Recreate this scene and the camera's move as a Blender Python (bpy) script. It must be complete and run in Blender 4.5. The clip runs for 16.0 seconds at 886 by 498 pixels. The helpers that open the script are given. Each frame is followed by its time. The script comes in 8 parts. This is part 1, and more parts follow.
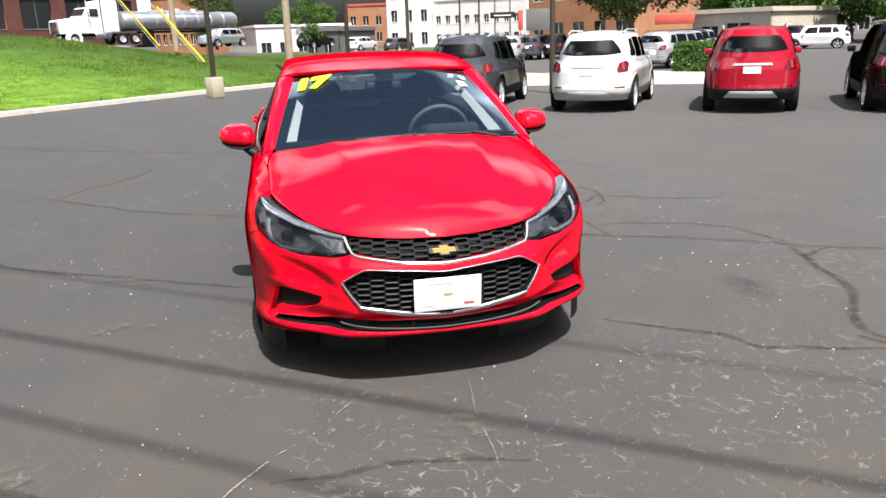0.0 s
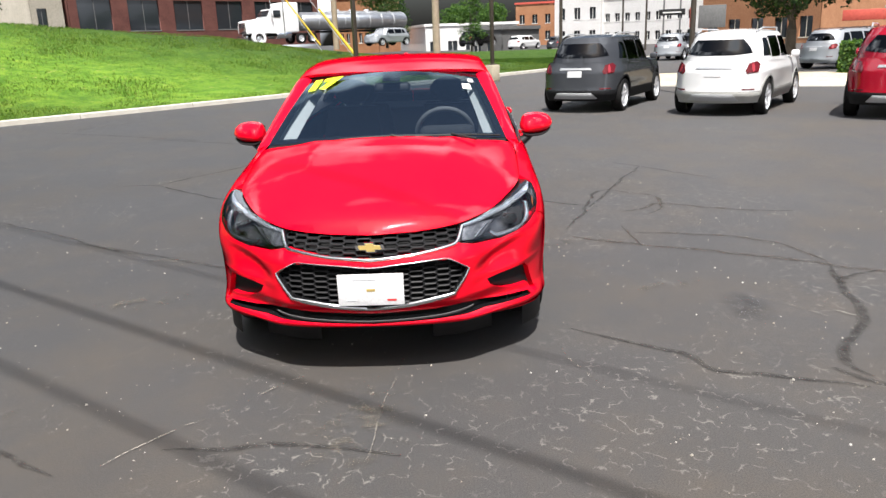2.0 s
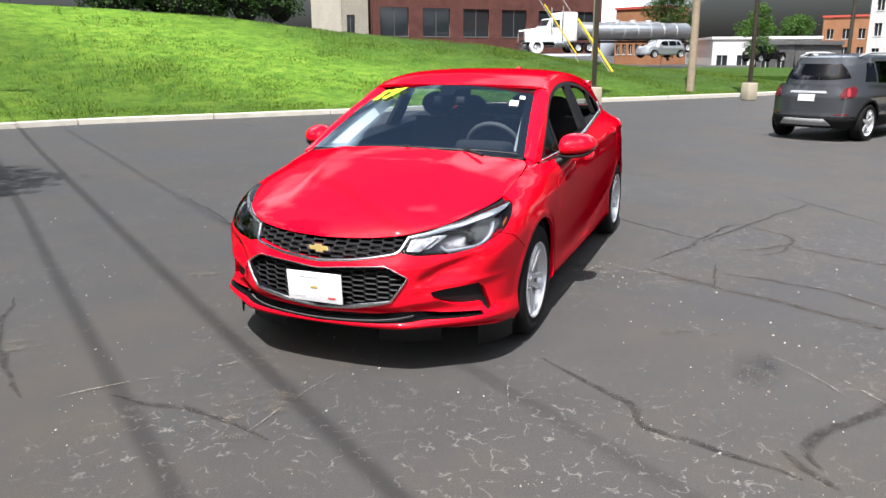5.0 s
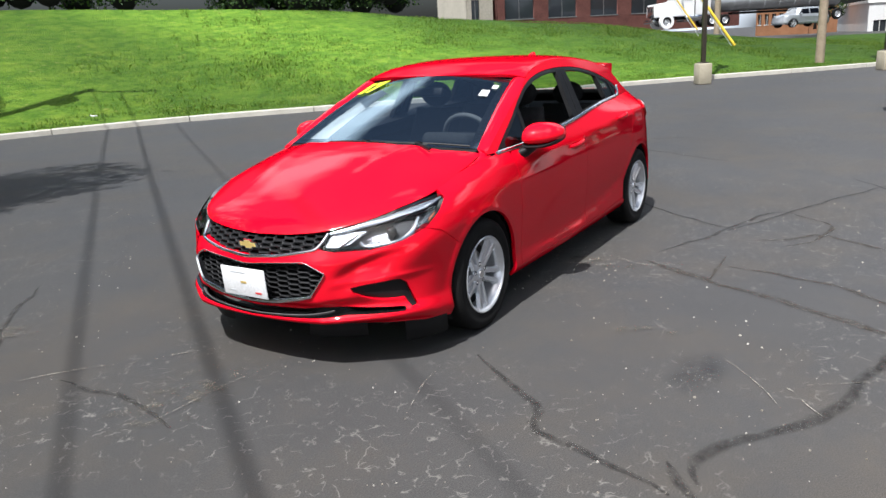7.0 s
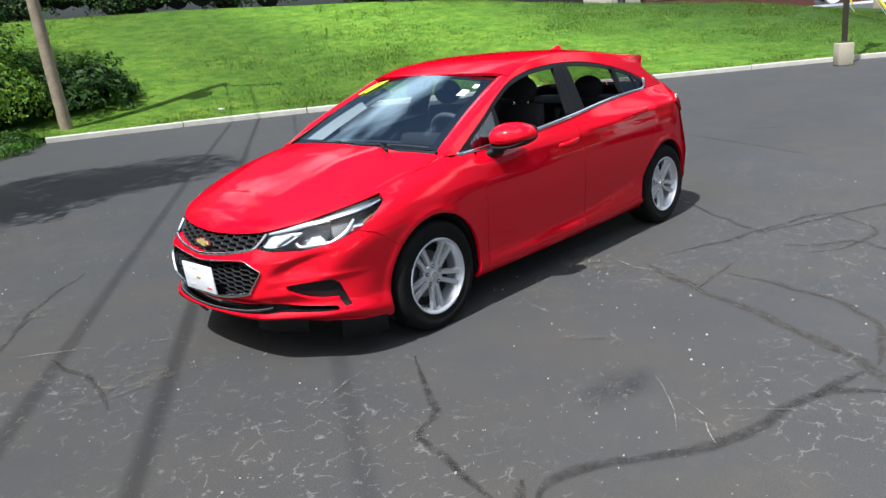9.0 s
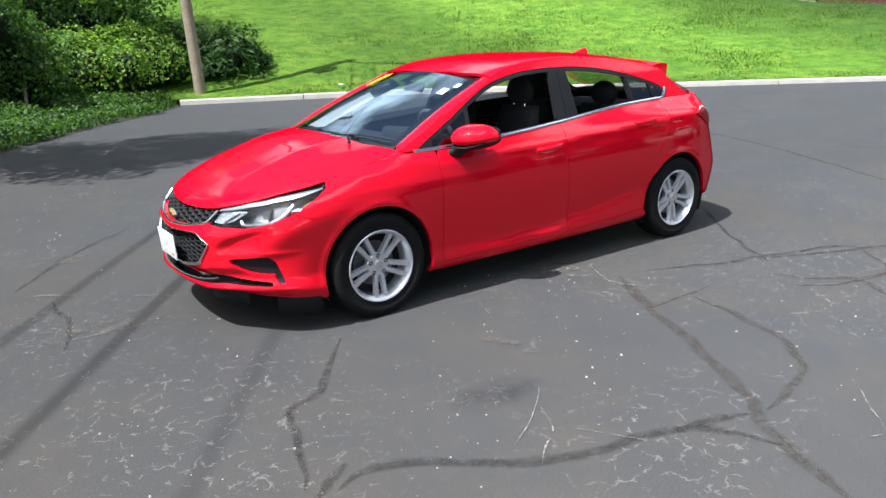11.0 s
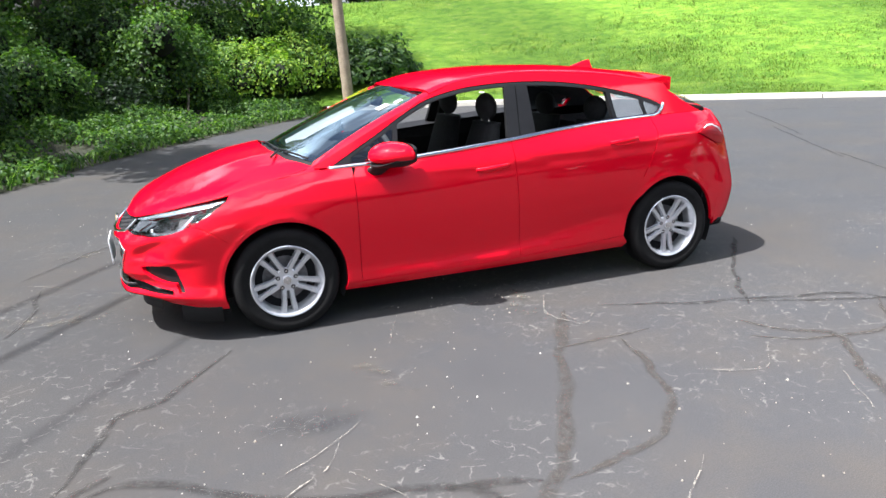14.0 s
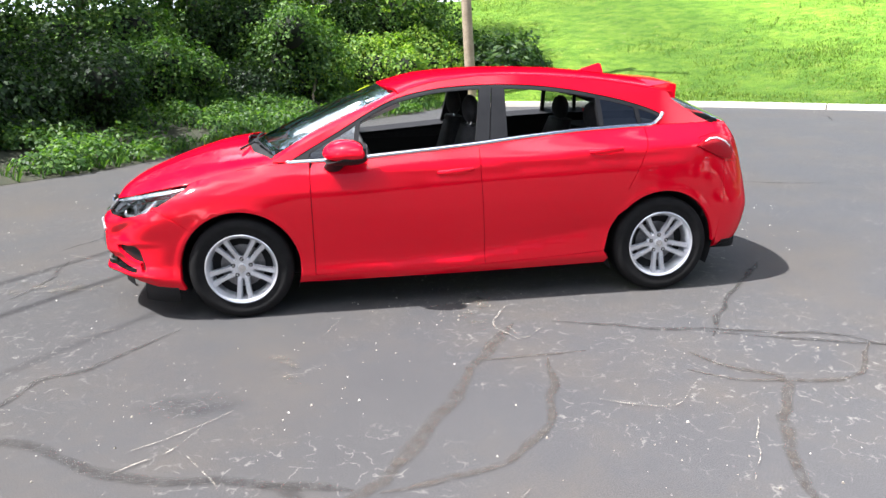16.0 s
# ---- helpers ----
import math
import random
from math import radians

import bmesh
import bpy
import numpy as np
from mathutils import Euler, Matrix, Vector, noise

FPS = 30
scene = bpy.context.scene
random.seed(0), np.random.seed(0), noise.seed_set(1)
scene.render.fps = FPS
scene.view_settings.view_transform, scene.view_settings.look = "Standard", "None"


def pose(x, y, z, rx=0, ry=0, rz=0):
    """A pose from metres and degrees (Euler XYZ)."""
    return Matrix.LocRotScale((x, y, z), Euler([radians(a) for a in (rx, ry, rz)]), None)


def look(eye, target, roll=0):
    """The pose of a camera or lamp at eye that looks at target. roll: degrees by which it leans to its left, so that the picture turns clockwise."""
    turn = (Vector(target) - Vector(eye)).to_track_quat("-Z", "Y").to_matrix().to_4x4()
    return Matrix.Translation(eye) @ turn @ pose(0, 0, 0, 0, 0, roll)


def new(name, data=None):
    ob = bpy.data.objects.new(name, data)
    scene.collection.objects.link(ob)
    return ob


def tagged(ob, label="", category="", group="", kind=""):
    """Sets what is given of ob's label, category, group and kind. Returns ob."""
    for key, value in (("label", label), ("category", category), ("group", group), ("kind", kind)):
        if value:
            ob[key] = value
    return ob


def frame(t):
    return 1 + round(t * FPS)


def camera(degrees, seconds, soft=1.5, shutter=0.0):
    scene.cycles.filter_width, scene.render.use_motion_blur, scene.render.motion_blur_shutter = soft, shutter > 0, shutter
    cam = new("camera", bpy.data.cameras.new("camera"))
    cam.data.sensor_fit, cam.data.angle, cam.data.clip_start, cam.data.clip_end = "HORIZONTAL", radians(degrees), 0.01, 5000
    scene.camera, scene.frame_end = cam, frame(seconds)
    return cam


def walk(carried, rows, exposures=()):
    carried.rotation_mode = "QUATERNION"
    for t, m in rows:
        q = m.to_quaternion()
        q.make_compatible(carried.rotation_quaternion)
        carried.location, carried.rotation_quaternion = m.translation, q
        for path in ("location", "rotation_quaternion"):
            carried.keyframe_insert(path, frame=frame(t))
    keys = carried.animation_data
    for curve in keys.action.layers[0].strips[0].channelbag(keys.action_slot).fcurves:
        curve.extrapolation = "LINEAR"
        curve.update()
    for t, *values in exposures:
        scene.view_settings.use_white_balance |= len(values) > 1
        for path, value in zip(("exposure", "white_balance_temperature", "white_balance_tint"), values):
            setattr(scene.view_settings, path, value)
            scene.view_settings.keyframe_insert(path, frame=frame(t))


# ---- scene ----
cam = camera(61.0, 16.0)
PATH = [
    (0, (-5.411, 0.639, 1.559), (-3.525, 0.258, 1.014), -1.9),
    (0.5, (-5.553, 0.356, 1.564), (-3.639, 0.16, 1.018), -1.0),
    (1, (-5.572, 0.123, 1.543), (-3.66, -0.053, 0.986), -1.6),
    (1.5, (-5.525, -0.111, 1.556), (-3.607, -0.205, 0.996), -1.7),
    (2, (-5.599, -0.413, 1.555), (-3.672, -0.369, 1.02), -2.1),
    (2.5, (-5.654, -0.649, 1.562), (-3.738, -0.517, 1.002), -2.2),
    (3, (-5.563, -0.871, 1.549), (-3.67, -0.633, 0.948), -0.9),
    (3.5, (-5.499, -1.08, 1.556), (-3.617, -0.758, 0.961), -2.3),
    (3.7, (-5.497, -1.205, 1.545), (-3.626, -0.796, 0.968), -2.5),
    (5.8, (-5.223, -2.317, 1.572), (-3.499, -1.447, 1.052), -1.6),
    (6, (-5.178, -2.425, 1.565), (-3.479, -1.509, 1.04), -2.3),
    (6.5, (-5.008, -2.621, 1.583), (-3.328, -1.66, 1.081), -1.6),
    (7, (-4.873, -2.834, 1.582), (-3.246, -1.798, 1.054), -3.2),
    (7.5, (-4.775, -3.143, 1.581), (-3.219, -2.003, 1.053), -2.1),
    (8, (-4.627, -3.328, 1.564), (-3.102, -2.146, 1.037), -2.4),
    (8.5, (-4.411, -3.495, 1.572), (-2.945, -2.245, 1.037), -2.7),
    (8.7, (-4.337, -3.579, 1.583), (-2.906, -2.288, 1.049), -3.9),
    (10.8, (-3.555, -4.46, 1.65), (-2.412, -2.913, 1.101), -1.7),
    (11, (-3.48, -4.544, 1.637), (-2.378, -2.97, 1.08), -1.9),
    (11.5, (-3.276, -4.653, 1.631), (-2.228, -3.049, 1.058), -2.1),
    (12, (-2.98, -4.732, 1.642), (-2.001, -3.082, 1.075), -1.6),
    (12.5, (-2.722, -4.911, 1.624), (-1.813, -3.207, 1.105), -2.4),
    (13, (-2.487, -5.067, 1.638), (-1.694, -3.317, 1.083), -3.2),
    (13.5, (-2.219, -5.09, 1.628), (-1.494, -3.311, 1.072), -1.2),
    (14, (-1.936, -5.163, 1.622), (-1.275, -3.349, 1.099), -2.6),
    (14.5, (-1.639, -5.315, 1.621), (-1.138, -3.454, 1.089), -1.7),
    (15, (-1.349, -5.325, 1.601), (-0.913, -3.451, 1.056), -1.8),
    (15.5, (-1.069, -5.313, 1.612), (-0.692, -3.424, 1.075), -2.1),
    (16, (-0.735, -5.417, 1.607), (-0.469, -3.504, 1.088), -1.3),
]
walk(cam, [(t, look(eye, target, roll)) for t, eye, target, roll in PATH],
     [(0, 1.0, 6450, 11), (2.5, 0.80, 6400, 11), (3.7, 0.90, 6350, 11), (6, 0.74, 6200, 10), (7.5, 0.52, 6000, 8), (8.7, 0.55, 5850, 6), (11, 0.95, 5850, 7), (13, 1.22, 5950, 10), (16, 1.70, 6120, 12)])

# ---- light ----
SUN = Vector((-0.56, -0.06, 1.0)).normalized()
world = bpy.data.worlds.new("sky")
scene.world = world
world.use_nodes = True
wn = world.node_tree.nodes
sky = wn.new("ShaderNodeTexSky")
sky.sky_type, sky.sun_disc = "NISHITA", False
sky.sun_elevation, sky.sun_rotation = math.asin(SUN.z), math.atan2(SUN.x, SUN.y)
sky.air_density, sky.dust_density, sky.ozone_density = 1.0, 6.0, 1.0
# scattered fair-weather cloud all over the sky
cloud, cover, blend = wn.new("ShaderNodeTexNoise"), wn.new("ShaderNodeValToRGB"), wn.new("ShaderNodeMix")
cloud.noise_dimensions = "4D"
cloud.inputs["W"].default_value = 15.3
cloud.inputs["Scale"].default_value, cloud.inputs["Detail"].default_value, cloud.inputs["Roughness"].default_value = 2.2, 3.0, 0.55
cover.color_ramp.elements[0].position, cover.color_ramp.elements[1].position = 0.54, 0.64
blend.data_type = "RGBA"
blend.inputs["B"].default_value = (25.0, 26.5, 28.5, 1)
for a, b in ((cloud.outputs["Fac"], cover.inputs[0]), (cover.outputs[0], blend.inputs["Factor"]), (sky.outputs[0], blend.inputs["A"]), (blend.outputs[2], wn["Background"].inputs[0])):
    world.node_tree.links.new(a, b)
wn["Background"].inputs[1].default_value = 0.057
sun_data = bpy.data.lights.new("sun", "SUN")
sun_data.energy, sun_data.angle, sun_data.color = 5.0, radians(0.53), (1.0, 0.965, 0.92)
sun = new("sun", sun_data)
sun.matrix_world = look(SUN * 50, (0, 0, 0))

# ---- materials ----
def material(name, colour=(0.5, 0.5, 0.5), rough=0.5, metal=0.0, coat=0.0, spec=0.5):
    m = bpy.data.materials.new(name)
    m.use_nodes = True
    b = m.node_tree.nodes["Principled BSDF"]
    b.inputs["Base Color"].default_value = (*colour, 1)
    b.inputs["Roughness"].default_value = rough
    b.inputs["Metallic"].default_value = metal
    b.inputs["Coat Weight"].default_value = coat
    b.inputs["Coat Roughness"].default_value = 0.04
    b.inputs["Specular IOR Level"].default_value = spec
    return m


def node(m, kind, **values):
    n = m.node_tree.nodes.new(kind)
    for key, v in values.items():
        n.inputs[key.replace("_", " ")].default_value = v
    return n


def link(m, a, b):
    m.node_tree.links.new(a, b)


def bsdf(m):
    return m.node_tree.nodes["Principled BSDF"]


def coords(m, scale=(1, 1, 1), random_shift=False):
    tc = m.node_tree.nodes.new("ShaderNodeTexCoord")
    mp = m.node_tree.nodes.new("ShaderNodeMapping")
    mp.inputs["Scale"].default_value = scale
    link(m, tc.outputs["Object"], mp.inputs["Vector"])
    return mp.outputs["Vector"]


def noise_of(m, vec, scale, detail=4.0, rough=0.6):
    n = node(m, "ShaderNodeTexNoise", Scale=scale, Detail=detail, Roughness=rough)
    link(m, vec, n.inputs["Vector"])
    return n.outputs["Fac"]


def ramp(m, fac, stops):
    r = m.node_tree.nodes.new("ShaderNodeValToRGB")
    el = r.color_ramp.elements
    while len(el) < len(stops):
        el.new(0.5)
    for e, (p, c) in zip(el, stops):
        e.position, e.color = p, (*c, 1) if len(c) == 3 else c
    link(m, fac, r.inputs["Fac"])
    return r.outputs["Color"]


def mixed(m, fac, a, b, blend="MIX"):
    n = m.node_tree.nodes.new("ShaderNodeMix")
    n.data_type, n.blend_type = "RGBA", blend
    for sock, v in ((n.inputs["Factor"], fac), (n.inputs["A"], a), (n.inputs["B"], b)):
        if isinstance(v, (int, float)):
            sock.default_value = v
        elif isinstance(v, tuple):
            sock.default_value = (*v, 1)
        else:
            link(m, v, sock)
    return n.outputs[2]


def bump(m, height, strength=0.3, distance=0.01):
    b = node(m, "ShaderNodeBump", Strength=strength, Distance=distance)
    link(m, height, b.inputs["Height"])
    link(m, b.outputs["Normal"], bsdf(m).inputs["Normal"])


def varied(name, dark, light, scale=8.0, rough=0.7, relief=0.3, fine=60.0, distance=0.005, metal=0.0, coat=0.0):
    """A surface with variation at two scales and a fine relief."""
    m = material(name, light, rough, metal, coat)
    v = coords(m)
    big, small = noise_of(m, v, scale), noise_of(m, v, fine, 6)
    c = ramp(m, big, ((0.3, dark), (0.7, light)))
    c = mixed(m, 0.35, c, ramp(m, small, ((0.3, tuple(0.55 * x for x in dark)), (0.7, tuple(min(1, 1.25 * x) for x in light)))))
    link(m, c, bsdf(m).inputs["Base Color"])
    if relief:
        bump(m, small, relief, distance)
    return m


def clear_glass(name, tint=(0.8, 0.85, 0.85), gloss=1.5, rough=0.0, sheen=(1, 1, 1)):
    m = bpy.data.materials.new(name)
    m.use_nodes = True
    nt = m.node_tree
    nt.nodes.remove(nt.nodes["Principled BSDF"])
    tr, gl = node(m, "ShaderNodeBsdfTransparent"), node(m, "ShaderNodeBsdfGlossy", Roughness=rough)
    tr.inputs["Color"].default_value = (*tint, 1)
    gl.inputs["Color"].default_value = (*sheen, 1)
    fr, mx = node(m, "ShaderNodeFresnel", IOR=gloss), nt.nodes.new("ShaderNodeMixShader")
    link(m, fr.outputs[0], mx.inputs[0])
    link(m, tr.outputs[0], mx.inputs[1])
    link(m, gl.outputs[0], mx.inputs[2])
    link(m, mx.outputs[0], nt.nodes["Material Output"].inputs["Surface"])
    return m


def paint(name, colour, metal=0.0, dusty=0.03):
    """Clear-coated car paint with a faint film of dust."""
    m = material(name, colour, 0.5, metal, 0.9, 0.0)
    bsdf(m).inputs["Coat Roughness"].default_value = 0.05
    v = coords(m)
    dust = noise_of(m, v, 3.0, 6)
    c = mixed(m, ramp(m, dust, ((0.45, (0, 0, 0)), (0.8, (dusty,) * 3))), colour, (0.35, 0.30, 0.27))
    link(m, c, bsdf(m).inputs["Base Color"])
    return m


RED = paint("red_paint", (0.86, 0.0015, 0.018), 0.0, 0.006)
bsdf(RED).inputs["Coat IOR"].default_value = 1.5
GAP = material("gap_black", (0.008, 0.008, 0.008), 0.9)
BLACK_PLASTIC = varied("black_plastic", (0.008, 0.008, 0.009), (0.015, 0.015, 0.016), 10, 0.55, 0.15, 300, 0.001)
bsdf(BLACK_PLASTIC).inputs["Specular IOR Level"].default_value = 0.3
GLOSS_BLACK = material("gloss_black", (0.01, 0.01, 0.011), 0.12, 0, 0.5)
CHROME = material("chrome", (0.82, 0.83, 0.84), 0.12, 1.0)
ALLOY = varied("alloy", (0.66, 0.67, 0.69), (0.78, 0.79, 0.81), 6, 0.25, 0.05, 200, 0.0005, 0.6)
DARK_ALLOY = material("dark_alloy", (0.05, 0.05, 0.052), 0.5, 0.6)
DISC_STEEL = varied("disc_steel", (0.16, 0.16, 0.165), (0.26, 0.26, 0.265), 14, 0.4, 0.1, 120, 0.001, 0.8)
RUBBER = varied("rubber", (0.007, 0.007, 0.007), (0.014, 0.0135, 0.013), 12, 0.75, 0.3, 150, 0.001)
bsdf(RUBBER).inputs["Specular IOR Level"].default_value = 0.15
WINDSCREEN = clear_glass("windscreen_glass", (0.62, 0.72, 0.80), 3.1, sheen=(0.72, 0.90, 1.0))
SIDE_GLASS = clear_glass("side_glass", (0.45, 0.50, 0.50), 1.9)
PRIVACY_GLASS = clear_glass("privacy_glass", (0.05, 0.06, 0.065), 1.55)
REAR_GLASS = clear_glass("rear_glass", (0.50, 0.55, 0.56), 1.6)
LENS = clear_glass("lamp_lens", (0.93, 0.94, 0.95), 1.5)
FABRIC = varied("black_fabric", (0.012, 0.012, 0.013), (0.03, 0.03, 0.03), 40, 0.9, 0.4, 400, 0.002)
TRIM_GREY = varied("grey_trim", (0.09, 0.09, 0.09), (0.13, 0.13, 0.13), 20, 0.7, 0.2, 300, 0.001)
PILLAR_PALE = varied("pale_pillar_trim", (0.68, 0.68, 0.65), (0.78, 0.78, 0.75), 20, 0.8, 0.1, 300, 0.001)
AMBER = material("amber_lens", (0.38, 0.10, 0.03), 0.2, 0, 0.6)
LAMP_RED = material("red_lens", (0.45, 0.004, 0.012), 0.3, 0, 0.05, 0.15)
WHITE_PLASTIC = varied("white_plate", (0.78, 0.78, 0.78), (0.86, 0.86, 0.86), 10, 0.4, 0.03, 100, 0.001)
YELLOW = material("yellow_sticker", (0.78, 0.86, 0.02), 0.5)
GOLD = material("gold_emblem", (0.86, 0.64, 0.22), 0.3, 0.55)
LAMP_CHROME = material("lamp_chrome", (0.66, 0.69, 0.74), 0.2, 0.85)
LAMP_BOWL = varied("lamp_bowl", (0.10, 0.105, 0.115), (0.30, 0.31, 0.33), 22, 0.22, 0.4, 60, 0.01, 0.85)
LAMP_FACET = varied("lamp_facet", (0.12, 0.125, 0.14), (0.42, 0.44, 0.48), 34, 0.34, 0.6, 45, 0.01, 0.9)

# ---- mesh tools ----
from mathutils.geometry import delaunay_2d_cdt


def mesh_object(name, verts, faces, mat, parent=None, label="", smooth_shade=True):
    me = bpy.data.meshes.new(name)
    me.from_pydata([tuple(map(float, v)) for v in verts], [], [tuple(map(int, f)) for f in faces])
    me.materials.append(mat)
    if smooth_shade:
        me.polygons.foreach_set("use_smooth", np.ones(len(me.polygons), bool))
    me.update()
    ob = new(name, me)
    ob.parent = parent
    return tagged(ob, label)


def part(name, bm, mat, parent=None, label="", smooth_shade=True):
    me = bpy.data.meshes.new(name)
    bmesh.ops.recalc_face_normals(bm, faces=bm.faces)
    bm.to_mesh(me)
    bm.free()
    me.materials.append(mat)
    if smooth_shade:
        me.polygons.foreach_set("use_smooth", np.ones(len(me.polygons), bool))
        me.set_sharp_from_angle(angle=radians(38))
    ob = new(name, me)
    ob.parent = parent
    return tagged(ob, label)


def thing(name, at=(0, 0, 0), rz=0.0, **tags):
    ob = new(name)
    ob.matrix_world = pose(*at, 0, 0, rz)
    ob.empty_display_size = 0.1
    return tagged(ob, **tags)


def box(bm, size, m=None, bevel=0.0, seg=2):
    r = bmesh.ops.create_cube(bm, size=1, matrix=(m or Matrix()) @ Matrix.Diagonal((*size, 1)))
    if bevel:
        edges = list({e for v in r["verts"] for e in v.link_edges})
        bmesh.ops.bevel(bm, geom=edges, offset=bevel, segments=seg, profile=0.5, affect="EDGES")
    return bm


def tube(bm, points, radius, sides=8, closed=False):
    """A round bar along points; radius may be a list."""
    pts = [Vector(p) for p in points]
    n = len(pts)
    rad = radius if isinstance(radius, (list, tuple)) else [radius] * n
    rings = []
    up = Vector((0, 0, 1))
    for i, p in enumerate(pts):
        a = pts[(i - 1) % n] if closed or i else p
        b = pts[(i + 1) % n] if closed or i < n - 1 else p
        t = (b - a).normalized()
        side = t.cross(up)
        if side.length < 1e-3:
            side = t.cross(Vector((1, 0, 0)))
        side.normalize()
        nrm = side.cross(t)
        rings.append([bm.verts.new(p + rad[i] * (math.cos(q) * side + math.sin(q) * nrm)) for q in (2 * math.pi * k / sides for k in range(sides))])
    for i in range(n if closed else n - 1):
        a, b = rings[i], rings[(i + 1) % n]
        for k in range(sides):
            bm.faces.new((a[k], a[(k + 1) % sides], b[(k + 1) % sides], b[k]))
    if not closed:
        bm.faces.new(rings[0]), bm.faces.new(rings[-1])
    return bm


def lathe(bm, profile, sides=48, m=None, closed=False):
    """A turned shape about y: profile of (radius, y)."""
    m = m or Matrix()
    rings = []
    for r, y in profile:
        rings.append([bm.verts.new(m @ Vector((r * math.cos(a), y, r * math.sin(a)))) for a in (2 * math.pi * k / sides for k in range(sides))])
    for i in range(len(rings) - (0 if closed else 1)):
        a, b = rings[i], rings[(i + 1) % len(rings)]
        for k in range(sides):
            bm.faces.new((a[k], a[(k + 1) % sides], b[(k + 1) % sides], b[k]))
    return bm


def inside(pts, poly):
    x, y = pts[:, 0:1], pts[:, 1:2]
    a, b = poly, np.roll(poly, -1, 0)
    cross = (a[:, 1] > y) != (b[:, 1] > y)
    xi = a[:, 0] + (y - a[:, 1]) * (b[:, 0] - a[:, 0]) / np.where(np.abs(b[:, 1] - a[:, 1]) < 1e-12, 1e-12, b[:, 1] - a[:, 1])
    return ((cross & (x < xi)).sum(1) % 2) == 1


def densify(poly, step):
    out = []
    poly = np.asarray(poly, float)
    for a, b in zip(poly, np.roll(poly, -1, 0)):
        n = max(1, int(math.ceil(np.hypot(*(b - a)) / step)))
        out += [a + (b - a) * k / n for k in range(n)]
    return np.array(out)


def curve_line(points, n=24):
    """A smooth open line through a few 2D points."""
    p = np.asarray(points, float)
    c = np.r_[0, np.cumsum(np.hypot(*np.diff(p, axis=0).T))]
    u = np.linspace(0, c[-1], n)
    i = np.clip(np.searchsorted(c, u) - 1, 0, len(c) - 2)
    t = ((u - c[i]) / (c[i + 1] - c[i]))[:, None]
    q = np.vstack([2 * p[0] - p[1], p, 2 * p[-1] - p[-2]])
    p0, p1, p2, p3 = q[i], q[i + 1], q[i + 2], q[i + 3]
    return 0.5 * (2 * p1 + (p2 - p0) * t + (2 * p0 - 5 * p1 + 4 * p2 - p3) * t**2 + (3 * p1 - p0 - 3 * p2 + p3) * t**3)


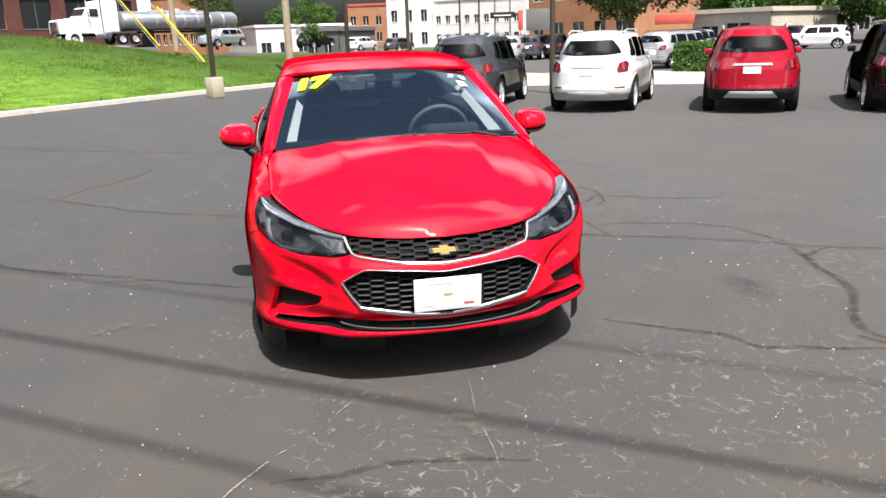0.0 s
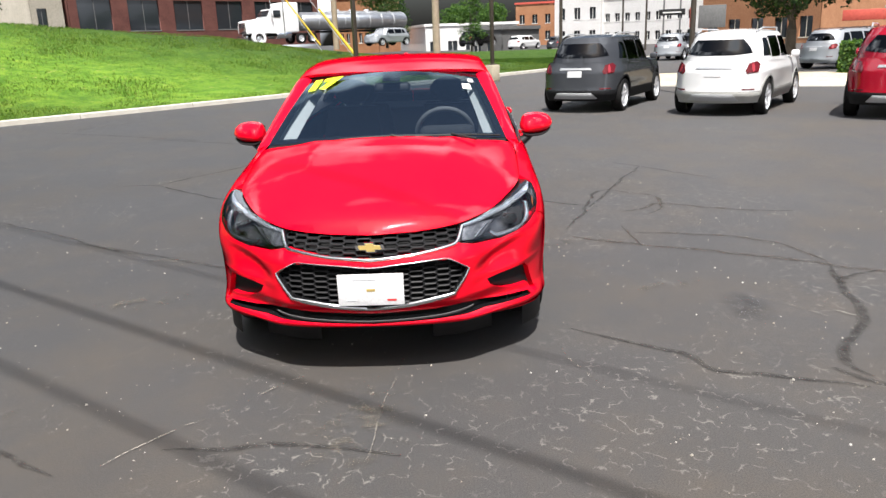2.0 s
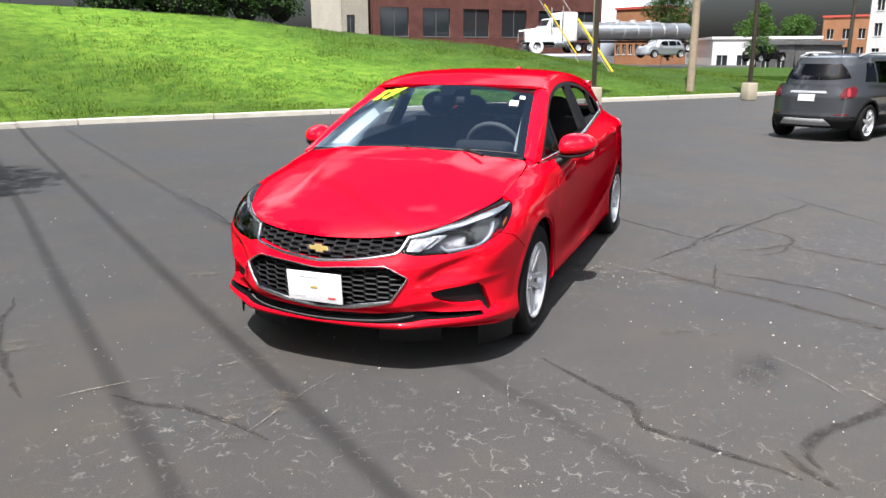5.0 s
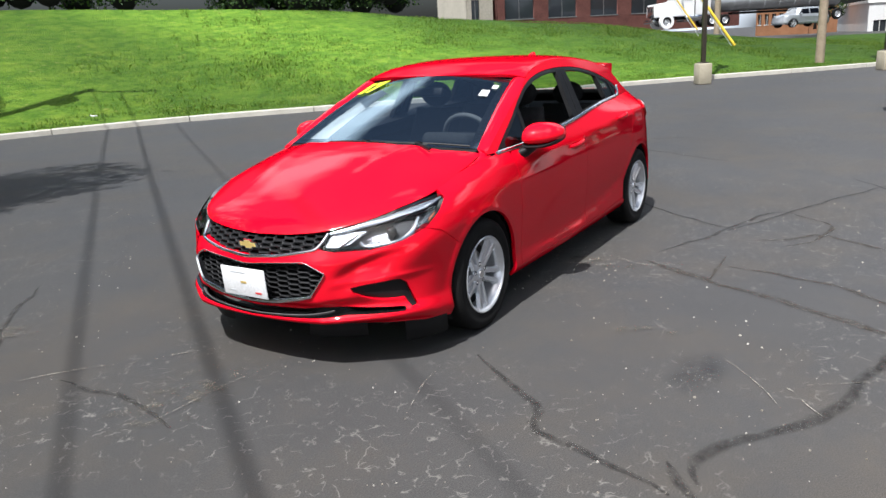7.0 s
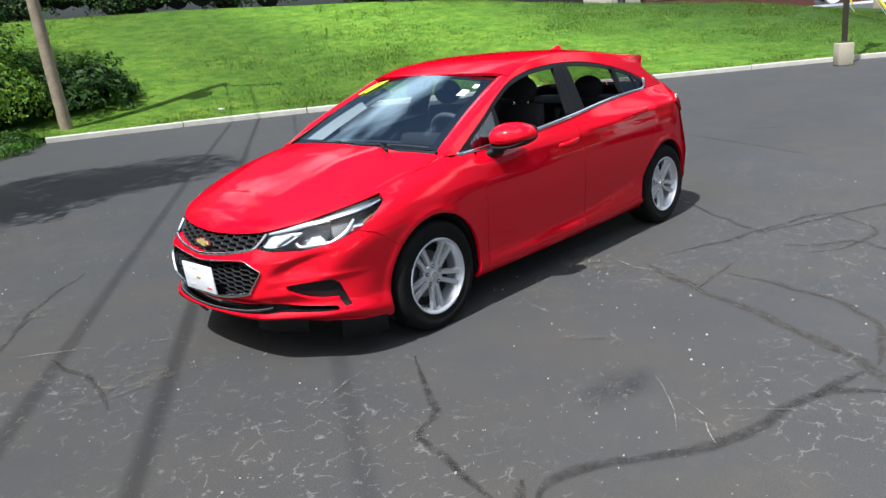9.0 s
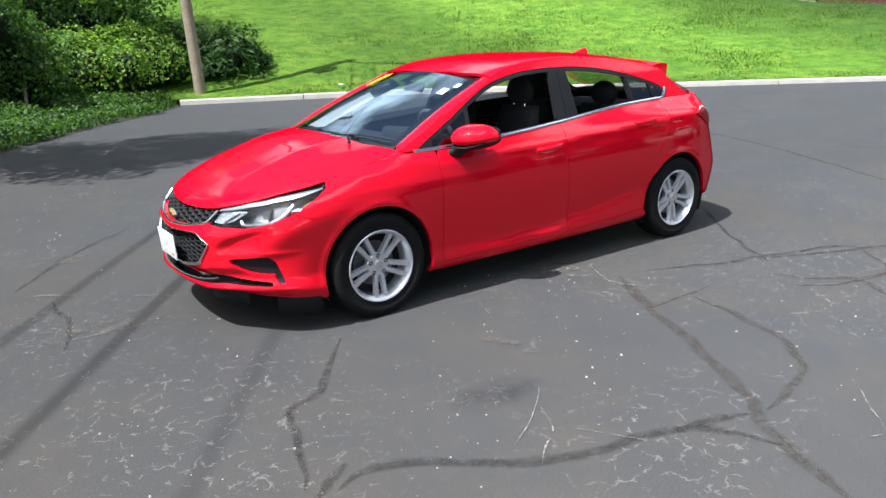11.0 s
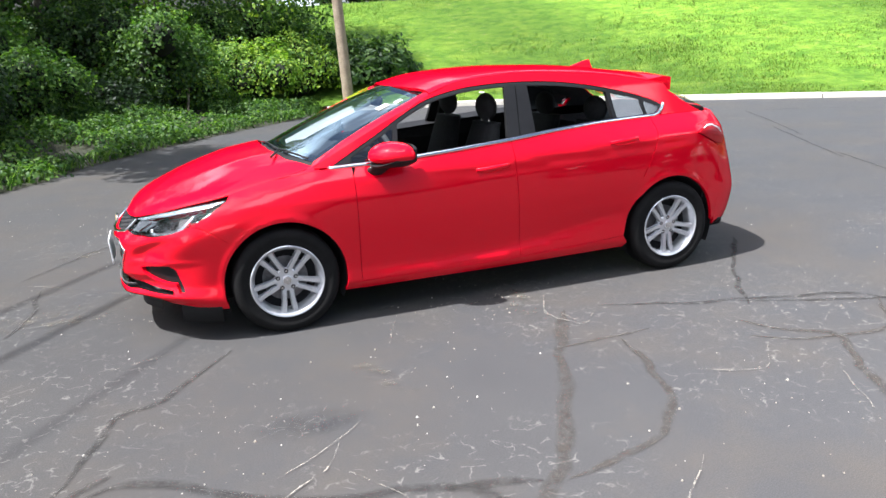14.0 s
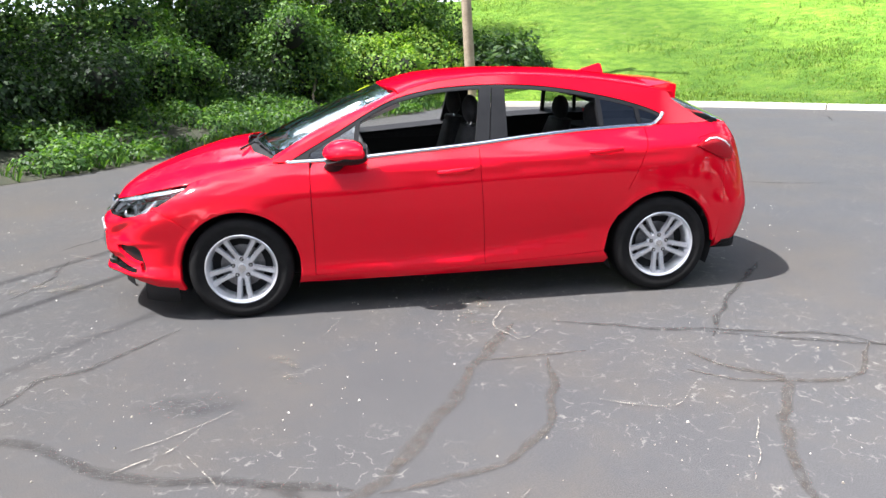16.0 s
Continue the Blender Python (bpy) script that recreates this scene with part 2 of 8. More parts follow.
def panel(name, fn, outer, mat, parent, holes=(), step=0.03, depth=0.014, lift=0.0, label="", centre=(0, 0, 0.6), level=False):
    """A sheet cut to an outline on a surface fn(a, b), with its edges turned in."""
    rings = [densify(outer, step)] + [densify(h, step) for h in holes]
    verts, edges = [], []
    for r in rings:
        n0 = len(verts)
        verts += list(r)
        edges += [(n0 + k, n0 + (k + 1) % len(r)) for k in range(len(r))]
    allb = np.array(verts)
    lo, hi = rings[0].min(0), rings[0].max(0)
    gx, gy = np.meshgrid(np.arange(lo[0] + step / 2, hi[0], step), np.arange(lo[1] + step / 2, hi[1], step), indexing="ij")
    g = np.stack([gx.ravel(), gy.ravel()], 1)
    keep = inside(g, rings[0])
    for h in rings[1:]:
        keep &= ~inside(g, h)
    g = g[keep]
    if len(g):
        d = np.full(len(g), 9.0)
        for k in range(0, len(allb), 200):
            d = np.minimum(d, np.sqrt(((g[:, None] - allb[None, k:k + 200]) ** 2).sum(-1)).min(1))
        g = g[d > 0.55 * step]
    verts += list(g)
    v2, _, faces, *_ = delaunay_2d_cdt([Vector(v) for v in verts], edges, [], 0, 1e-6)
    v2 = np.array([tuple(v) for v in v2])
    faces = np.array([tuple(f) for f in faces if len(f) == 3])
    mid = v2[faces].mean(1)
    ok = inside(mid, rings[0])
    for h in rings[1:]:
        ok &= ~inside(mid, h)
    faces = faces[ok]
    p = fn(v2[:, 0], v2[:, 1])
    fnorm = np.cross(p[faces[:, 1]] - p[faces[:, 0]], p[faces[:, 2]] - p[faces[:, 0]])
    c = p[faces].mean(1)
    ref = np.stack([np.clip(c[:, 0], centre[0] - 1.2, centre[0] + 1.2), 0 * c[:, 0] + centre[1], 0 * c[:, 0] + centre[2]], -1)
    if (fnorm * (c - ref)).sum() < 0:
        faces, fnorm = faces[:, ::-1], -fnorm
    vn = np.zeros_like(p)
    for k in range(3):
        np.add.at(vn, faces[:, k], fnorm)
    vn /= np.maximum(np.linalg.norm(vn, axis=1), 1e-12)[:, None]
    p = p + lift * vn
    count = {}
    for f in faces:
        for a, b in ((f[0], f[1]), (f[1], f[2]), (f[2], f[0])):
            count[(a, b)] = 1
    border = [(a, b) for a, b in count if (b, a) not in count]
    # true normals of the surface, for clean reflections
    e = 2e-3
    tn = np.cross(fn(v2[:, 0] + e, v2[:, 1]) - fn(v2[:, 0] - e, v2[:, 1]), fn(v2[:, 0], v2[:, 1] + e) - fn(v2[:, 0], v2[:, 1] - e))
    size = np.linalg.norm(tn, axis=1)
    tn /= np.maximum(size, 1e-12)[:, None]
    tn *= np.sign((tn * vn).sum(1))[:, None]
    tn = np.where(((tn * vn).sum(1) > 0.6)[:, None] & (size > 1e-9)[:, None], tn, vn)
    used = np.unique(faces)
    at = np.full(len(p), -1)
    at[used] = np.arange(len(used))
    verts3, normals, tris = list(p[used]), list(tn[used]), [tuple(f) for f in at[faces]]
    if depth:
        top, low = {}, {}
        for i in sorted({i for ed in border for i in ed}):
            top[i], low[i] = len(verts3), len(verts3) + 1
            turn = vn[i] * (1, 1, 0) / max(1e-6, math.hypot(vn[i][0], vn[i][1])) if level else vn[i]
            verts3 += [p[i], p[i] - depth * turn]
            normals += [(0, 0, 0), (0, 0, 0)]
        tris += [(top[b], top[a], low[a], low[b]) for a, b in border]
    me = bpy.data.meshes.new(name)
    me.from_pydata([tuple(q) for q in verts3], [], [tuple(int(i) for i in f) for f in tris])
    me.polygons.foreach_set("use_smooth", [True] * len(me.polygons))
    me.update()
    me.normals_split_custom_set_from_vertices([tuple(q) for q in normals])
    me.materials.append(mat)
    ob = new(name, me)
    ob.parent = parent
    ob.shadow_terminator_geometry_offset, ob.shadow_terminator_shading_offset = 0.5, 0.2
    return tagged(ob, label)


def strip(name, fn, line, width, height, mat, parent, label="", base=0.0):
    """A moulding of half-round section laid along a line on a surface fn(a, b)."""
    line = np.asarray(line, float)
    p = fn(line[:, 0], line[:, 1])
    e = 1e-3
    du = fn(line[:, 0] + e, line[:, 1]) - p
    dv = fn(line[:, 0], line[:, 1] + e) - p
    n = np.cross(du, dv)
    n /= np.linalg.norm(n, axis=1)[:, None]
    ref = p - np.stack([np.clip(p[:, 0], -1.2, 1.2), 0 * p[:, 0], 0 * p[:, 0] + 0.6], -1)
    n *= np.sign((n * ref).sum(1))[:, None]
    t = np.gradient(p, axis=0)
    t /= np.linalg.norm(t, axis=1)[:, None]
    b = np.cross(n, t)
    w = width if np.ndim(width) else np.full(len(p), width)
    prof = ((-0.5, -0.3), (-0.46, 0.55), (-0.25, 0.92), (0, 1.0), (0.25, 0.92), (0.46, 0.55), (0.5, -0.3))
    verts = [p[i] + b[i] * w[i] * q[0] + n[i] * (base + height * q[1]) for i in range(len(p)) for q in prof]
    k = len(prof)
    faces = [(i * k + j, i * k + j + 1, (i + 1) * k + j + 1, (i + 1) * k + j) for i in range(len(p) - 1) for j in range(k - 1)]
    faces += [tuple(range(k)), tuple(range((len(p) - 1) * k, len(p) * k))]
    ob = mesh_object(name, verts, faces, mat, parent, label)
    ob.data.set_sharp_from_angle(angle=radians(50))
    return ob
# ---- car body surfaces ----
def smooth(xs, ys):
    """A smooth curve through a few design points, with no overshoot."""
    xs, ys = np.asarray(xs, float), np.asarray(ys, float)
    h = np.diff(xs)
    d = np.diff(ys) / h
    m = np.zeros(len(xs))
    m[0], m[-1] = d[0], d[-1]
    for i in range(1, len(xs) - 1):
        if d[i - 1] * d[i] > 0:
            w1, w2 = 2 * h[i] + h[i - 1], h[i] + 2 * h[i - 1]
            m[i] = (w1 + w2) / (w1 / d[i - 1] + w2 / d[i])

    def at(x):
        x = np.asarray(x, float)
        i = np.clip(np.searchsorted(xs, x) - 1, 0, len(xs) - 2)
        t = np.clip((x - xs[i]) / h[i], 0, 1)
        return (ys[i] * (1 + 2 * t) * (1 - t) ** 2 + m[i] * h[i] * t * (1 - t) ** 2
                + ys[i + 1] * t * t * (3 - 2 * t) + m[i + 1] * h[i] * t * t * (t - 1))

    return at


BELT = smooth((-1.3, -1.02, -0.72, -0.376, 0.155, 0.52, 0.9, 1.3, 1.9), (0.93, 0.95, 0.960, 0.983, 1.023, 1.055, 1.077, 1.085, 1.085))


def glass_side(x, z):
    """Half width of the cabin's side at x and height z."""
    x = np.asarray(x, float)
    return 0.815 - 0.47 * (z - 1.0) - 0.045 * x * x - 0.12 * np.clip(z - 1.3, 0, 1)


# plan of the widest line: from the nose's middle round the corner and along the side to the tail's middle
STATIONS = ((-2.30, 0), (-2.262, 0.4), (-2.145, 0.6), (-1.985, 0.778), (-1.72, 0.862), (-1.35, 0.885), (-0.95, 0.887),
            (0.0, 0.89), (1.0, 0.885), (1.35, 0.88), (1.7, 0.85), (2.03, 0.68), (2.2, 0.0))
_k = np.array(STATIONS, float)
_c = np.r_[0, np.cumsum(np.hypot(*np.diff(_k, axis=0).T))]


def _spline(c, k, n=1200):
    """A Catmull-Rom curve through the stations, mirrored at both ends so that it meets the middle square."""
    k2 = np.vstack([(k[1] * (1, -1)), k, (k[-2] * (1, -1))])
    c2 = np.r_[-c[1], c, 2 * c[-1] - c[-2]]
    u = np.linspace(0, c[-1], n)
    i = np.clip(np.searchsorted(c, u) - 1, 0, len(c) - 2)
    t = ((u - c[i]) / (c[i + 1] - c[i]))[:, None]
    p1, p2 = k2[i + 1], k2[i + 2]
    dt = (c2[i + 2] - c2[i + 1])[:, None]
    m1 = (k2[i + 2] - k2[i]) / (c2[i + 2] - c2[i])[:, None] * dt
    m2 = (k2[i + 3] - k2[i + 1]) / (c2[i + 3] - c2[i + 1])[:, None] * dt
    return u, (2 * t**3 - 3 * t**2 + 1) * p1 + (t**3 - 2 * t**2 + t) * m1 + (3 * t**2 - 2 * t**3) * p2 + (t**3 - t**2) * m2


_U, _PLAN = _spline(_c, _k)
_T = np.gradient(_PLAN, _U, axis=0)
_T /= np.linalg.norm(_T, axis=1)[:, None]
UMAX = _U[-1]

# heights and inward depths of the lines that run round the body, station by station, bottom line first
ROW_Z = ((.235, .235, .24, .235, .20, .20, .20, .20, .21, .24, .26, .25, .25),
         (.275, .275, .285, .29, .26, .26, .26, .26, .27, .29, .30, .31, .31),
         (.335, .335, .345, .35, .36, .36, .34, .36, .42, .40, .38, .40, .40),
         (.375, .385, .41, .44, .48, .50, .48, .50, .54, .52, .50, .52, .52),
         (.56, .565, .56, .58, .64, .66, .66, .66, .68, .68, .66, .65, .65),
         (.605, .62, .63, .66, .74, .77, .77, .80, .82, .82, .80, .78, .78),
         (.65, .665, .69, .73, .80, .85, .87, .885, .93, .945, .955, .96, .97))
ROW_R = ((.12, .11, .08, .05, .03, .05, .05, .05, .05, .05, .05, .10, .12),
         (0, 0, 0, 0, 0, .01, .012, .012, .012, .01, 0, .05, .06),
         (.045, .045, .045, .03, .01, 0, .02, .022, .02, 0, 0, .02, .03),
         (.01, .01, .03, .035, .005, -.005, .01, .01, .003, -.005, 0, 0, 0),
         (0, .015, .035, .02, 0, -.005, 0, 0, -.005, -.005, .01, .02, .02),
         (.02, .045, .06, .045, .02, .01, .005, .005, 0, 0, .02, .05, .06),
         (.045, .08, .09, .095, .07, .05, .035, .02, .015, .02, .045, .10, .12))
TOP_Z = (.685, .715, .765, .805, .835, .91, .953, 1.012, 1.08, 1.085, 1.085, 1.08, 1.08)
TOP_R = (.095, .125, .135, .18, .14, .135, .09, .09, .14, .18, .207, .18, .22)
_RZ = [smooth(_c, z) for z in ROW_Z]
_RR = [smooth(_c, r) for r in ROW_R]
_TZ, _TR = smooth(_c, TOP_Z), smooth(_c, TOP_R)


def plan_x(u):
    return np.interp(np.abs(u), _U, _PLAN[:, 0])


def ux(x):
    """Place along the plan line at a length x of the side."""
    return float(np.interp(x, _PLAN[:, 0], _U))


def uy(y):
    """Place along the plan line at a half width y of the nose."""
    n = int(len(_U) * 0.3)
    return float(np.interp(y, _PLAN[:n, 1], _U[:n]))


def rim(u):
    """Height and inward depth of the body's upper edge."""
    u = np.abs(np.asarray(u, float))
    x = plan_x(u)
    z, r = _TZ(u), _TR(u)
    y = np.interp(u, _U, _PLAN[:, 1])
    side = np.clip((x + 1.25) / 0.25, 0, 1) * np.clip((1.95 - x) / 0.25, 0, 1)
    return z * (1 - side) + BELT(x) * side, r * (1 - side) + (y - glass_side(x, BELT(x))) * side


shoulder = smooth((-1.75, -1.5, -1.2, -0.86, -0.3, 0.2, 0.86, 1.2, 1.62), (0.80, 0.845, 0.872, 0.868, 0.875, 0.90, 0.938, 0.952, 0.965))
hollow = smooth((-0.9, -0.3, 0.2, 0.6, 1.0), (0.262, 0.275, 0.31, 0.365, 0.44))


def _relief(x, z):
    """Pressed lines of the side: a fold under the shoulder, a hollow over the sill, lips round the wheels."""
    below = shoulder(x) - z
    on = np.clip((x + 1.6) / 0.3, 0, 1) * np.clip((1.62 - x) / 0.25, 0, 1)
    d = 0.010 * on * np.clip(below / 0.06, 0, 1) * np.exp(-np.clip(below, 0, 1) / 0.10)
    over = z - hollow(x)
    on2 = np.clip((x + 0.85) / 0.5, 0, 1) * np.clip((1.0 - x) / 0.15, 0, 1)
    d = d + 0.012 * on2 * np.clip(over / 0.05, 0, 1) * np.exp(-np.clip(over, 0, 1) / 0.11)
    for ax in (-1.35, 1.35):
        q = np.hypot(x - ax, z - 0.318) - 0.362
        d = d - 0.005 * np.exp(-((q - 0.010) / 0.022) ** 2) * (np.abs(x - ax) < 0.6)
    return d


def _ease(t):
    t = np.clip(t, 0, 1)
    return t * t * (3 - 2 * t)


def _nose_relief(u, z):
    """Folds of the front bumper: a hollow running out from the intake to the corner, a blade over the fog recess."""
    v = smooth((0.48, 0.56, 0.65, 0.76, 0.90, 0.98), (0.485, 0.508, 0.545, 0.578, 0.605, 0.625))(u)
    on = _ease((u - 0.47) / 0.16) * _ease((1.02 - u) / 0.34)
    off = z - v
    d = 0.026 * on * np.where(off > 0, np.exp(-(off / 0.030) ** 2), np.exp(-(off / 0.075) ** 2))
    e = smooth((0.40, 0.56, 0.85, 1.1), (0.455, 0.468, 0.485, 0.49))(u)
    on2 = np.clip((u - 0.46) / 0.08, 0, 1) * np.clip((1.08 - u) / 0.2, 0, 1)
    return d - 0.005 * on2 * np.exp(-((z - e) / 0.016) ** 2)


def body(u, z):
    """The painted body below the windows: places for arrays of u (negative: the driver's side) and height z."""
    u, z = np.asarray(u, float), np.asarray(z, float)
    s, a = np.where(u < 0, -1.0, 1.0), np.abs(u)
    tz, tr = rim(a)
    zk = np.stack([f(a) for f in _RZ] + [tz], -1)
    rk = np.stack([f(a) for f in _RR] + [tr], -1)
    h = np.maximum(np.diff(zk, axis=-1), 1e-4)
    d = np.diff(rk, axis=-1) / h
    m = np.zeros_like(zk)
    m[..., 0], m[..., -1] = d[..., 0], d[..., -1]
    same = d[..., :-1] * d[..., 1:] > 0
    mid = 2 * d[..., :-1] * d[..., 1:] / np.where(same, d[..., :-1] + d[..., 1:], 1)
    m[..., 1:-1] = np.where(same, mid, 0)
    i = np.clip((z[..., None] > zk).sum(-1) - 1, 0, zk.shape[-1] - 2)[..., None]
    take = lambda q, j: np.take_along_axis(q, j, -1)[..., 0]
    z0, hh = take(zk, i), take(h, i)
    t = np.clip((z - z0) / hh, 0, 1)
    r = (take(rk, i) * (1 + 2 * t) * (1 - t) ** 2 + take(m, i) * hh * t * (1 - t) ** 2
         + take(rk, i + 1) * t * t * (3 - 2 * t) + take(m, i + 1) * hh * t * t * (t - 1))
    r = r + _relief(plan_x(a), z) + _nose_relief(a, z)
    px, py = np.interp(a, _U, _PLAN[:, 0]), np.interp(a, _U, _PLAN[:, 1])
    tx, ty = np.interp(a, _U, _T[:, 0]), np.interp(a, _U, _T[:, 1])
    return np.stack([px + r * ty, s * (py - r * tx), z], -1)


HOOD_X = (-2.205, -2.185, -2.125, -1.9, -1.6, -1.3, -1.08)
hood_y = smooth(HOOD_X, (0.0, 0.2, 0.43, 0.64, 0.745, 0.75, 0.735))
hood_e = smooth(HOOD_X, (0.69, 0.695, 0.72, 0.78, 0.845, 0.915, 0.965))
hood_c = smooth((-2.205, -2.15, -2.08, -1.88, -1.68, -1.49, -1.25, -1.0), (0.69, 0.755, 0.804, 0.894, 0.963, 1.015, 1.045, 1.06))


def hood(x, y):
    x, y = np.asarray(x, float), np.asarray(y, float)
    w = np.clip(np.abs(y) / np.maximum(hood_y(x), 1e-3), 0, 1)
    z = hood_e(x) + (hood_c(x) - hood_e(x)) * (1 - w**2.2) ** 0.8
    z += 0.006 * np.exp(-((np.abs(y) - 0.36 - 0.10 * (x + 1.6)) / 0.06) ** 2) * np.clip((x + 2.1) / 0.4, 0, 1)
    return np.stack([x, y, z], -1)


rail_z = smooth((-0.5, -0.35, -0.1, 0.3, 0.9, 1.37, 1.55, 1.8), (1.25, 1.325, 1.395, 1.425, 1.385, 1.308, 1.272, 1.20))
roof_c = smooth((-0.45, -0.37, -0.09, 0.32, 0.73, 0.94, 1.37, 1.8), (1.362, 1.387, 1.445, 1.464, 1.452, 1.434, 1.375, 1.30))


def roof(x, y):
    x, y = np.asarray(x, float), np.asarray(y, float)
    zr = rail_z(x)
    w = np.clip(np.abs(y) / glass_side(x, zr), 0, 1)
    return np.stack([x, y, zr + (roof_c(x) - zr) * (1 - w**2.4) ** 0.6], -1)


def cabin(x, z, s=-1):
    return np.stack([np.asarray(x, float), s * glass_side(x, z), np.asarray(z, float) + 0 * np.asarray(x, float)], -1)


def screen(a, b):
    """The windscreen: a from -1 to 1 across, b from 0 at the cowl to 1 at the roof."""
    a, b = np.asarray(a, float), np.asarray(b, float)
    q = a * a
    x0, y0, z0 = -1.27 + 0.16 * q, 0.71 * a, 1.015 - 0.03 * q
    x1, y1, z1 = -0.41 + 0.06 * q, 0.56 * a, 1.374 - 0.048 * q
    bow = 0.012 * np.sin(np.pi * b)
    return np.stack([x0 + (x1 - x0) * b - bow, y0 + (y1 - y0) * b, z0 + (z1 - z0) * b + bow], -1)

# ---- ground, kerb and grass bank ----
def asphalt_material():
    m = material("asphalt", (0.06, 0.06, 0.062), 0.82)
    v = coords(m)
    big, mid, fine = noise_of(m, v, 0.35, 3), noise_of(m, v, 2.2, 5, 0.65), noise_of(m, v, 160, 3)
    c = ramp(m, big, ((0.3, (0.036, 0.037, 0.040)), (0.7, (0.052, 0.053, 0.056))))
    c = mixed(m, 0.5, c, ramp(m, mid, ((0.3, (0.036, 0.036, 0.039)), (0.75, (0.062, 0.061, 0.061)))))
    c = mixed(m, 0.4, c, ramp(m, fine, ((0.35, (0.024, 0.024, 0.025)), (0.75, (0.10, 0.099, 0.096)))))
    # one side of the lot is paler, along a ragged edge
    sep = m.node_tree.nodes.new("ShaderNodeSeparateXYZ")
    warp = node(m, "ShaderNodeTexNoise", Scale=0.45, Detail=5.0)
    link(m, v, warp.inputs["Vector"])
    mad = m.node_tree.nodes.new("ShaderNodeVectorMath")
    mad.operation = "MULTIPLY_ADD"
    link(m, warp.outputs["Color"], mad.inputs[0])
    mad.inputs[1].default_value = (3.0, 3.0, 3.0)
    link(m, v, mad.inputs[2])
    link(m, mad.outputs[0], sep.inputs[0])
    rng = node(m, "ShaderNodeMapRange", From_Min=1.5, From_Max=-2.0)
    link(m, sep.outputs["Y"], rng.inputs["Value"])
    c = mixed(m, rng.outputs[0], c, mixed(m, 1.0, c, (1.42, 1.38, 1.33), "MULTIPLY"))
    # dry brown dust towards the lot's near end, plus sunlit brightness painted in
    dry = node(m, "ShaderNodeMapRange", From_Min=1.5, From_Max=-4.5)
    link(m, sep.outputs["X"], dry.inputs["Value"])
    c = mixed(m, dry.outputs[0], c, mixed(m, 1.0, c, (1.34, 1.24, 1.08), "MULTIPLY"))
    # broad drifts of brown road dirt
    dirt = ramp(m, noise_of(m, v, 0.55, 6, 0.7), ((0.44, (0, 0, 0)), (0.66, (0.8, 0.8, 0.8))))
    c = mixed(m, dirt, c, mixed(m, 1.0, c, (1.24, 1.08, 0.88), "MULTIPLY"))
    # pale hairline cracking in patches
    vor = node(m, "ShaderNodeTexVoronoi", Scale=6.5)
    vor.feature = "DISTANCE_TO_EDGE"
    wob = node(m, "ShaderNodeTexNoise", Scale=5.0, Detail=4.0)
    link(m, v, wob.inputs["Vector"])
    add = m.node_tree.nodes.new("ShaderNodeVectorMath")
    add.operation = "MULTIPLY_ADD"
    link(m, wob.outputs["Color"], add.inputs[0])
    add.inputs[1].default_value = (0.35, 0.35, 0.35)
    link(m, v, add.inputs[2])
    link(m, add.outputs[0], vor.inputs["Vector"])
    line = ramp(m, vor.outputs["Distance"], ((0.0, (1, 1, 1)), (0.014, (0.7, 0.7, 0.7)), (0.036, (0, 0, 0))))
    patch = ramp(m, noise_of(m, v, 0.8, 5, 0.75), ((0.50, (0, 0, 0)), (0.66, (0.9, 0.9, 0.9))))
    for spot, far in (((1.7, -2.3, 0), 1.5), ((0.4, -1.35, 0), 0.9), ((-2.9, -1.3, 0), 1.2), ((-1.2, -2.5, 0), 0.7), ((-3.0, 0.2, 0), 0.9)):
        near = m.node_tree.nodes.new("ShaderNodeVectorMath")
        near.operation = "DISTANCE"
        link(m, mad.outputs[0], near.inputs[0])
        near.inputs[1].default_value = (spot[0] + 1.5, spot[1] + 1.5, 1.5)
        fade = node(m, "ShaderNodeMapRange", From_Min=far, From_Max=far * 0.45, To_Max=0.62)
        link(m, near.outputs["Value"], fade.inputs["Value"])
        patch = mixed(m, 1.0, patch, fade.outputs[0], "LIGHTEN")
    flecks = ramp(m, noise_of(m, v, 17, 3, 0.65), ((0.49, (0, 0, 0)), (0.57, (1, 1, 1))))
    patch = mixed(m, 1.0, patch, flecks, "MULTIPLY")
    c = mixed(m, mixed(m, 1.0, line, patch, "MULTIPLY"), c, (0.27, 0.255, 0.225))
    # bare worn patches
    worn = ramp(m, noise_of(m, v, 1.3, 6, 0.7), ((0.62, (0, 0, 0)), (0.80, (0.45, 0.45, 0.45))))
    c = mixed(m, worn, c, (0.14, 0.125, 0.105))
    c = mixed(m, 1.0, c, (0.77, 0.77, 0.785), "MULTIPLY")
    link(m, c, bsdf(m).inputs["Base Color"])
    bsdf(m).inputs["Diffuse Roughness"].default_value = 1.0
    bump(m, fine, 0.5, 0.004)
    return m


ASPHALT = asphalt_material()
CONCRETE = varied("kerb_concrete", (0.40, 0.37, 0.31), (0.58, 0.55, 0.48), 3, 0.85, 0.4, 70, 0.006)
BASE_CONCRETE = varied("base_concrete", (0.33, 0.29, 0.21), (0.46, 0.41, 0.31), 2.5, 0.9, 0.4, 60, 0.008)
GRAVEL = varied("tan_gravel", (0.42, 0.34, 0.23), (0.62, 0.53, 0.40), 2, 0.95, 0.9, 25, 0.03)
WOOD_POLE = varied("weathered_pole", (0.20, 0.15, 0.10), (0.36, 0.29, 0.21), 3, 0.9, 0.6, 30, 0.01)
BRONZE = varied("bronze_paint", (0.035, 0.028, 0.02), (0.06, 0.048, 0.035), 3, 0.5, 0.1, 60, 0.002)
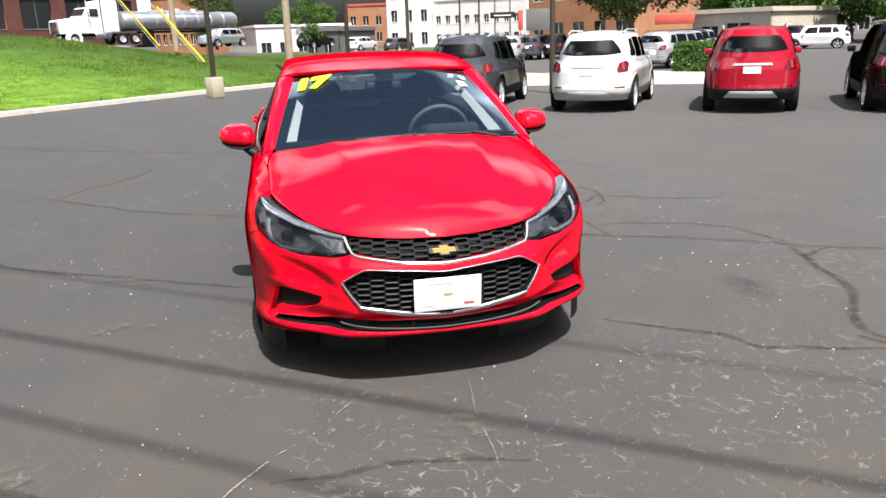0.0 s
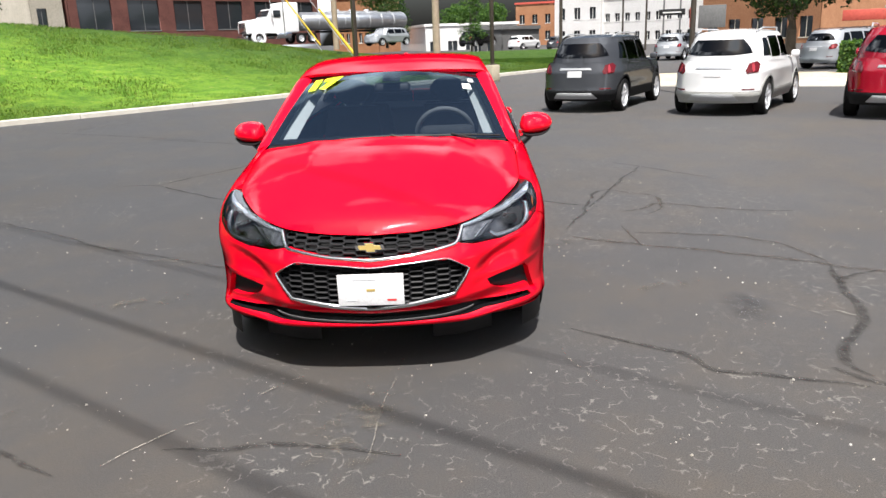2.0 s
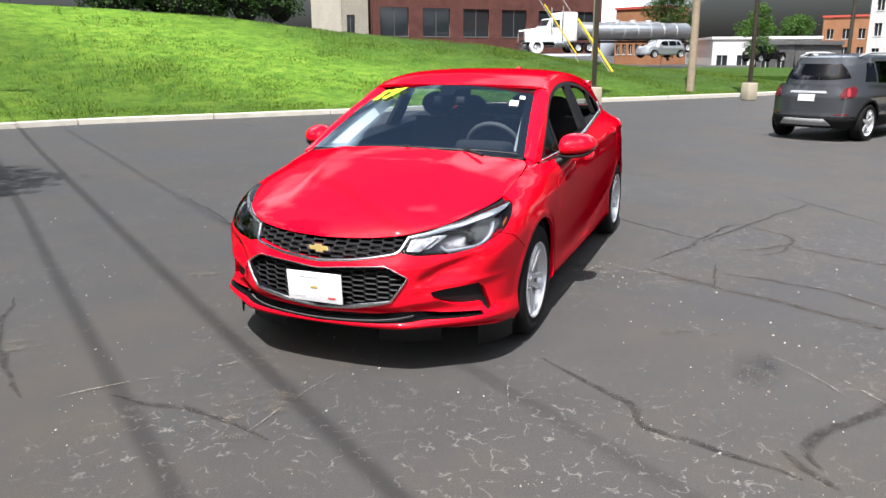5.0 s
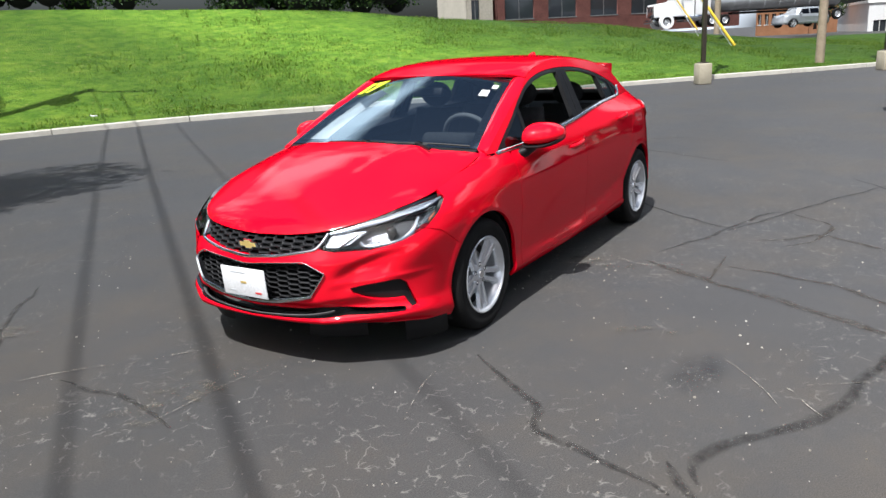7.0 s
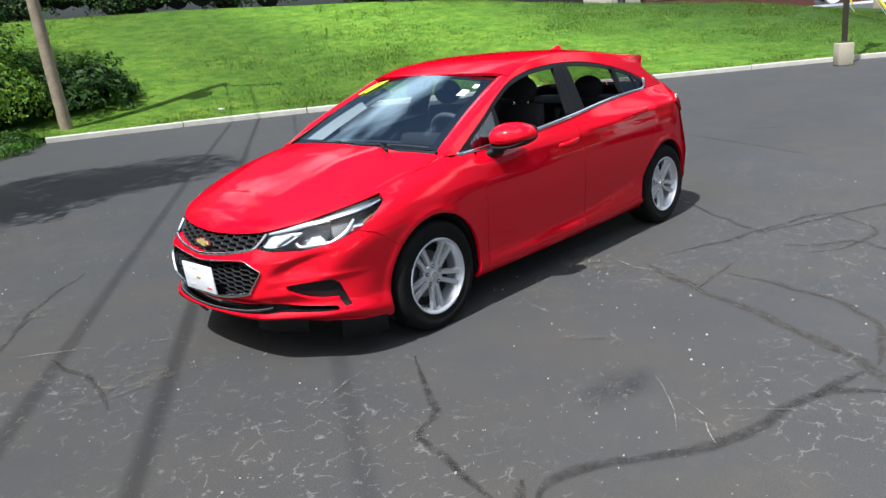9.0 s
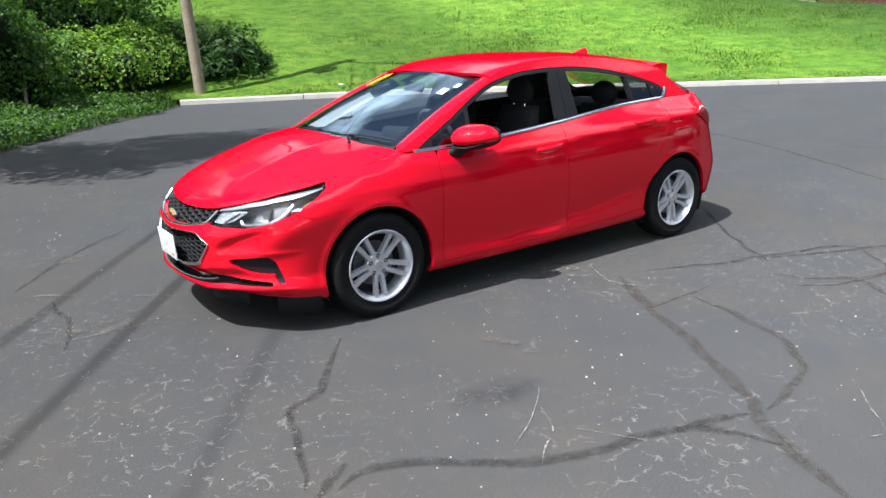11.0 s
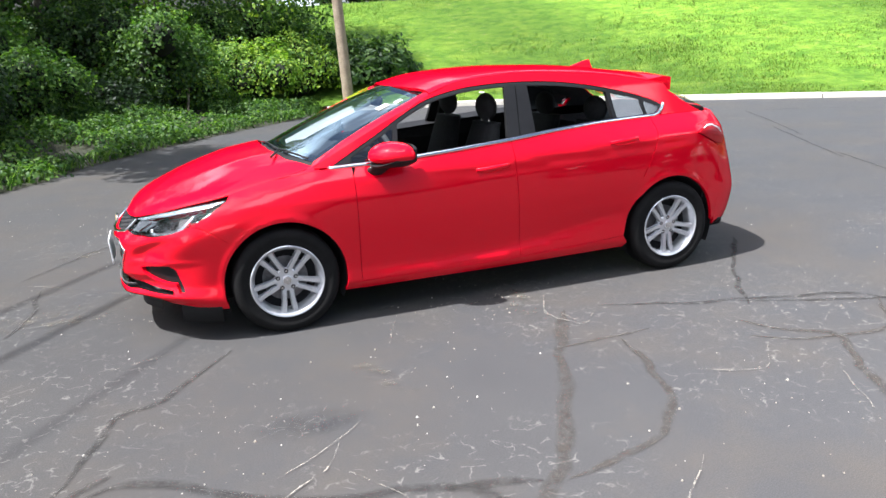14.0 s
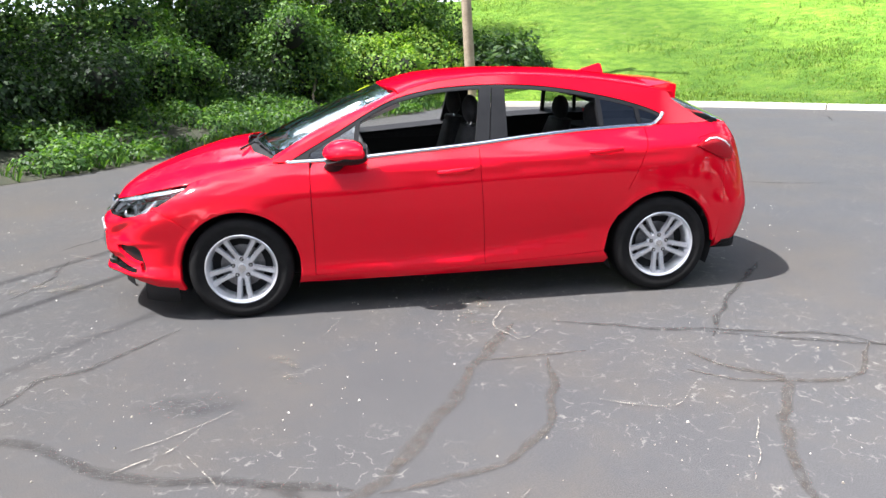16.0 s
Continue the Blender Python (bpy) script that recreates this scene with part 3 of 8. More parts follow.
STREET = varied("street_asphalt", (0.08, 0.08, 0.08), (0.11, 0.11, 0.11), 1, 0.9, 0.3, 40, 0.01)


def grass_material():
    m = material("grass", (0.10, 0.2, 0.03), 0.9, spec=0.2)
    v = coords(m)
    streak = coords(m, (0.8, 0.8, 2.4))
    a, b, c3 = noise_of(m, v, 0.25, 3), noise_of(m, streak, 1.1, 6, 0.72), noise_of(m, v, 24, 4, 0.7)
    c = ramp(m, a, ((0.3, (0.075, 0.165, 0.012)), (0.7, (0.115, 0.215, 0.018))))
    c = mixed(m, 0.6, c, ramp(m, b, ((0.32, (0.040, 0.105, 0.009)), (0.5, (0.095, 0.20, 0.014)), (0.70, (0.22, 0.30, 0.032)))))
    c = mixed(m, 0.35, c, ramp(m, c3, ((0.3, (0.05, 0.115, 0.010)), (0.7, (0.18, 0.29, 0.034)))))
    # longer, darker tufts, straw-coloured thatch in small patches
    tuft = ramp(m, noise_of(m, streak, 2.6, 6, 0.8), ((0.42, (1, 1, 1)), (0.55, (0, 0, 0))))
    c = mixed(m, mixed(m, 1.0, tuft, (0.8, 0.8, 0.8), "MULTIPLY"), c, mixed(m, 1.0, c, (0.46, 0.62, 0.52), "MULTIPLY"))
    straw = ramp(m, noise_of(m, streak, 4.2, 6, 0.78), ((0.60, (0, 0, 0)), (0.70, (0.75, 0.75, 0.75))))
    c = mixed(m, straw, c, (0.30, 0.27, 0.10))
    # apparent brightness painted into the turf colour, stretch by stretch along x
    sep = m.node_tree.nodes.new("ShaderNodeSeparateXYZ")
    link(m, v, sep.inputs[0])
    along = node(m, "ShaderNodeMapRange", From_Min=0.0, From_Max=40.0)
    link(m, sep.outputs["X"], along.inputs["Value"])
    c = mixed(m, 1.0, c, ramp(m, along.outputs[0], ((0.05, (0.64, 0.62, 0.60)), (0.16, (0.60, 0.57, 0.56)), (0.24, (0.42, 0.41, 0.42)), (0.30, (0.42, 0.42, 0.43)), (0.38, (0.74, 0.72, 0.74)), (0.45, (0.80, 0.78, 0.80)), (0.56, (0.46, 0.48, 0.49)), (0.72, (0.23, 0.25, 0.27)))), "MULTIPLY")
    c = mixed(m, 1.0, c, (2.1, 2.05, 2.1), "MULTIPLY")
    link(m, c, bsdf(m).inputs["Base Color"])
    bump(m, noise_of(m, v, 9, 6, 0.75), 1.0, 0.12)
    return m


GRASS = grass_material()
ground = mesh_object("ground", [(-400, -600, 0), (900, -600, 0), (900, 600, 0), (-400, 600, 0)], [(0, 1, 2, 3)], ASPHALT)
tagged(ground, "dark grey cracked asphalt of a car lot", "ground", kind="structure")

# the line of the kerb's face, and the bank's height behind it
KERB = np.array(((-26, 27.5), (-10, 20.5), (-3, 17.6), (2.4, 15.5), (7.7, 13.1), (10.6, 10.8), (13.8, 8.2), (17, 5.7), (20, 3.3), (22.8, 0.8), (25.2, -1.2), (28.2, -3.4), (34, -7.2), (44, -13)), float)
KLINE = curve_line(KERB, 260)
_kt = np.gradient(KLINE, axis=0)
_kt /= np.linalg.norm(_kt, axis=1)[:, None]
KNORM = np.stack([-_kt[:, 1], _kt[:, 0]], 1)
bank_h = smooth((-30, 5, 12, 18, 23, 28, 36, 60), (3.5, 3.45, 3.1, 2.45, 1.9, 1.25, 0.6, 0.3))


def bank_z(x_kerb, d):
    """Height of the grass at d metres behind the kerb."""
    t = np.clip((d - 0.15) / 13.0, 0, 1)
    rise = np.where(t < 0.12, t * 0.4, 0.048 + (t - 0.12) / 0.88 * 0.952)
    rise = rise * (1 - 0.35 * np.clip((t - 0.7) / 0.3, 0, 1) ** 2 * (1 - rise))
    return 0.13 + bank_h(x_kerb) * rise


def bank_place(i, d):
    q = KLINE[i] + KNORM[i] * d
    z = bank_z(KLINE[i][0], d) + (0.05 * noise.noise(Vector((q[0] * 0.35, q[1] * 0.35, 0))) + 0.10 * noise.noise(Vector((q[0] * 0.12, q[1] * 0.12, 3)))) * min(1, d / 3)
    return (q[0], q[1], z)


DS = [0.16, 0.4, 0.8, 1.4, 2.2, 3.2, 4.4, 5.8, 7.2, 8.8, 10.4, 12, 13.3, 14, 15.2]
vs = [bank_place(i, d) for i in range(len(KLINE)) for d in DS]
nd = len(DS)
fs = [(i * nd + j, (i + 1) * nd + j, (i + 1) * nd + j + 1, i * nd + j + 1) for i in range(len(KLINE) - 1) for j in range(nd - 1)]
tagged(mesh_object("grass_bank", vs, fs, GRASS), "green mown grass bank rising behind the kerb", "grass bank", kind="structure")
# the street and land on top of the bank
DS2 = [15.1, 24, 40, 80, 160, 420]
vs = [(*(KLINE[i] + KNORM[i] * d), bank_z(KLINE[i][0], 18) - 0.05) for i in range(0, len(KLINE), 5) for d in DS2]
nd = len(DS2)
fs = [(i * nd + j, (i + 1) * nd + j, (i + 1) * nd + j + 1, i * nd + j + 1) for i in range(len(vs) // nd - 1) for j in range(nd - 1)]
tagged(mesh_object("street", vs, fs, STREET), "grey street on top of the bank", "street", kind="structure")


def kerb_run(name, line, label, w=0.17, h=0.13):
    """Kerb stones end to end along a line; each one is a piece."""
    line = np.asarray(line, float)
    c = np.r_[0, np.cumsum(np.hypot(*np.diff(line, axis=0).T))]
    n = max(1, int(c[-1] / 3.0))
    root = tagged(new(name), label, "kerb", kind="structure")
    for k in range(n):
        u = np.linspace(c[-1] * k / n + 0.012, c[-1] * (k + 1) / n - 0.012, 5)
        p = np.stack([np.interp(u, c, line[:, 0]), np.interp(u, c, line[:, 1])], 1)
        t = np.gradient(p, axis=0)
        t /= np.linalg.norm(t, axis=1)[:, None]
        nr = np.stack([-t[:, 1], t[:, 0]], 1)
        dz = 0.006 * math.sin(7.3 * k)
        prof = ((0, -0.05), (0.012, h - 0.02 + dz), (0.035, h + dz), (w, h + dz), (w, -0.05))
        vs = [(*(p[i] + nr[i] * a), b) for i in range(5) for a, b in prof]
        fs = [(i * 5 + j, (i + 1) * 5 + j, (i + 1) * 5 + j + 1, i * 5 + j + 1) for i in range(4) for j in range(4)] + [(0, 1, 2, 3, 4), (20, 21, 22, 23, 24)]
        mesh_object("kerb_stone", vs, fs, CONCRETE, root, smooth_shade=False)


first = int(np.argmin(np.hypot(*(KLINE - (2.4, 15.5)).T)))
kerb_run("kerb", KLINE[first:], "pale concrete kerb along the foot of the grass bank")


def lamp_base(x, y):
    """A lot lamp: bronze square pole on a round concrete base."""
    t = thing("lot_lamp", (x, y, 0), 0, label="bronze lot lamp pole on a square concrete base", category="lamp post", group="lot lamps")
    bm = bmesh.new()
    box(bm, (0.40, 0.40, 0.60), pose(0, 0, 0.30, 0, 0, 38), 0.04)
    part("base", bm, BASE_CONCRETE, t, "tan weathered concrete base")
    bm = bmesh.new()
    box(bm, (0.26, 0.26, 0.04), pose(0, 0, 0.615, 0, 0, 38), 0.01)
    part("base_plate", bm, BRONZE, t)
    bm = bmesh.new()
    box(bm, (0.12, 0.12, 7.4), pose(0, 0, 4.30, 0, 0, 38), 0.015)
    part("pole", bm, BRONZE, t)
    bm = bmesh.new()
    box(bm, (0.75, 0.4, 0.2), pose(0.4, 0, 8.0), 0.04)
    part("lamp_head", bm, BRONZE, t)
    return t


lamp_base(18.35, 2.6)
lamp_base(23.35, -1.85)


def utility_pole(x, y, z, height, lean=(0, 0), arm=True, label="weathered wooden utility pole"):
    t = thing("utility_pole", (x, y, z), 0, label=label, category="utility pole", group="utility poles")
    bm = bmesh.new()
    n = 9
    tube(bm, [(lean[0] * k / n, lean[1] * k / n, -0.3 + (height + 0.3) * k / n) for k in range(n + 1)], [0.155 - 0.05 * k / n for k in range(n + 1)], 12)
    part("pole", bm, WOOD_POLE, t)
    return t


# foot of the poles along the kerb
p1 = utility_pole(3.2, 16.15, 0.12, 10.6, (-0.45, 0.15), label="grey weathered wooden utility pole beside bushes")
d = Vector((-0.573, -0.82, 0))
across = Vector((0.82, -0.573, 0))
top = Vector((-0.42, 0.14, 9.9))
bm = bmesh.new()
box(bm, (2.1, 0.08, 0.09), Matrix.Translation(top + across * 0.85) @ Matrix.Rotation(math.atan2(across.y, across.x), 4, "Z"), 0.01)
part("crossarm", bm, WOOD_POLE, p1)
bm = bmesh.new()
lathe(bm, [(0.001, 0), (0.25, 0), (0.25, 0.8), (0.2, 0.86), (0.001, 0.86)], 20, Matrix.Translation(top + Vector((0.3, -0.2, -2.6))) @ Matrix.Rotation(radians(90), 4, "X"))
part("transformer", bm, varied("grey_steel", (0.30, 0.31, 0.32), (0.4, 0.41, 0.42), 4, 0.5), p1, "grey steel transformer drum")
for off, r in ((0.2, 0.020), (0.88, 0.023), (1.77, 0.011)):
    bm = bmesh.new()
    lathe(bm, [(0.001, 0), (0.045, 0), (0.06, 0.04), (0.045, 0.08), (0.06, 0.12), (0.001, 0.14)], 10, Matrix.Translation(top + across * off) @ Matrix.Rotation(radians(90), 4, "X"))
    part("insulator", bm, BLACK_PLASTIC, p1)
    a = Vector((3.2, 16.15, 0.12)) + top + across * off + Vector((0, 0, 0.12))
    b = a + d * 46
    pts = [a.lerp(b, k / 24) - Vector((0, 0, 0.6 * 4 * (k / 24) * (1 - k / 24))) for k in range(25)]
    bm = bmesh.new()
    tube(bm, pts, r, 6)
    tagged(part("power_line", bm, BLACK_PLASTIC), "black overhead power line slung from the pole", "power line", group="power lines")
utility_pole(25.4, 0.25, 0.12, 9.5, (0.1, 0), label="brown wooden utility pole at the kerb")

# ---- the red hatchback ----
car = thing("hatchback_car", label="shiny red five-door hatchback with chrome trim, parked on asphalt", category="car")
AX, WZ, ARCH = 1.35, 0.318, 0.362


def both(line):
    """An outline that is the same on both sides: given from the middle outwards and back to the middle, u >= 0."""
    line = np.asarray(line, float)
    return np.vstack([line, (line * (-1, 1))[::-1]])


def arc(cx, cz, r, a0, a1, n=28):
    a = np.radians(np.linspace(a0, a1, n))
    return np.stack([cx + r * np.cos(a), cz + r * np.sin(a)], 1)


def side_fn(s):
    return lambda x, z: body(s * np.interp(x, _PLAN[:, 0], _U), z)


def nose(points):
    return np.array([(uy(y), z) for y, z in points])


bottom = lambda u: float(_RZ[0](u))
# front bumper, with its openings
LAMP_LOW = [(0.425, .640), (0.53, .622), (0.69, .622), (0.88, .655), (1.02, .70), (1.13, .762), (1.225, .818)]
LAMP_TOP = [(0.49, .712), (0.60, .728), (0.72, .753), (0.95, .785), (1.10, .808), (1.225, .826)]
GRILLE_LOW = [(0, .592), (0.12, .600), (0.2, .606), (0.34, .626), (0.425, .640)]
lower_grille = both([(0, .556), (.13, .566), (.30, .577), (.365, .576), (.462, .527), (.455, .505), (.392, .42), (.37, .408), (.15, .368), (0, .350)])
slot = both([(0, .322), (.30, .332), (.44, .348), (.56, .345), (.66, .334), (.80, .331), (.855, .328), (.87, .306), (.66, .306), (.56, .308), (.46, .298), (.30, .291), (0, .282)])
fog = np.array([(.587, .441), (.668, .454), (.79, .467), (.841, .469), (.886, .444), (.942, .316), (.905, .310), (.882, .345), (.87, .366), (.76, .366), (.70, .372), (.653, .386), (.602, .413)])
arch_f = [(ux(x), z) for x, z in arc(-AX, WZ, ARCH, 196, 137, 12)]
low = [(u, bottom(u)) for u in np.linspace(0, ux(-1.70), 26)]
bumper_half = low + [p for p in arch_f if p[1] > 0.21] + [(1.084, .6745), (1.0185, .6985)] + LAMP_LOW[3::-1] + GRILLE_LOW[3::-1]
panel("front_bumper", body, both(bumper_half), RED, car, [lower_grille, slot, fog, fog * (-1, 1)], 0.016, 0.03, level=True, label="glossy red front bumper with sculpted intakes")


def recess(name, outline, depth, mat, parent=car, step=0.03):
    return panel(name, body, outline, mat, parent, (), step, 0, -depth)


recess("grille_backing", lower_grille, 0.075, GAP)
recess("slot_backing", slot, 0.05, BLACK_PLASTIC)
upper_grille = both([(0, .680), (.2, .690), (.40, .706), (.475, .706)] + [(.41, .640), (.34, .628), (.2, .608), (.12, .602), (0, .594)])
recess("upper_grille_backing", upper_grille, 0.06, GAP)
for s in (1, -1):
    recess("fog_blank", fog * (s, 1), 0.026, BLACK_PLASTIC)
# walls of the intakes
for nm, outline, dp in (("grille_frame", lower_grille, 0.07), ("slot_frame", slot, 0.05)):
    mid = outline.mean(0)
    o = densify(mid + (outline - mid) * (0.988, 0.955), 0.02)
    p, e = body(o[:, 0], o[:, 1]), 1e-3
    n = np.cross(body(o[:, 0] + e, o[:, 1]) - p, body(o[:, 0], o[:, 1] + e) - p)
    n /= np.linalg.norm(n, axis=1)[:, None]
    n *= -np.sign(n[:, :1])
    n[:, 2] = 0
    n /= np.linalg.norm(n, axis=1)[:, None]
    k = len(p)
    mesh_object(nm, np.vstack([p - 0.001 * n, p - dp * n]), [(i, (i + 1) % k, k + (i + 1) % k, k + i) for i in range(k)], GLOSS_BLACK, car)


def honeycomb(name, outline, cw, ch, depth, bar):
    """Wide hexagonal cells of black bars, set in behind an outline."""
    lo, hi = outline.min(0), outline.max(0)
    verts, faces = [], []
    hexa = np.array([(-0.5, 0), (-0.36, 0.5), (0.36, 0.5), (0.5, 0), (0.36, -0.5), (-0.36, -0.5)])
    row, z = 0, lo[1]
    for ci in range(int((hi[0] - lo[0]) / (cw * 0.86)) + 2):
        for ri in range(int((hi[1] - lo[1]) / ch) + 3):
            cx, cz = lo[0] + ci * cw * 0.86, lo[1] + ri * ch + (ch / 2 if ci % 2 else 0)
            if not inside(np.array([[cx, cz]]), outline)[0]:
                continue
            o = hexa * (cw * 1.0, ch * 1.0) + (cx, cz)
            i2 = hexa * (cw - 2 * bar, ch - 2 * bar) + (cx, cz)
            a, b = body(o[:, 0], o[:, 1]), body(i2[:, 0], i2[:, 1])
            n0 = len(verts)
            back = np.array((0.022, 0, 0))
            verts += list(a + (depth, 0, 0)) + list(b + (depth + 0.004, 0, 0)) + list(b + (depth, 0, 0) + back)
            for k in range(6):
                j = (k + 1) % 6
                faces += [(n0 + k, n0 + j, n0 + 6 + j, n0 + 6 + k), (n0 + 6 + k, n0 + 6 + j, n0 + 12 + j, n0 + 12 + k)]
    return mesh_object(name, verts, faces, BLACK_PLASTIC, car, "black honeycomb grille bars", False)


honeycomb("lower_grille_mesh", lower_grille, 0.074, 0.027, 0.022, 0.0042)
honeycomb("upper_grille_mesh", upper_grille, 0.074, 0.0235, 0.016, 0.0042)


def around(pts, n):
    return curve_line(np.vstack([(np.asarray(pts) * (-1, 1))[::-1], np.asarray(pts)[1:]]), n)


strip("upper_grille_trim", body, around([(0, .591), (.12, .598), (.2, .604), (.34, .624), (.41, .637), (.445, .66), (.49, .704)], 90), 0.017, 0.009, CHROME, car, "chrome strip under the upper grille", base=0.003)
strip("lower_grille_trim", body, around([(0, .350), (.15, .368), (.365, .407), (.392, .424), (.455, .507), (.466, .527)], 90),
      np.interp(np.abs(np.linspace(-1, 1, 90)), (0, .55, .8, 1), (.028, .025, .014, .009)), 0.010, CHROME, car, "chrome surround of the lower grille", base=0.003)
strip("lower_grille_top_trim", body, around([(0, .558), (.13, .568), (.30, .579), (.365, .578), (.464, .528)], 80), 0.007, 0.005, CHROME, car, "thin chrome edge")
strip("slot_trim", body, around([(0, .292), (.30, .302), (.46, .318), (.5, .326)], 60), 0.007, 0.012, TRIM_GREY, car)
# emblem: a plain gold bar with a raised middle and a chrome rim
ex = float(body(np.array([0.0]), np.array([0.648]))[0][0]) - 0.006
for nm, mat, g, th in (("emblem_rim", CHROME, 1.0, 0.008), ("emblem", GOLD, 0.76, 0.012)):
    bm = bmesh.new()
    out = [(-.07, -.012), (-.062, .012), (-.024, .012), (-.02, .024), (.028, .024), (.024, .012), (.07, .012), (.062, -.012), (.022, -.012), (.018, -.024), (-.03, -.024), (-.026, -.012)]
    f = bm.faces.new([bm.verts.new((ex, y * g, 0.648 + z * g)) for y, z in out])
    r = bmesh.ops.extrude_face_region(bm, geom=[f])
    bmesh.ops.translate(bm, vec=(-th, 0, 0), verts=[v for v in r["geom"] if isinstance(v, bmesh.types.BMVert)])
    part(nm, bm, mat, car, smooth_shade=False)
# dealer plate
bm = bmesh.new()
pl = Matrix.Translation((-2.325, 0.0, 0.462)) @ Matrix.Rotation(radians(-4), 4, "Y")
box(bm, (0.008, 0.305, 0.155), pl, 0.003)
plate = part("dealer_plate", bm, WHITE_PLASTIC, car, "white dealer plate with small printing")
BAR_RED, BAR_GREY = material("bar_red", (0.6, 0.05, 0.05), 0.5), material("bar_grey", (0.58, 0.59, 0.61), 0.5)
for y, z, w, h, mat in ((0.0, 0.0, 0.040, 0.012, GOLD), (-0.095, -0.050, 0.042, 0.009, BAR_RED), (0.03, 0.052, 0.11, 0.005, BAR_GREY), (0.09, -0.05, 0.04, 0.005, BAR_GREY)):
    bm = bmesh.new()
    box(bm, (0.002, w, h), pl @ Matrix.Translation((-0.005, y, z)))
    part("printed_bar", bm, mat, plate, smooth_shade=False)

# bonnet
front_edge = [(-2.2035, 0.0)] + [(x, float(hood_y(x)) - 0.002) for x in np.r_[np.linspace(-2.2035, -2.18, 12), np.linspace(-2.17, -2.10, 10)]]
he = [(x, float(hood_y(x)) - 0.003) for x in np.linspace(-2.08, -1.12, 30)]
rear_edge = [(-1.17, 0.66), (-1.25, 0.55), (-1.31, 0.3), (-1.325, 0.0)]
hood_half = front_edge + he + rear_edge
hood_out = np.vstack([hood_half, (np.array(hood_half) * (1, -1))[::-1]])
panel("bonnet", hood, hood_out, RED, car, step=0.026, depth=0.008, label="glossy red bonnet", centre=(0, 0, -3))

for s in (-1, 1):
    fn = side_fn(s)
    sg = lambda pts: np.array([(s * u, z) for u, z in pts])
    # headlamp
    lamp_out = np.array(LAMP_LOW + LAMP_TOP[::-1])
    unit = panel("headlamp", body, sg(lamp_out), LAMP_BOWL, car, step=0.03, depth=0.0, lift=-0.07, label="clear headlamp with chrome and black internals")
    panel("lens", body, sg(lamp_out), LENS, unit, step=0.025, depth=0.004, lift=-0.002)
    o = densify(sg(lamp_out), 0.02)
    p = body(o[:, 0], o[:, 1])
    q = p + np.array((0.05, 0, 0)) + (p - (0, 0, 0)) * (0, -0.06, 0)
    k = len(p)
    mesh_object("housing", np.vstack([p, q]), [(i, (i + 1) % k, k + (i + 1) % k, k + i) for i in range(k)], GLOSS_BLACK, unit)
    # chrome brow moulding, no light source of its own
    strip("lamp_brow", body, sg(curve_line([(0.50, .708), (0.60, .722), (0.72, .746), (0.95, .778), (1.10, .802), (1.21, .821)], 40)), np.interp(np.linspace(0, 1, 40), (0, .3, .8, 1), (.016, .030, .040, .010)), 0.006, LAMP_CHROME, unit, "chrome brow strip along the headlamp top", base=-0.008)
    strip("lamp_blade", body, sg(curve_line([(0.655, .664), (0.68, .642), (0.785, .651), (0.885, .664), (0.945, .692), (1.02, .757)], 30)), np.interp(np.linspace(0, 1, 30), (0, .5, .7, 1), (.022, .018, .030, .020)), 0.008, LAMP_CHROME, unit, base=-0.018)
    panel("reflector", body, sg([(0.47, .652), (0.50, .695), (0.545, .712), (0.69, .712), (0.60, .657), (0.54, .646)]), LAMP_FACET, unit, step=0.02, depth=0.01, lift=-0.016)
    strip("lamp_blade", body, sg([(0.555 + 0.01 * k, .652 + 0.0055 * k) for k in range(10)]), 0.012, 0.006, CHROME, unit, base=-0.012)
    panel("reflector", body, sg([(0.84, .665), (0.93, .69), (1.0, .757), (0.88, .757), (0.83, .72)]), DARK_ALLOY, unit, step=0.03, depth=0.0, lift=-0.045)
    c = body(np.array([s * 0.78]), np.array([.69]))[0] + (0.062, 0, 0)
    bm = bmesh.new()
    box(bm, (0.05, 0.075, 0.05), Matrix.Translation(c) @ Matrix.Rotation(radians(s * 50), 4, "Z"), 0.016, 3)
    part("projector", bm, GLOSS_BLACK, unit, "dark square projector module")
    panel("side_marker", body, sg([(1.055, .728), (1.115, .765), (1.12, .774), (1.07, .748)]), AMBER, unit, step=0.03, depth=0.0, lift=-0.02)
    # front wing
    ring = [p for p in arc(-AX, WZ, ARCH, 137, -18, 30) if p[1] > 0.205]
    wing = [(-1.762, .676)] + ring + [(-0.9035, .205), (-0.9035, .56), (-0.9035, .90)]
    top = [(plan_x(u), float(rim(u)[0]) - 0.003) for u in np.linspace(ux(-0.9035), 1.245, 26)]
    wing += top + [(plan_x(u), z) for u, z in LAMP_LOW[::-1][:3]]
    panel("front_wing", fn, wing, RED, car, step=0.026, depth=0.02, label="glossy red front wing")
    # red sheet added behind the bumper seam so the gap shows no black
    panel("seam_backing", body, sg([(0.99, .66), (1.0, .715), (1.04, .72), (1.10, .69), (ux(-1.60), .585), (ux(-1.635), .56), (1.06, .655)]), RED, car, step=0.03, depth=0, lift=-0.006)
    # doors
    belt = lambda x: float(BELT(x)) - 0.012
    fd = [(-0.9, .260), (-0.4, .260), (0.1655, .266), (0.1605, .50), (0.1445, .87), (0.1445, belt(0.142))] + [(x, belt(x)) for x in np.linspace(0.05, -0.88, 16)] + [(-0.9, .90), (-0.9, .57)]
    door = panel("front_door", fn, fd, RED, car, step=0.026, depth=0.02, label="red front door with the window down")
    ra = [p for p in arc(AX, WZ, ARCH, 178, 125, 12)]
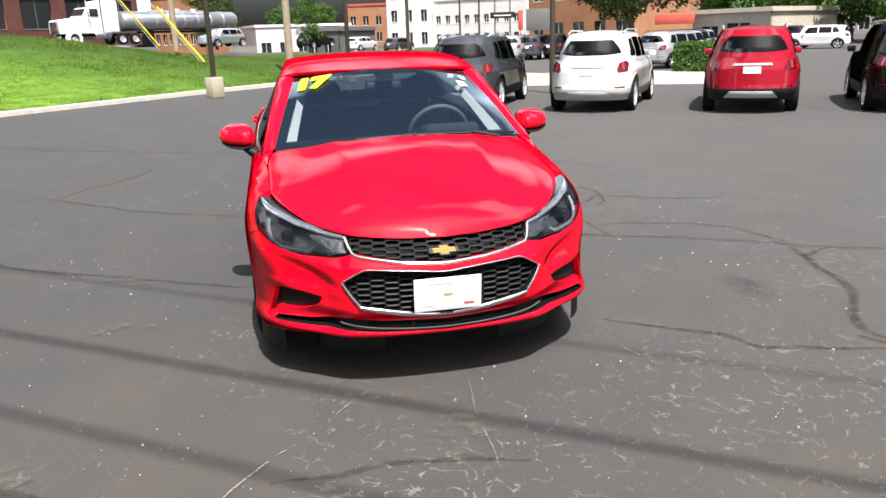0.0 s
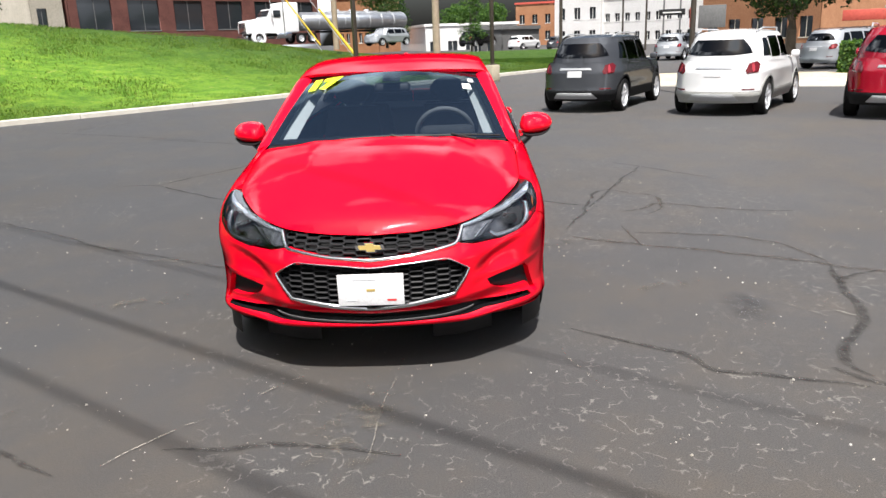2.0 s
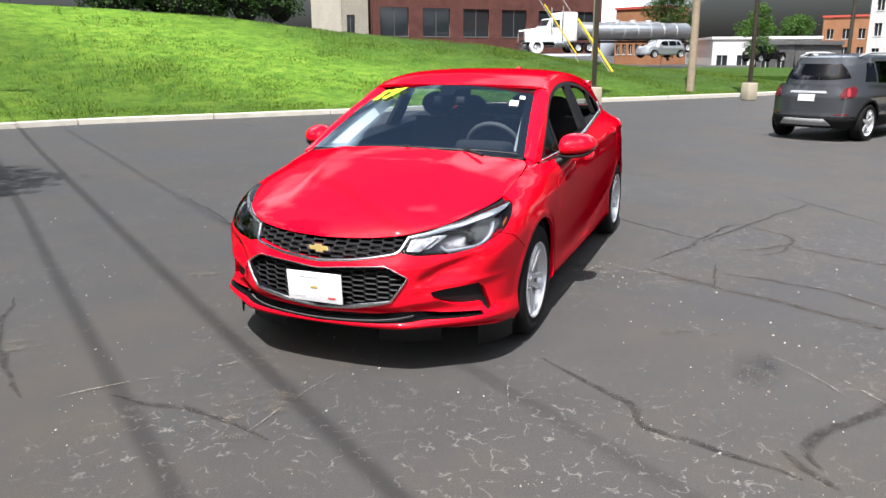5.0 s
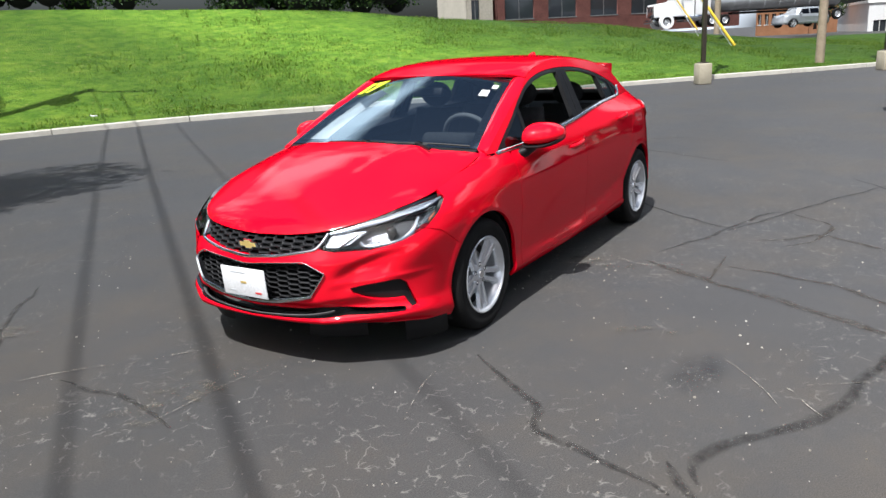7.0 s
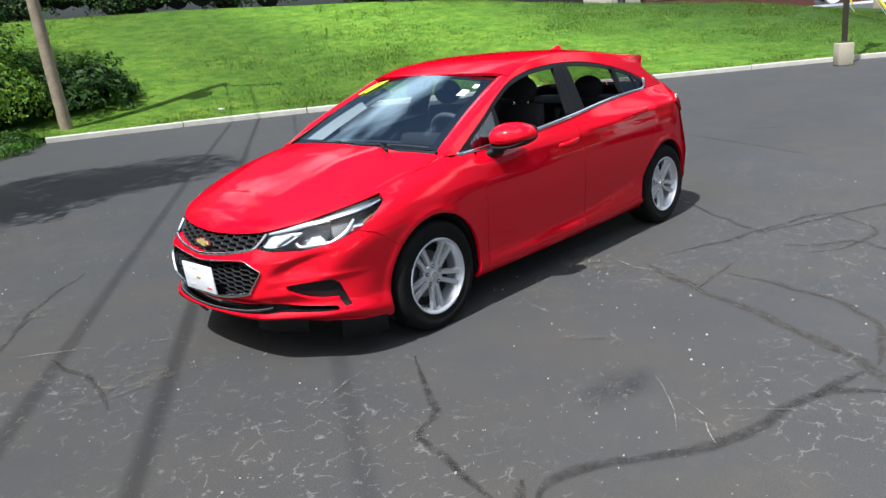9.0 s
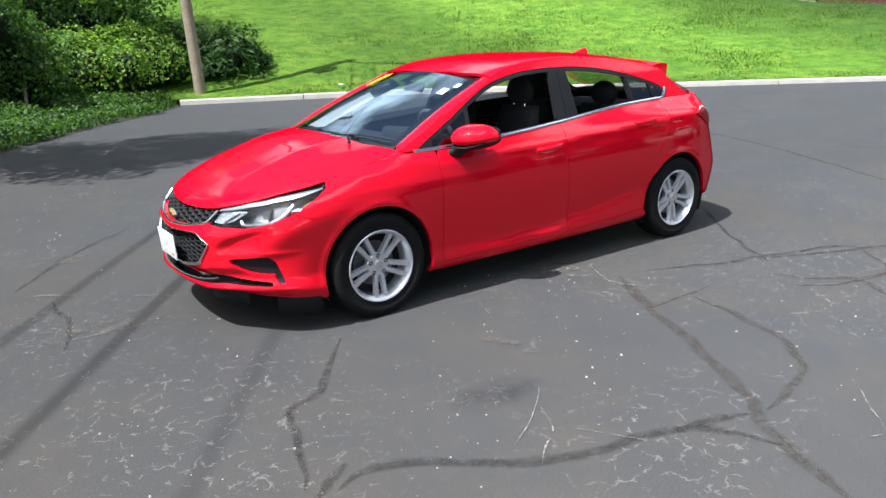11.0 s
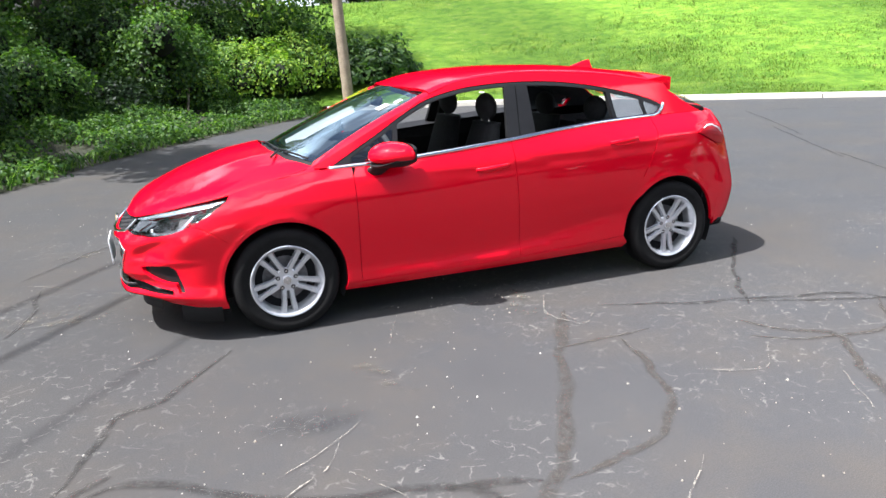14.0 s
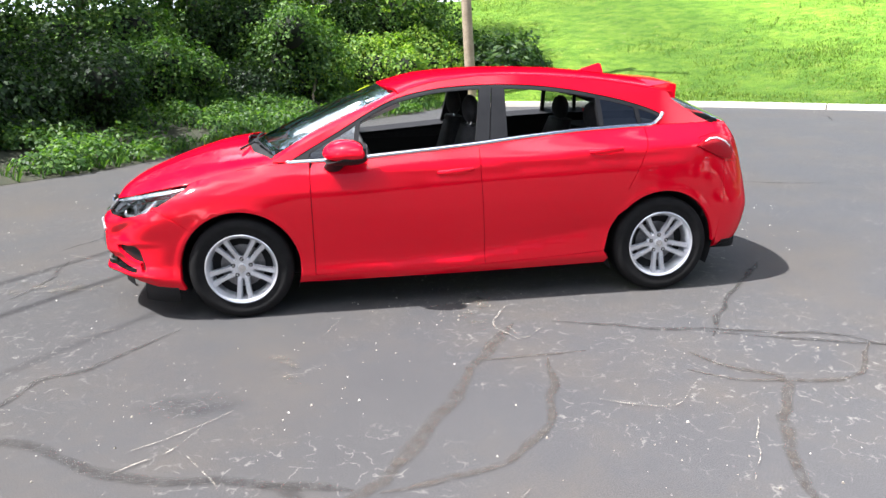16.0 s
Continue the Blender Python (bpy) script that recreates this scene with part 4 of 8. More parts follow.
    rd = [(0.169, .266), (0.60, .283), (0.955, .302)] + [(x - 0.02, z) for x, z in ra[3:]] + [(1.10, .70), (1.185, .86), (1.245, 1.0), (1.262, belt(1.26))] + [(x, belt(x)) for x in np.linspace(1.18, 0.148, 18)] + [(0.148, .87), (0.164, .50)]
    rdoor = panel("rear_door", fn, rd, RED, car, step=0.026, depth=0.02, label="red rear door with the window down")
    sill = [(-0.905, .203), (0.0, .203), (0.97, .213), (0.985, .25), (0.955, .299), (0.60, .280), (0.169, .263), (-0.4, .257), (-0.905, .257)]
    panel("sill", fn, sill, RED, car, step=0.03, depth=0.03)
    # rear quarter, with the arch
    qa = [p for p in arc(AX, WZ, ARCH, 150, 0, 30)]
    quarter = [(1.017, .52)] + qa[3:] + [(1.74, .34), (1.79, .52), (1.80, .70), (1.80, .843), (1.70, .898), (1.602, .95), (1.62, 1.002), (1.80, 1.025), (1.835, 1.07)]
    quarter += [(x, float(BELT(x)) - 0.002) for x in np.linspace(1.80, 1.27, 10)] + [(1.251, 1.0), (1.191, .86), (1.106, .70), (1.06, .61)]
    panel("rear_quarter", fn, quarter, RED, car, step=0.028, depth=0.02, label="red rear quarter panel")
    # arch liner
    for cx in (-AX, AX):
        a = arc(cx, WZ, ARCH + 0.004, 205, -25, 28)
        y0, y1 = s * 0.84, s * 0.52
        vs = [(x, y0, z) for x, z in a] + [(x, y1, z) for x, z in a]
        k = len(a)
        mesh_object("arch_liner", vs, [(i, i + 1, k + i + 1, k + i) for i in range(k - 1)] + [tuple(range(k, 2 * k))], GAP, car)
    # cabin side: roof rail, pillars
    win_top = [(-1.03, .953), (-.88, 1.035), (-.71, 1.125), (-.53, 1.225), (-.35, 1.305), (-.13, 1.352), (.06, 1.368), (.26, 1.372), (.5, 1.362), (.75, 1.332), (.97, 1.288), (1.17, 1.238), (1.33, 1.185), (1.40, 1.150)]
    rail = [(-1.12, .968), (-.95, 1.048), (-.8, 1.12), (-.65, 1.19)] + [(x, float(rail_z(x))) for x in np.linspace(-.48, 1.46, 40)]
    sidef = lambda x, z, s=s: cabin(x, z, s)
    frame_out = [(-1.12, .955)] + rail + [(1.49, 1.24), (1.58, 1.178), (1.67, 1.12), (1.74, 1.087)] + [(x, float(BELT(x)) + 0.001) for x in np.linspace(1.70, 1.37, 8)] + [(1.405, 1.148)] + list(curve_line(win_top, 60))[::-1]
    panel("cabin_side", sidef, frame_out, RED, car, step=0.024, depth=0.03, label="red roof rail and pillars round the windows")
    # black pillar covers and seals
    fx = lambda x, z, s=s: cabin(x, z, s) + (0, -s * 0.004, 0)
    wt = lambda x: float(np.interp(x, [p[0] for p in win_top], [p[1] for p in win_top]))
    seal = curve_line(win_top, 70)
    strip("window_seal", sidef, seal + (0, -0.012), 0.034, 0.004, BLACK_PLASTIC, car, base=-0.008)
    panel("b_pillar_cover", fx, [(0.125, float(BELT(.125))), (0.215, float(BELT(0.215))), (0.26, wt(.26) - .014), (0.185, wt(.185) - .014)], BLACK_PLASTIC, car, step=0.04, depth=0.03)
    panel("b_pillar_cover", fx, [(0.221, float(BELT(0.221))), (0.335, float(BELT(0.335))), (0.345, wt(.345) - .014), (0.266, wt(.266) - .014)], BLACK_PLASTIC, car, step=0.04, depth=0.03)
    panel("quarter_post", fx, [(0.955, float(BELT(.955))), (0.985, float(BELT(.985))), (0.975, wt(.975) - .01), (0.945, wt(.945) - .01)], BLACK_PLASTIC, car, step=0.04, depth=0.03)
    panel("quarter_glass", sidef, [(0.985, float(BELT(.985))), (1.31, float(BELT(1.31))), (1.385, 1.15), (1.33, 1.178), (1.17, 1.226), (.975, 1.276)], SIDE_GLASS, car, step=0.06, depth=0.0, lift=-0.008)
    panel("quarter_post", fx, [(1.225, float(BELT(1.225))), (1.25, float(BELT(1.25))), (1.235, 1.21), (1.205, 1.222)], BLACK_PLASTIC, car, step=0.04, depth=0.02)
    panel("mirror_sail", fx, [(-1.0, .962), (-.905, .962), (-.885, 1.03), (-.90, 1.018)], BLACK_PLASTIC, car, step=0.04, depth=0.02)
    panel("front_quarter_glass", sidef, [(-.90, .965), (-.64, .975), (-.60, 1.175), (-.71, 1.12), (-.88, 1.03)], SIDE_GLASS, car, step=0.06, depth=0.0, lift=-0.008)
    panel("front_quarter_post", fx, [(-.645, .972), (-.61, .974), (-.575, 1.196), (-.605, 1.178)], BLACK_PLASTIC, car, step=0.04, depth=0.02)
    belt_line = [(x, float(BELT(x))) for x in np.linspace(-1.03, 1.30, 60)]
    belt_line = [(-1.035, .958)] + belt_line + [(1.34, 1.095), (1.385, 1.125), (1.41, 1.158)]
    strip("belt_trim", sidef, belt_line, 0.026, 0.010, CHROME, car, "chrome strip along the window line")
    # A pillar between the side and the windscreen
    b = np.linspace(0, 1, 24)
    scr = screen(np.full(24, s * 1.0), b)
    rl = np.array(rail)
    xs = np.interp(b, (0, 1), (-1.12, -0.34))
    zs = np.interp(xs, rl[:, 0], rl[:, 1])
    outl = cabin(xs, zs, s)
    rows = [outl * (1 - t) + scr * t + np.array((-0.35, 0, 0.94)) * 0.016 * np.clip(b / 0.25, 0, 1)[:, None] * math.sin(math.pi * t) for t in np.linspace(0, 1, 7)]
    vs = np.vstack(rows)
    mesh_object("a_pillar", vs, [(i * 24 + j, i * 24 + j + 1, (i + 1) * 24 + j + 1, (i + 1) * 24 + j) for i in range(6) for j in range(23)], RED, car)

    xf = np.linspace(-1.32, -1.09, 12)
    uf = np.array([ux(x) for x in xf])
    low_f = body(s * uf, rim(uf)[0] - 0.002)
    foot = cabin(np.array([-1.12]), np.array([0.968]), s)[0]
    up_f = np.stack([xf, s * (hood_y(xf) + 0.004), hood_e(xf)], -1)
    corner = screen(np.array([s * 1.0]), np.array([0.0]))[0]
    w = np.clip((xf + 1.16) / 0.05, 0, 1)[:, None]
    up_f = up_f * (1 - w) + corner * w
    rows = [low_f * (1 - t) + up_f * t + np.array((0, 0, 0.006 * math.sin(math.pi * t))) for t in np.linspace(0, 1, 5)]
    mesh_object("pillar_foot", np.vstack(rows), [(i * 12 + j, i * 12 + j + 1, (i + 1) * 12 + j + 1, (i + 1) * 12 + j) for i in range(4) for j in range(11)], RED, car)
    # inner linings
    panel("pillar_lining", sidef, frame_out, TRIM_GREY, car, step=0.05, depth=0, lift=-0.045)
    dl = [(-0.95, .30), (1.0, .30), (1.02, .72), (1.65, .78), (1.75, float(BELT(1.75)) - .012)] + [(x, float(BELT(x)) - .01) for x in np.linspace(1.6, -0.95, 24)]
    panel("door_lining", fn, dl, FABRIC, car, step=0.07, depth=0, lift=-0.075)
    tl2 = [(x, float(BELT(x)) - .11) for x in np.linspace(-1.0, 1.74, 24)] + [(x, float(BELT(x)) + .002) for x in np.linspace(1.74, -1.0, 24)]
    panel("door_capping", fn, tl2, BLACK_PLASTIC, car, step=0.06, depth=0, lift=-0.024)
    sill_top = [(x, float(BELT(x)) - 0.008) for x in np.linspace(-1.0, 1.3, 40)]
    q = np.array([cabin(np.array([x]), np.array([z]), s)[0] for x, z in sill_top])
    mesh_object("window_ledge", np.vstack([q + (0, -s * 0.004, 0.022), q - (0, s * 0.085, 0.01)]), [(i, i + 1, 41 + i, 40 + i) for i in range(39)], BLACK_PLASTIC, car)

# roof and windscreen
ey = lambda x: float(glass_side(x, rail_z(x)))
rh = [(-.43, 0.0), (-.42, .2), (-.39, .42), (-.35, .56), (-.335, ey(-.335) - .003)] + [(x, ey(x) - 0.002) for x in np.linspace(-.28, 1.50, 40)] + [(1.53, .5), (1.56, .3), (1.58, 0)]
panel("roof", roof, np.vstack([rh, (np.array(rh) * (1, -1))[::-1]]), RED, car, step=0.04, depth=0.02, label="glossy red roof", centre=(0, 0, -3))
panel("headlining", roof, np.vstack([rh, (np.array(rh) * (1, -1))[::-1]]), TRIM_GREY, car, step=0.08, depth=0, lift=-0.035, centre=(0, 0, -3))
na, nb = 40, 24
A, Bb = np.meshgrid(np.linspace(-1, 1, na), np.linspace(0, 1, nb), indexing="ij")
P = screen(A, Bb).reshape(-1, 3)
wscreen = mesh_object("windscreen", P, [(i * nb + j, i * nb + j + 1, (i + 1) * nb + j + 1, (i + 1) * nb + j) for i in range(na - 1) for j in range(nb - 1)], WINDSCREEN, car, "clear windscreen with black printed edge")
wscreen.visible_shadow = False
# printed black edge
inner = [(-.93, .07), (.93, .07), (.915, .93), (-.915, .93)]
up2 = lambda a, b: screen(a, b) + np.array((0.001, 0, -0.004))
panel("screen_edge", up2, [(-1, 0), (1, 0), (1, 1), (-1, 1)], GLOSS_BLACK, wscreen, [inner], 0.08, 0)
panel("sensor_patch", up2, [(-.09, .80), (.09, .80), (.11, .94), (-.11, .94)], GLOSS_BLACK, wscreen, (), 0.08, 0)
# cowl
ca = np.linspace(-1, 1, 30)
c0 = screen(ca, 0 * ca) + (0.01, 0, 0.0)
c1 = np.stack([-1.335 + 0.19 * ca**2 - 0.02, 0.70 * ca, 0.995 - 0.045 * ca**2], -1)
mesh_object("cowl", np.vstack([c0, c1]), [(i, i + 1, 31 + i, 30 + i) for i in range(29)], BLACK_PLASTIC, car)

# tail
uu = np.linspace(-1, 1, 40)
topc = np.stack([1.58 - 0.11 * uu**2, 0.59 * uu, 1.30 - 0.05 * uu**2], -1)
ring_u = np.r_[np.linspace(-(UMAX - 0.80), -UMAX, 20), np.linspace(UMAX, UMAX - 0.80, 20)]
rz = rim(ring_u)[0]
botc = body(ring_u, rz)
vs = np.vstack([topc * (1 - t) + botc * t for t in np.linspace(0, 1, 8)])
mesh_object("rear_window", vs, [(i * 40 + j, i * 40 + j + 1, (i + 1) * 40 + j + 1, (i + 1) * 40 + j) for i in range(7) for j in range(39)], REAR_GLASS, car, "green-tinted rear window")
zt = lambda u: float(rim(u)[0])
halfb = [(ux(1.745), .262)] + [(u, float(_RZ[0](u)) + .003) for u in np.linspace(ux(1.8), UMAX, 12)]
full_tail = halfb + [(u, zt(u) - .003) for u in np.linspace(UMAX, ux(1.845), 12)] + [(ux(1.803), 1.025), (ux(1.95), .972), (ux(1.95), .823), (ux(1.803), .843), (ux(1.803), .70), (ux(1.79), .52), (ux(1.745), .345)]
for s in (-1, 1):
    panel("rear_bumper", body, np.array(full_tail) * (s, 1), RED, car, step=0.035, depth=0.02, label="red rear bumper and tailgate")
    tl = np.array([(ux(1.602), .952), (ux(1.622), 1.0), (ux(1.80), 1.022), (ux(1.945), .97), (ux(1.945), .825), (ux(1.80), .845), (ux(1.70), .90)])
    panel("lamp_surround", body, tl * (s, 1), RED, car, step=0.03, depth=0.02, lift=0.001)
    lens_out = np.array([(ux(x), z) for x, z in ((1.575, .953), (1.64, .985), (1.735, 1.010), (1.80, 1.0), (1.87, .96), (1.90, .90), (1.86, .850), (1.80, .856), (1.70, .895))])
    lens = panel("tail_lamp", body, lens_out * (s, 1), LAMP_RED, car, step=0.02, depth=0.014, lift=0.012, label="red tail lamp with clear upper band")
    strip("clear_band", body, np.array([(ux(x), z) for x, z in ((1.64, .972), (1.70, .985), (1.76, .984), (1.82, .962), (1.86, .93))]) * (s, 1), np.array([.007, .013, .014, .012, .007]), 0.006, WHITE_PLASTIC, lens, "clear reversing band", base=0.011)
    panel("valance", body, np.array([(ux(1.80), .27), (ux(1.95), .265), (ux(1.95), .300), (ux(1.80), .312)]) * (s, 1), BLACK_PLASTIC, car, step=0.04, depth=0.02, lift=0.004)
    inner_tail = [(ux(1.66), .48), (UMAX, .48)] + [(u, zt(u) + .035) for u in np.linspace(UMAX, ux(1.70), 12)]
    panel("tailgate_lining", body, np.array(inner_tail) * (s, 1), FABRIC, car, step=0.06, depth=0, lift=-0.05)
# spoiler
bm = bmesh.new()
prof = [(1.34, 0.003), (1.50, 0.0), (1.60, 0.0), (1.645, 0.0), (1.635, 0.0), (1.45, 0.0)]
ny = 17
rings = []
for k in range(ny):
    y = -0.575 + 1.15 * k / (ny - 1)
    q = (y / 0.575) ** 2
    z0, fin = float(roof(np.array(1.34), np.array(y))[2]), abs(y / 0.575) ** 5
    zs = (z0 + 0.003, max(1.362 - 0.02 * q, z0 - 0.005), 1.350 - 0.012 * q, 1.336 - 0.006 * q, 1.302 - 0.062 * fin, 1.285 - 0.02 * q)
    rings.append([bm.verts.new((x - 0.115 * q * max(0, x - 1.40) / 0.245, y, z)) for (x, _), z in zip(prof, zs)])
for a, b in zip(rings, rings[1:]):
    for k in range(6):
        bm.faces.new((a[k], a[(k + 1) % 6], b[(k + 1) % 6], b[k]))
bm.faces.new(rings[0]), bm.faces.new(rings[-1])
part("spoiler", bm, RED, car, "red roof spoiler")
# antenna fin
bm = bmesh.new()
fin = [(1.02, 0, 1.418), (1.22, 0, 1.395), (1.205, 0, 1.468), (1.17, 0, 1.466)]
l = [bm.verts.new((x, -0.028 if z < 1.43 else -0.008, z)) for x, y, z in fin]
r = [bm.verts.new((x, 0.028 if z < 1.43 else 0.008, z)) for x, y, z in fin]
bm.faces.new(l), bm.faces.new(r)
for k in range(4):
    bm.faces.new((l[k], l[(k + 1) % 4], r[(k + 1) % 4], r[k]))
bmesh.ops.bevel(bm, geom=list(bm.edges), offset=0.006, segments=2, affect="EDGES")
part("antenna_fin", bm, RED, car, "red shark-fin antenna")

# underbody and inner shell that close the gaps
bm = bmesh.new()
box(bm, (4.0, 1.30, 0.18), pose(0, 0, 0.29), 0.04)
part("underbody", bm, GAP, car)
for s in (-1, 1):
    nn = 60
    xs = np.r_[np.linspace(-0.97, 0.97, nn)]
    vs, fs = [], []
    for z, inn in ((0.22, 0.10), (0.5, 0.07), (0.9, 0.085)):
        uq = np.array([ux(x) for x in xs])
        q = body(s * uq, np.full(nn, z))
        vs += list(q - np.array((0, s * inn, 0)))
    fs = [(r * nn + i, r * nn + i + 1, (r + 1) * nn + i + 1, (r + 1) * nn + i) for r in range(2) for i in range(nn - 1)]
    mesh_object("inner_shell", vs, fs, GAP, car)
# chin under the bumper
for s in (-1, 1):
    for x0, x1, zb in ((-2.16, -1.98, 0.165), (-1.99, -1.745, 0.125)):
        us = np.linspace(ux(x0) if x0 > -2.0 else uy(0.3), ux(x1) if x1 > -1.95 else uy(0.62), 10)
        p = body(s * us, np.full(10, .24))
        p = p - np.stack([-0.010 + 0 * us, s * 0.012 + 0 * us, 0 * us], -1)
        q = p.copy()
        q[:, 2] = zb
        mesh_object("air_deflector", np.vstack([p, q, q + (0.02, 0, 0)]), [(i, i + 1, 11 + i, 10 + i) for i in range(9)] + [(10 + i, 11 + i, 21 + i, 20 + i) for i in range(9)], BLACK_PLASTIC, car, "black rubber air deflector")


def wheel(x, s):
    """A five-double-spoke alloy with its tyre and brake."""
    w = new("wheel")
    w.parent = car
    w.matrix_parent_inverse = Matrix()
    w.location = (x, s * 0.765, WZ)
    tagged(w, "silver alloy wheel with five double spokes")
    o = s
    bm = bmesh.new()
    prof = [(.204, -.095), (.235, -.104), (.28, -.107), (.303, -.098), (.3135, -.085), (.318, -.06), (.3185, 0), (.318, .06), (.3135, .085), (.303, .098), (.28, .107), (.262, .107), (.258, .105), (.235, .104), (.204, .095)]
    lathe(bm, [(r, y * o) for r, y in prof], 72)
    part("tyre", bm, RUBBER, w, "black rubber tyre")
    bm = bmesh.new()
    prof = [(.216, .096), (.219, .104), (.215, .107), (.206, .103), (.200, .088), (.190, .075), (.186, .05), (.182, -.09)]
    lathe(bm, [(r, y * o) for r, y in prof], 72)
    part("rim", bm, ALLOY, w, "silver rim")
    bm = bmesh.new()
    lathe(bm, [(.001, .01), (.135, .01), (.135, -.01), (.001, -.01)], 40, Matrix.Translation((0, -0.005 * o, 0)))
    part("brake_disc", bm, DISC_STEEL, w, "grey steel brake disc")
    bm = bmesh.new()
    lathe(bm, [(.001, -.03), (.2, -.03)], 40, Matrix.Translation((0, -0.03 * o, 0)))
    part("brake_shield", bm, GAP, w)
    bm = bmesh.new()
    lathe(bm, [(.001, .074), (.022, .074), (.028, .07), (.03, .066), (.066, .064), (.074, .056), (.072, .02)], 40, Matrix.Scale(o, 4, (0, 1, 0)))
    part("hub", bm, ALLOY, w)
    bm = bmesh.new()
    lathe(bm, [(.001, .078), (.024, .077), (.026, .072)], 24, Matrix.Scale(o, 4, (0, 1, 0)))
    part("hub_cap", bm, CHROME, w)
    for k in range(5):
        a0 = radians(-90 + 72 * k)
        for e in (-1, 1):
            bm = bmesh.new()
            sec = [(.030, .018 * e, .018, .062), (.085, .0225 * e, .0175, .070), (.14, .027 * e, .018, .077), (.175, .032 * e, .0205, .082), (.200, .037 * e, .0245, .086)]
            rings = []
            for r, off, hw, y in sec:
                ring = []
                for dx, dy in ((-1, -.02), (-.62, 0), (.62, 0), (1, -.02)):
                    t = off + dx * hw
                    ring.append(bm.verts.new((r * math.cos(a0) - t * math.sin(a0), (y + dy) * o, r * math.sin(a0) + t * math.cos(a0))))
                rings.append(ring)
            for a, b in zip(rings, rings[1:]):
                for i in range(3):
                    bm.faces.new((a[i], a[i + 1], b[i + 1], b[i]))
            part("spoke", bm, ALLOY, w)
        a1 = a0 + radians(36)
        bm = bmesh.new()
        at = Matrix.Translation((.055 * math.cos(a1), 0, .055 * math.sin(a1))) @ Matrix.Scale(o, 4, (0, 1, 0))
        # black ring on the hub paints in the shade of a lug pocket
        lathe(bm, [(.0085, .0655), (.013, .066), (.0145, .064)], 16, at)
        part("lug_shade", bm, GAP, w)
        bm = bmesh.new()
        lathe(bm, [(.001, .070), (.007, .070), (.0088, .066)], 6, at)
        part("lug_nut", bm, CHROME, w)
    return w


for x in (-AX, AX):
    for s in (-1, 1):
        wheel(x, s)

# ---- car: mirrors, handles, wipers, stickers, cabin ----
def blob(bm, rings):
    """A closed body through rings of points."""
    vr = [[bm.verts.new(p) for p in r] for r in rings]
    n = len(vr[0])
    for a, b in zip(vr, vr[1:]):
        for k in range(n):
            bm.faces.new((a[k], a[(k + 1) % n], b[(k + 1) % n], b[k]))
    bm.faces.new(vr[0]), bm.faces.new(vr[-1])
    return bm


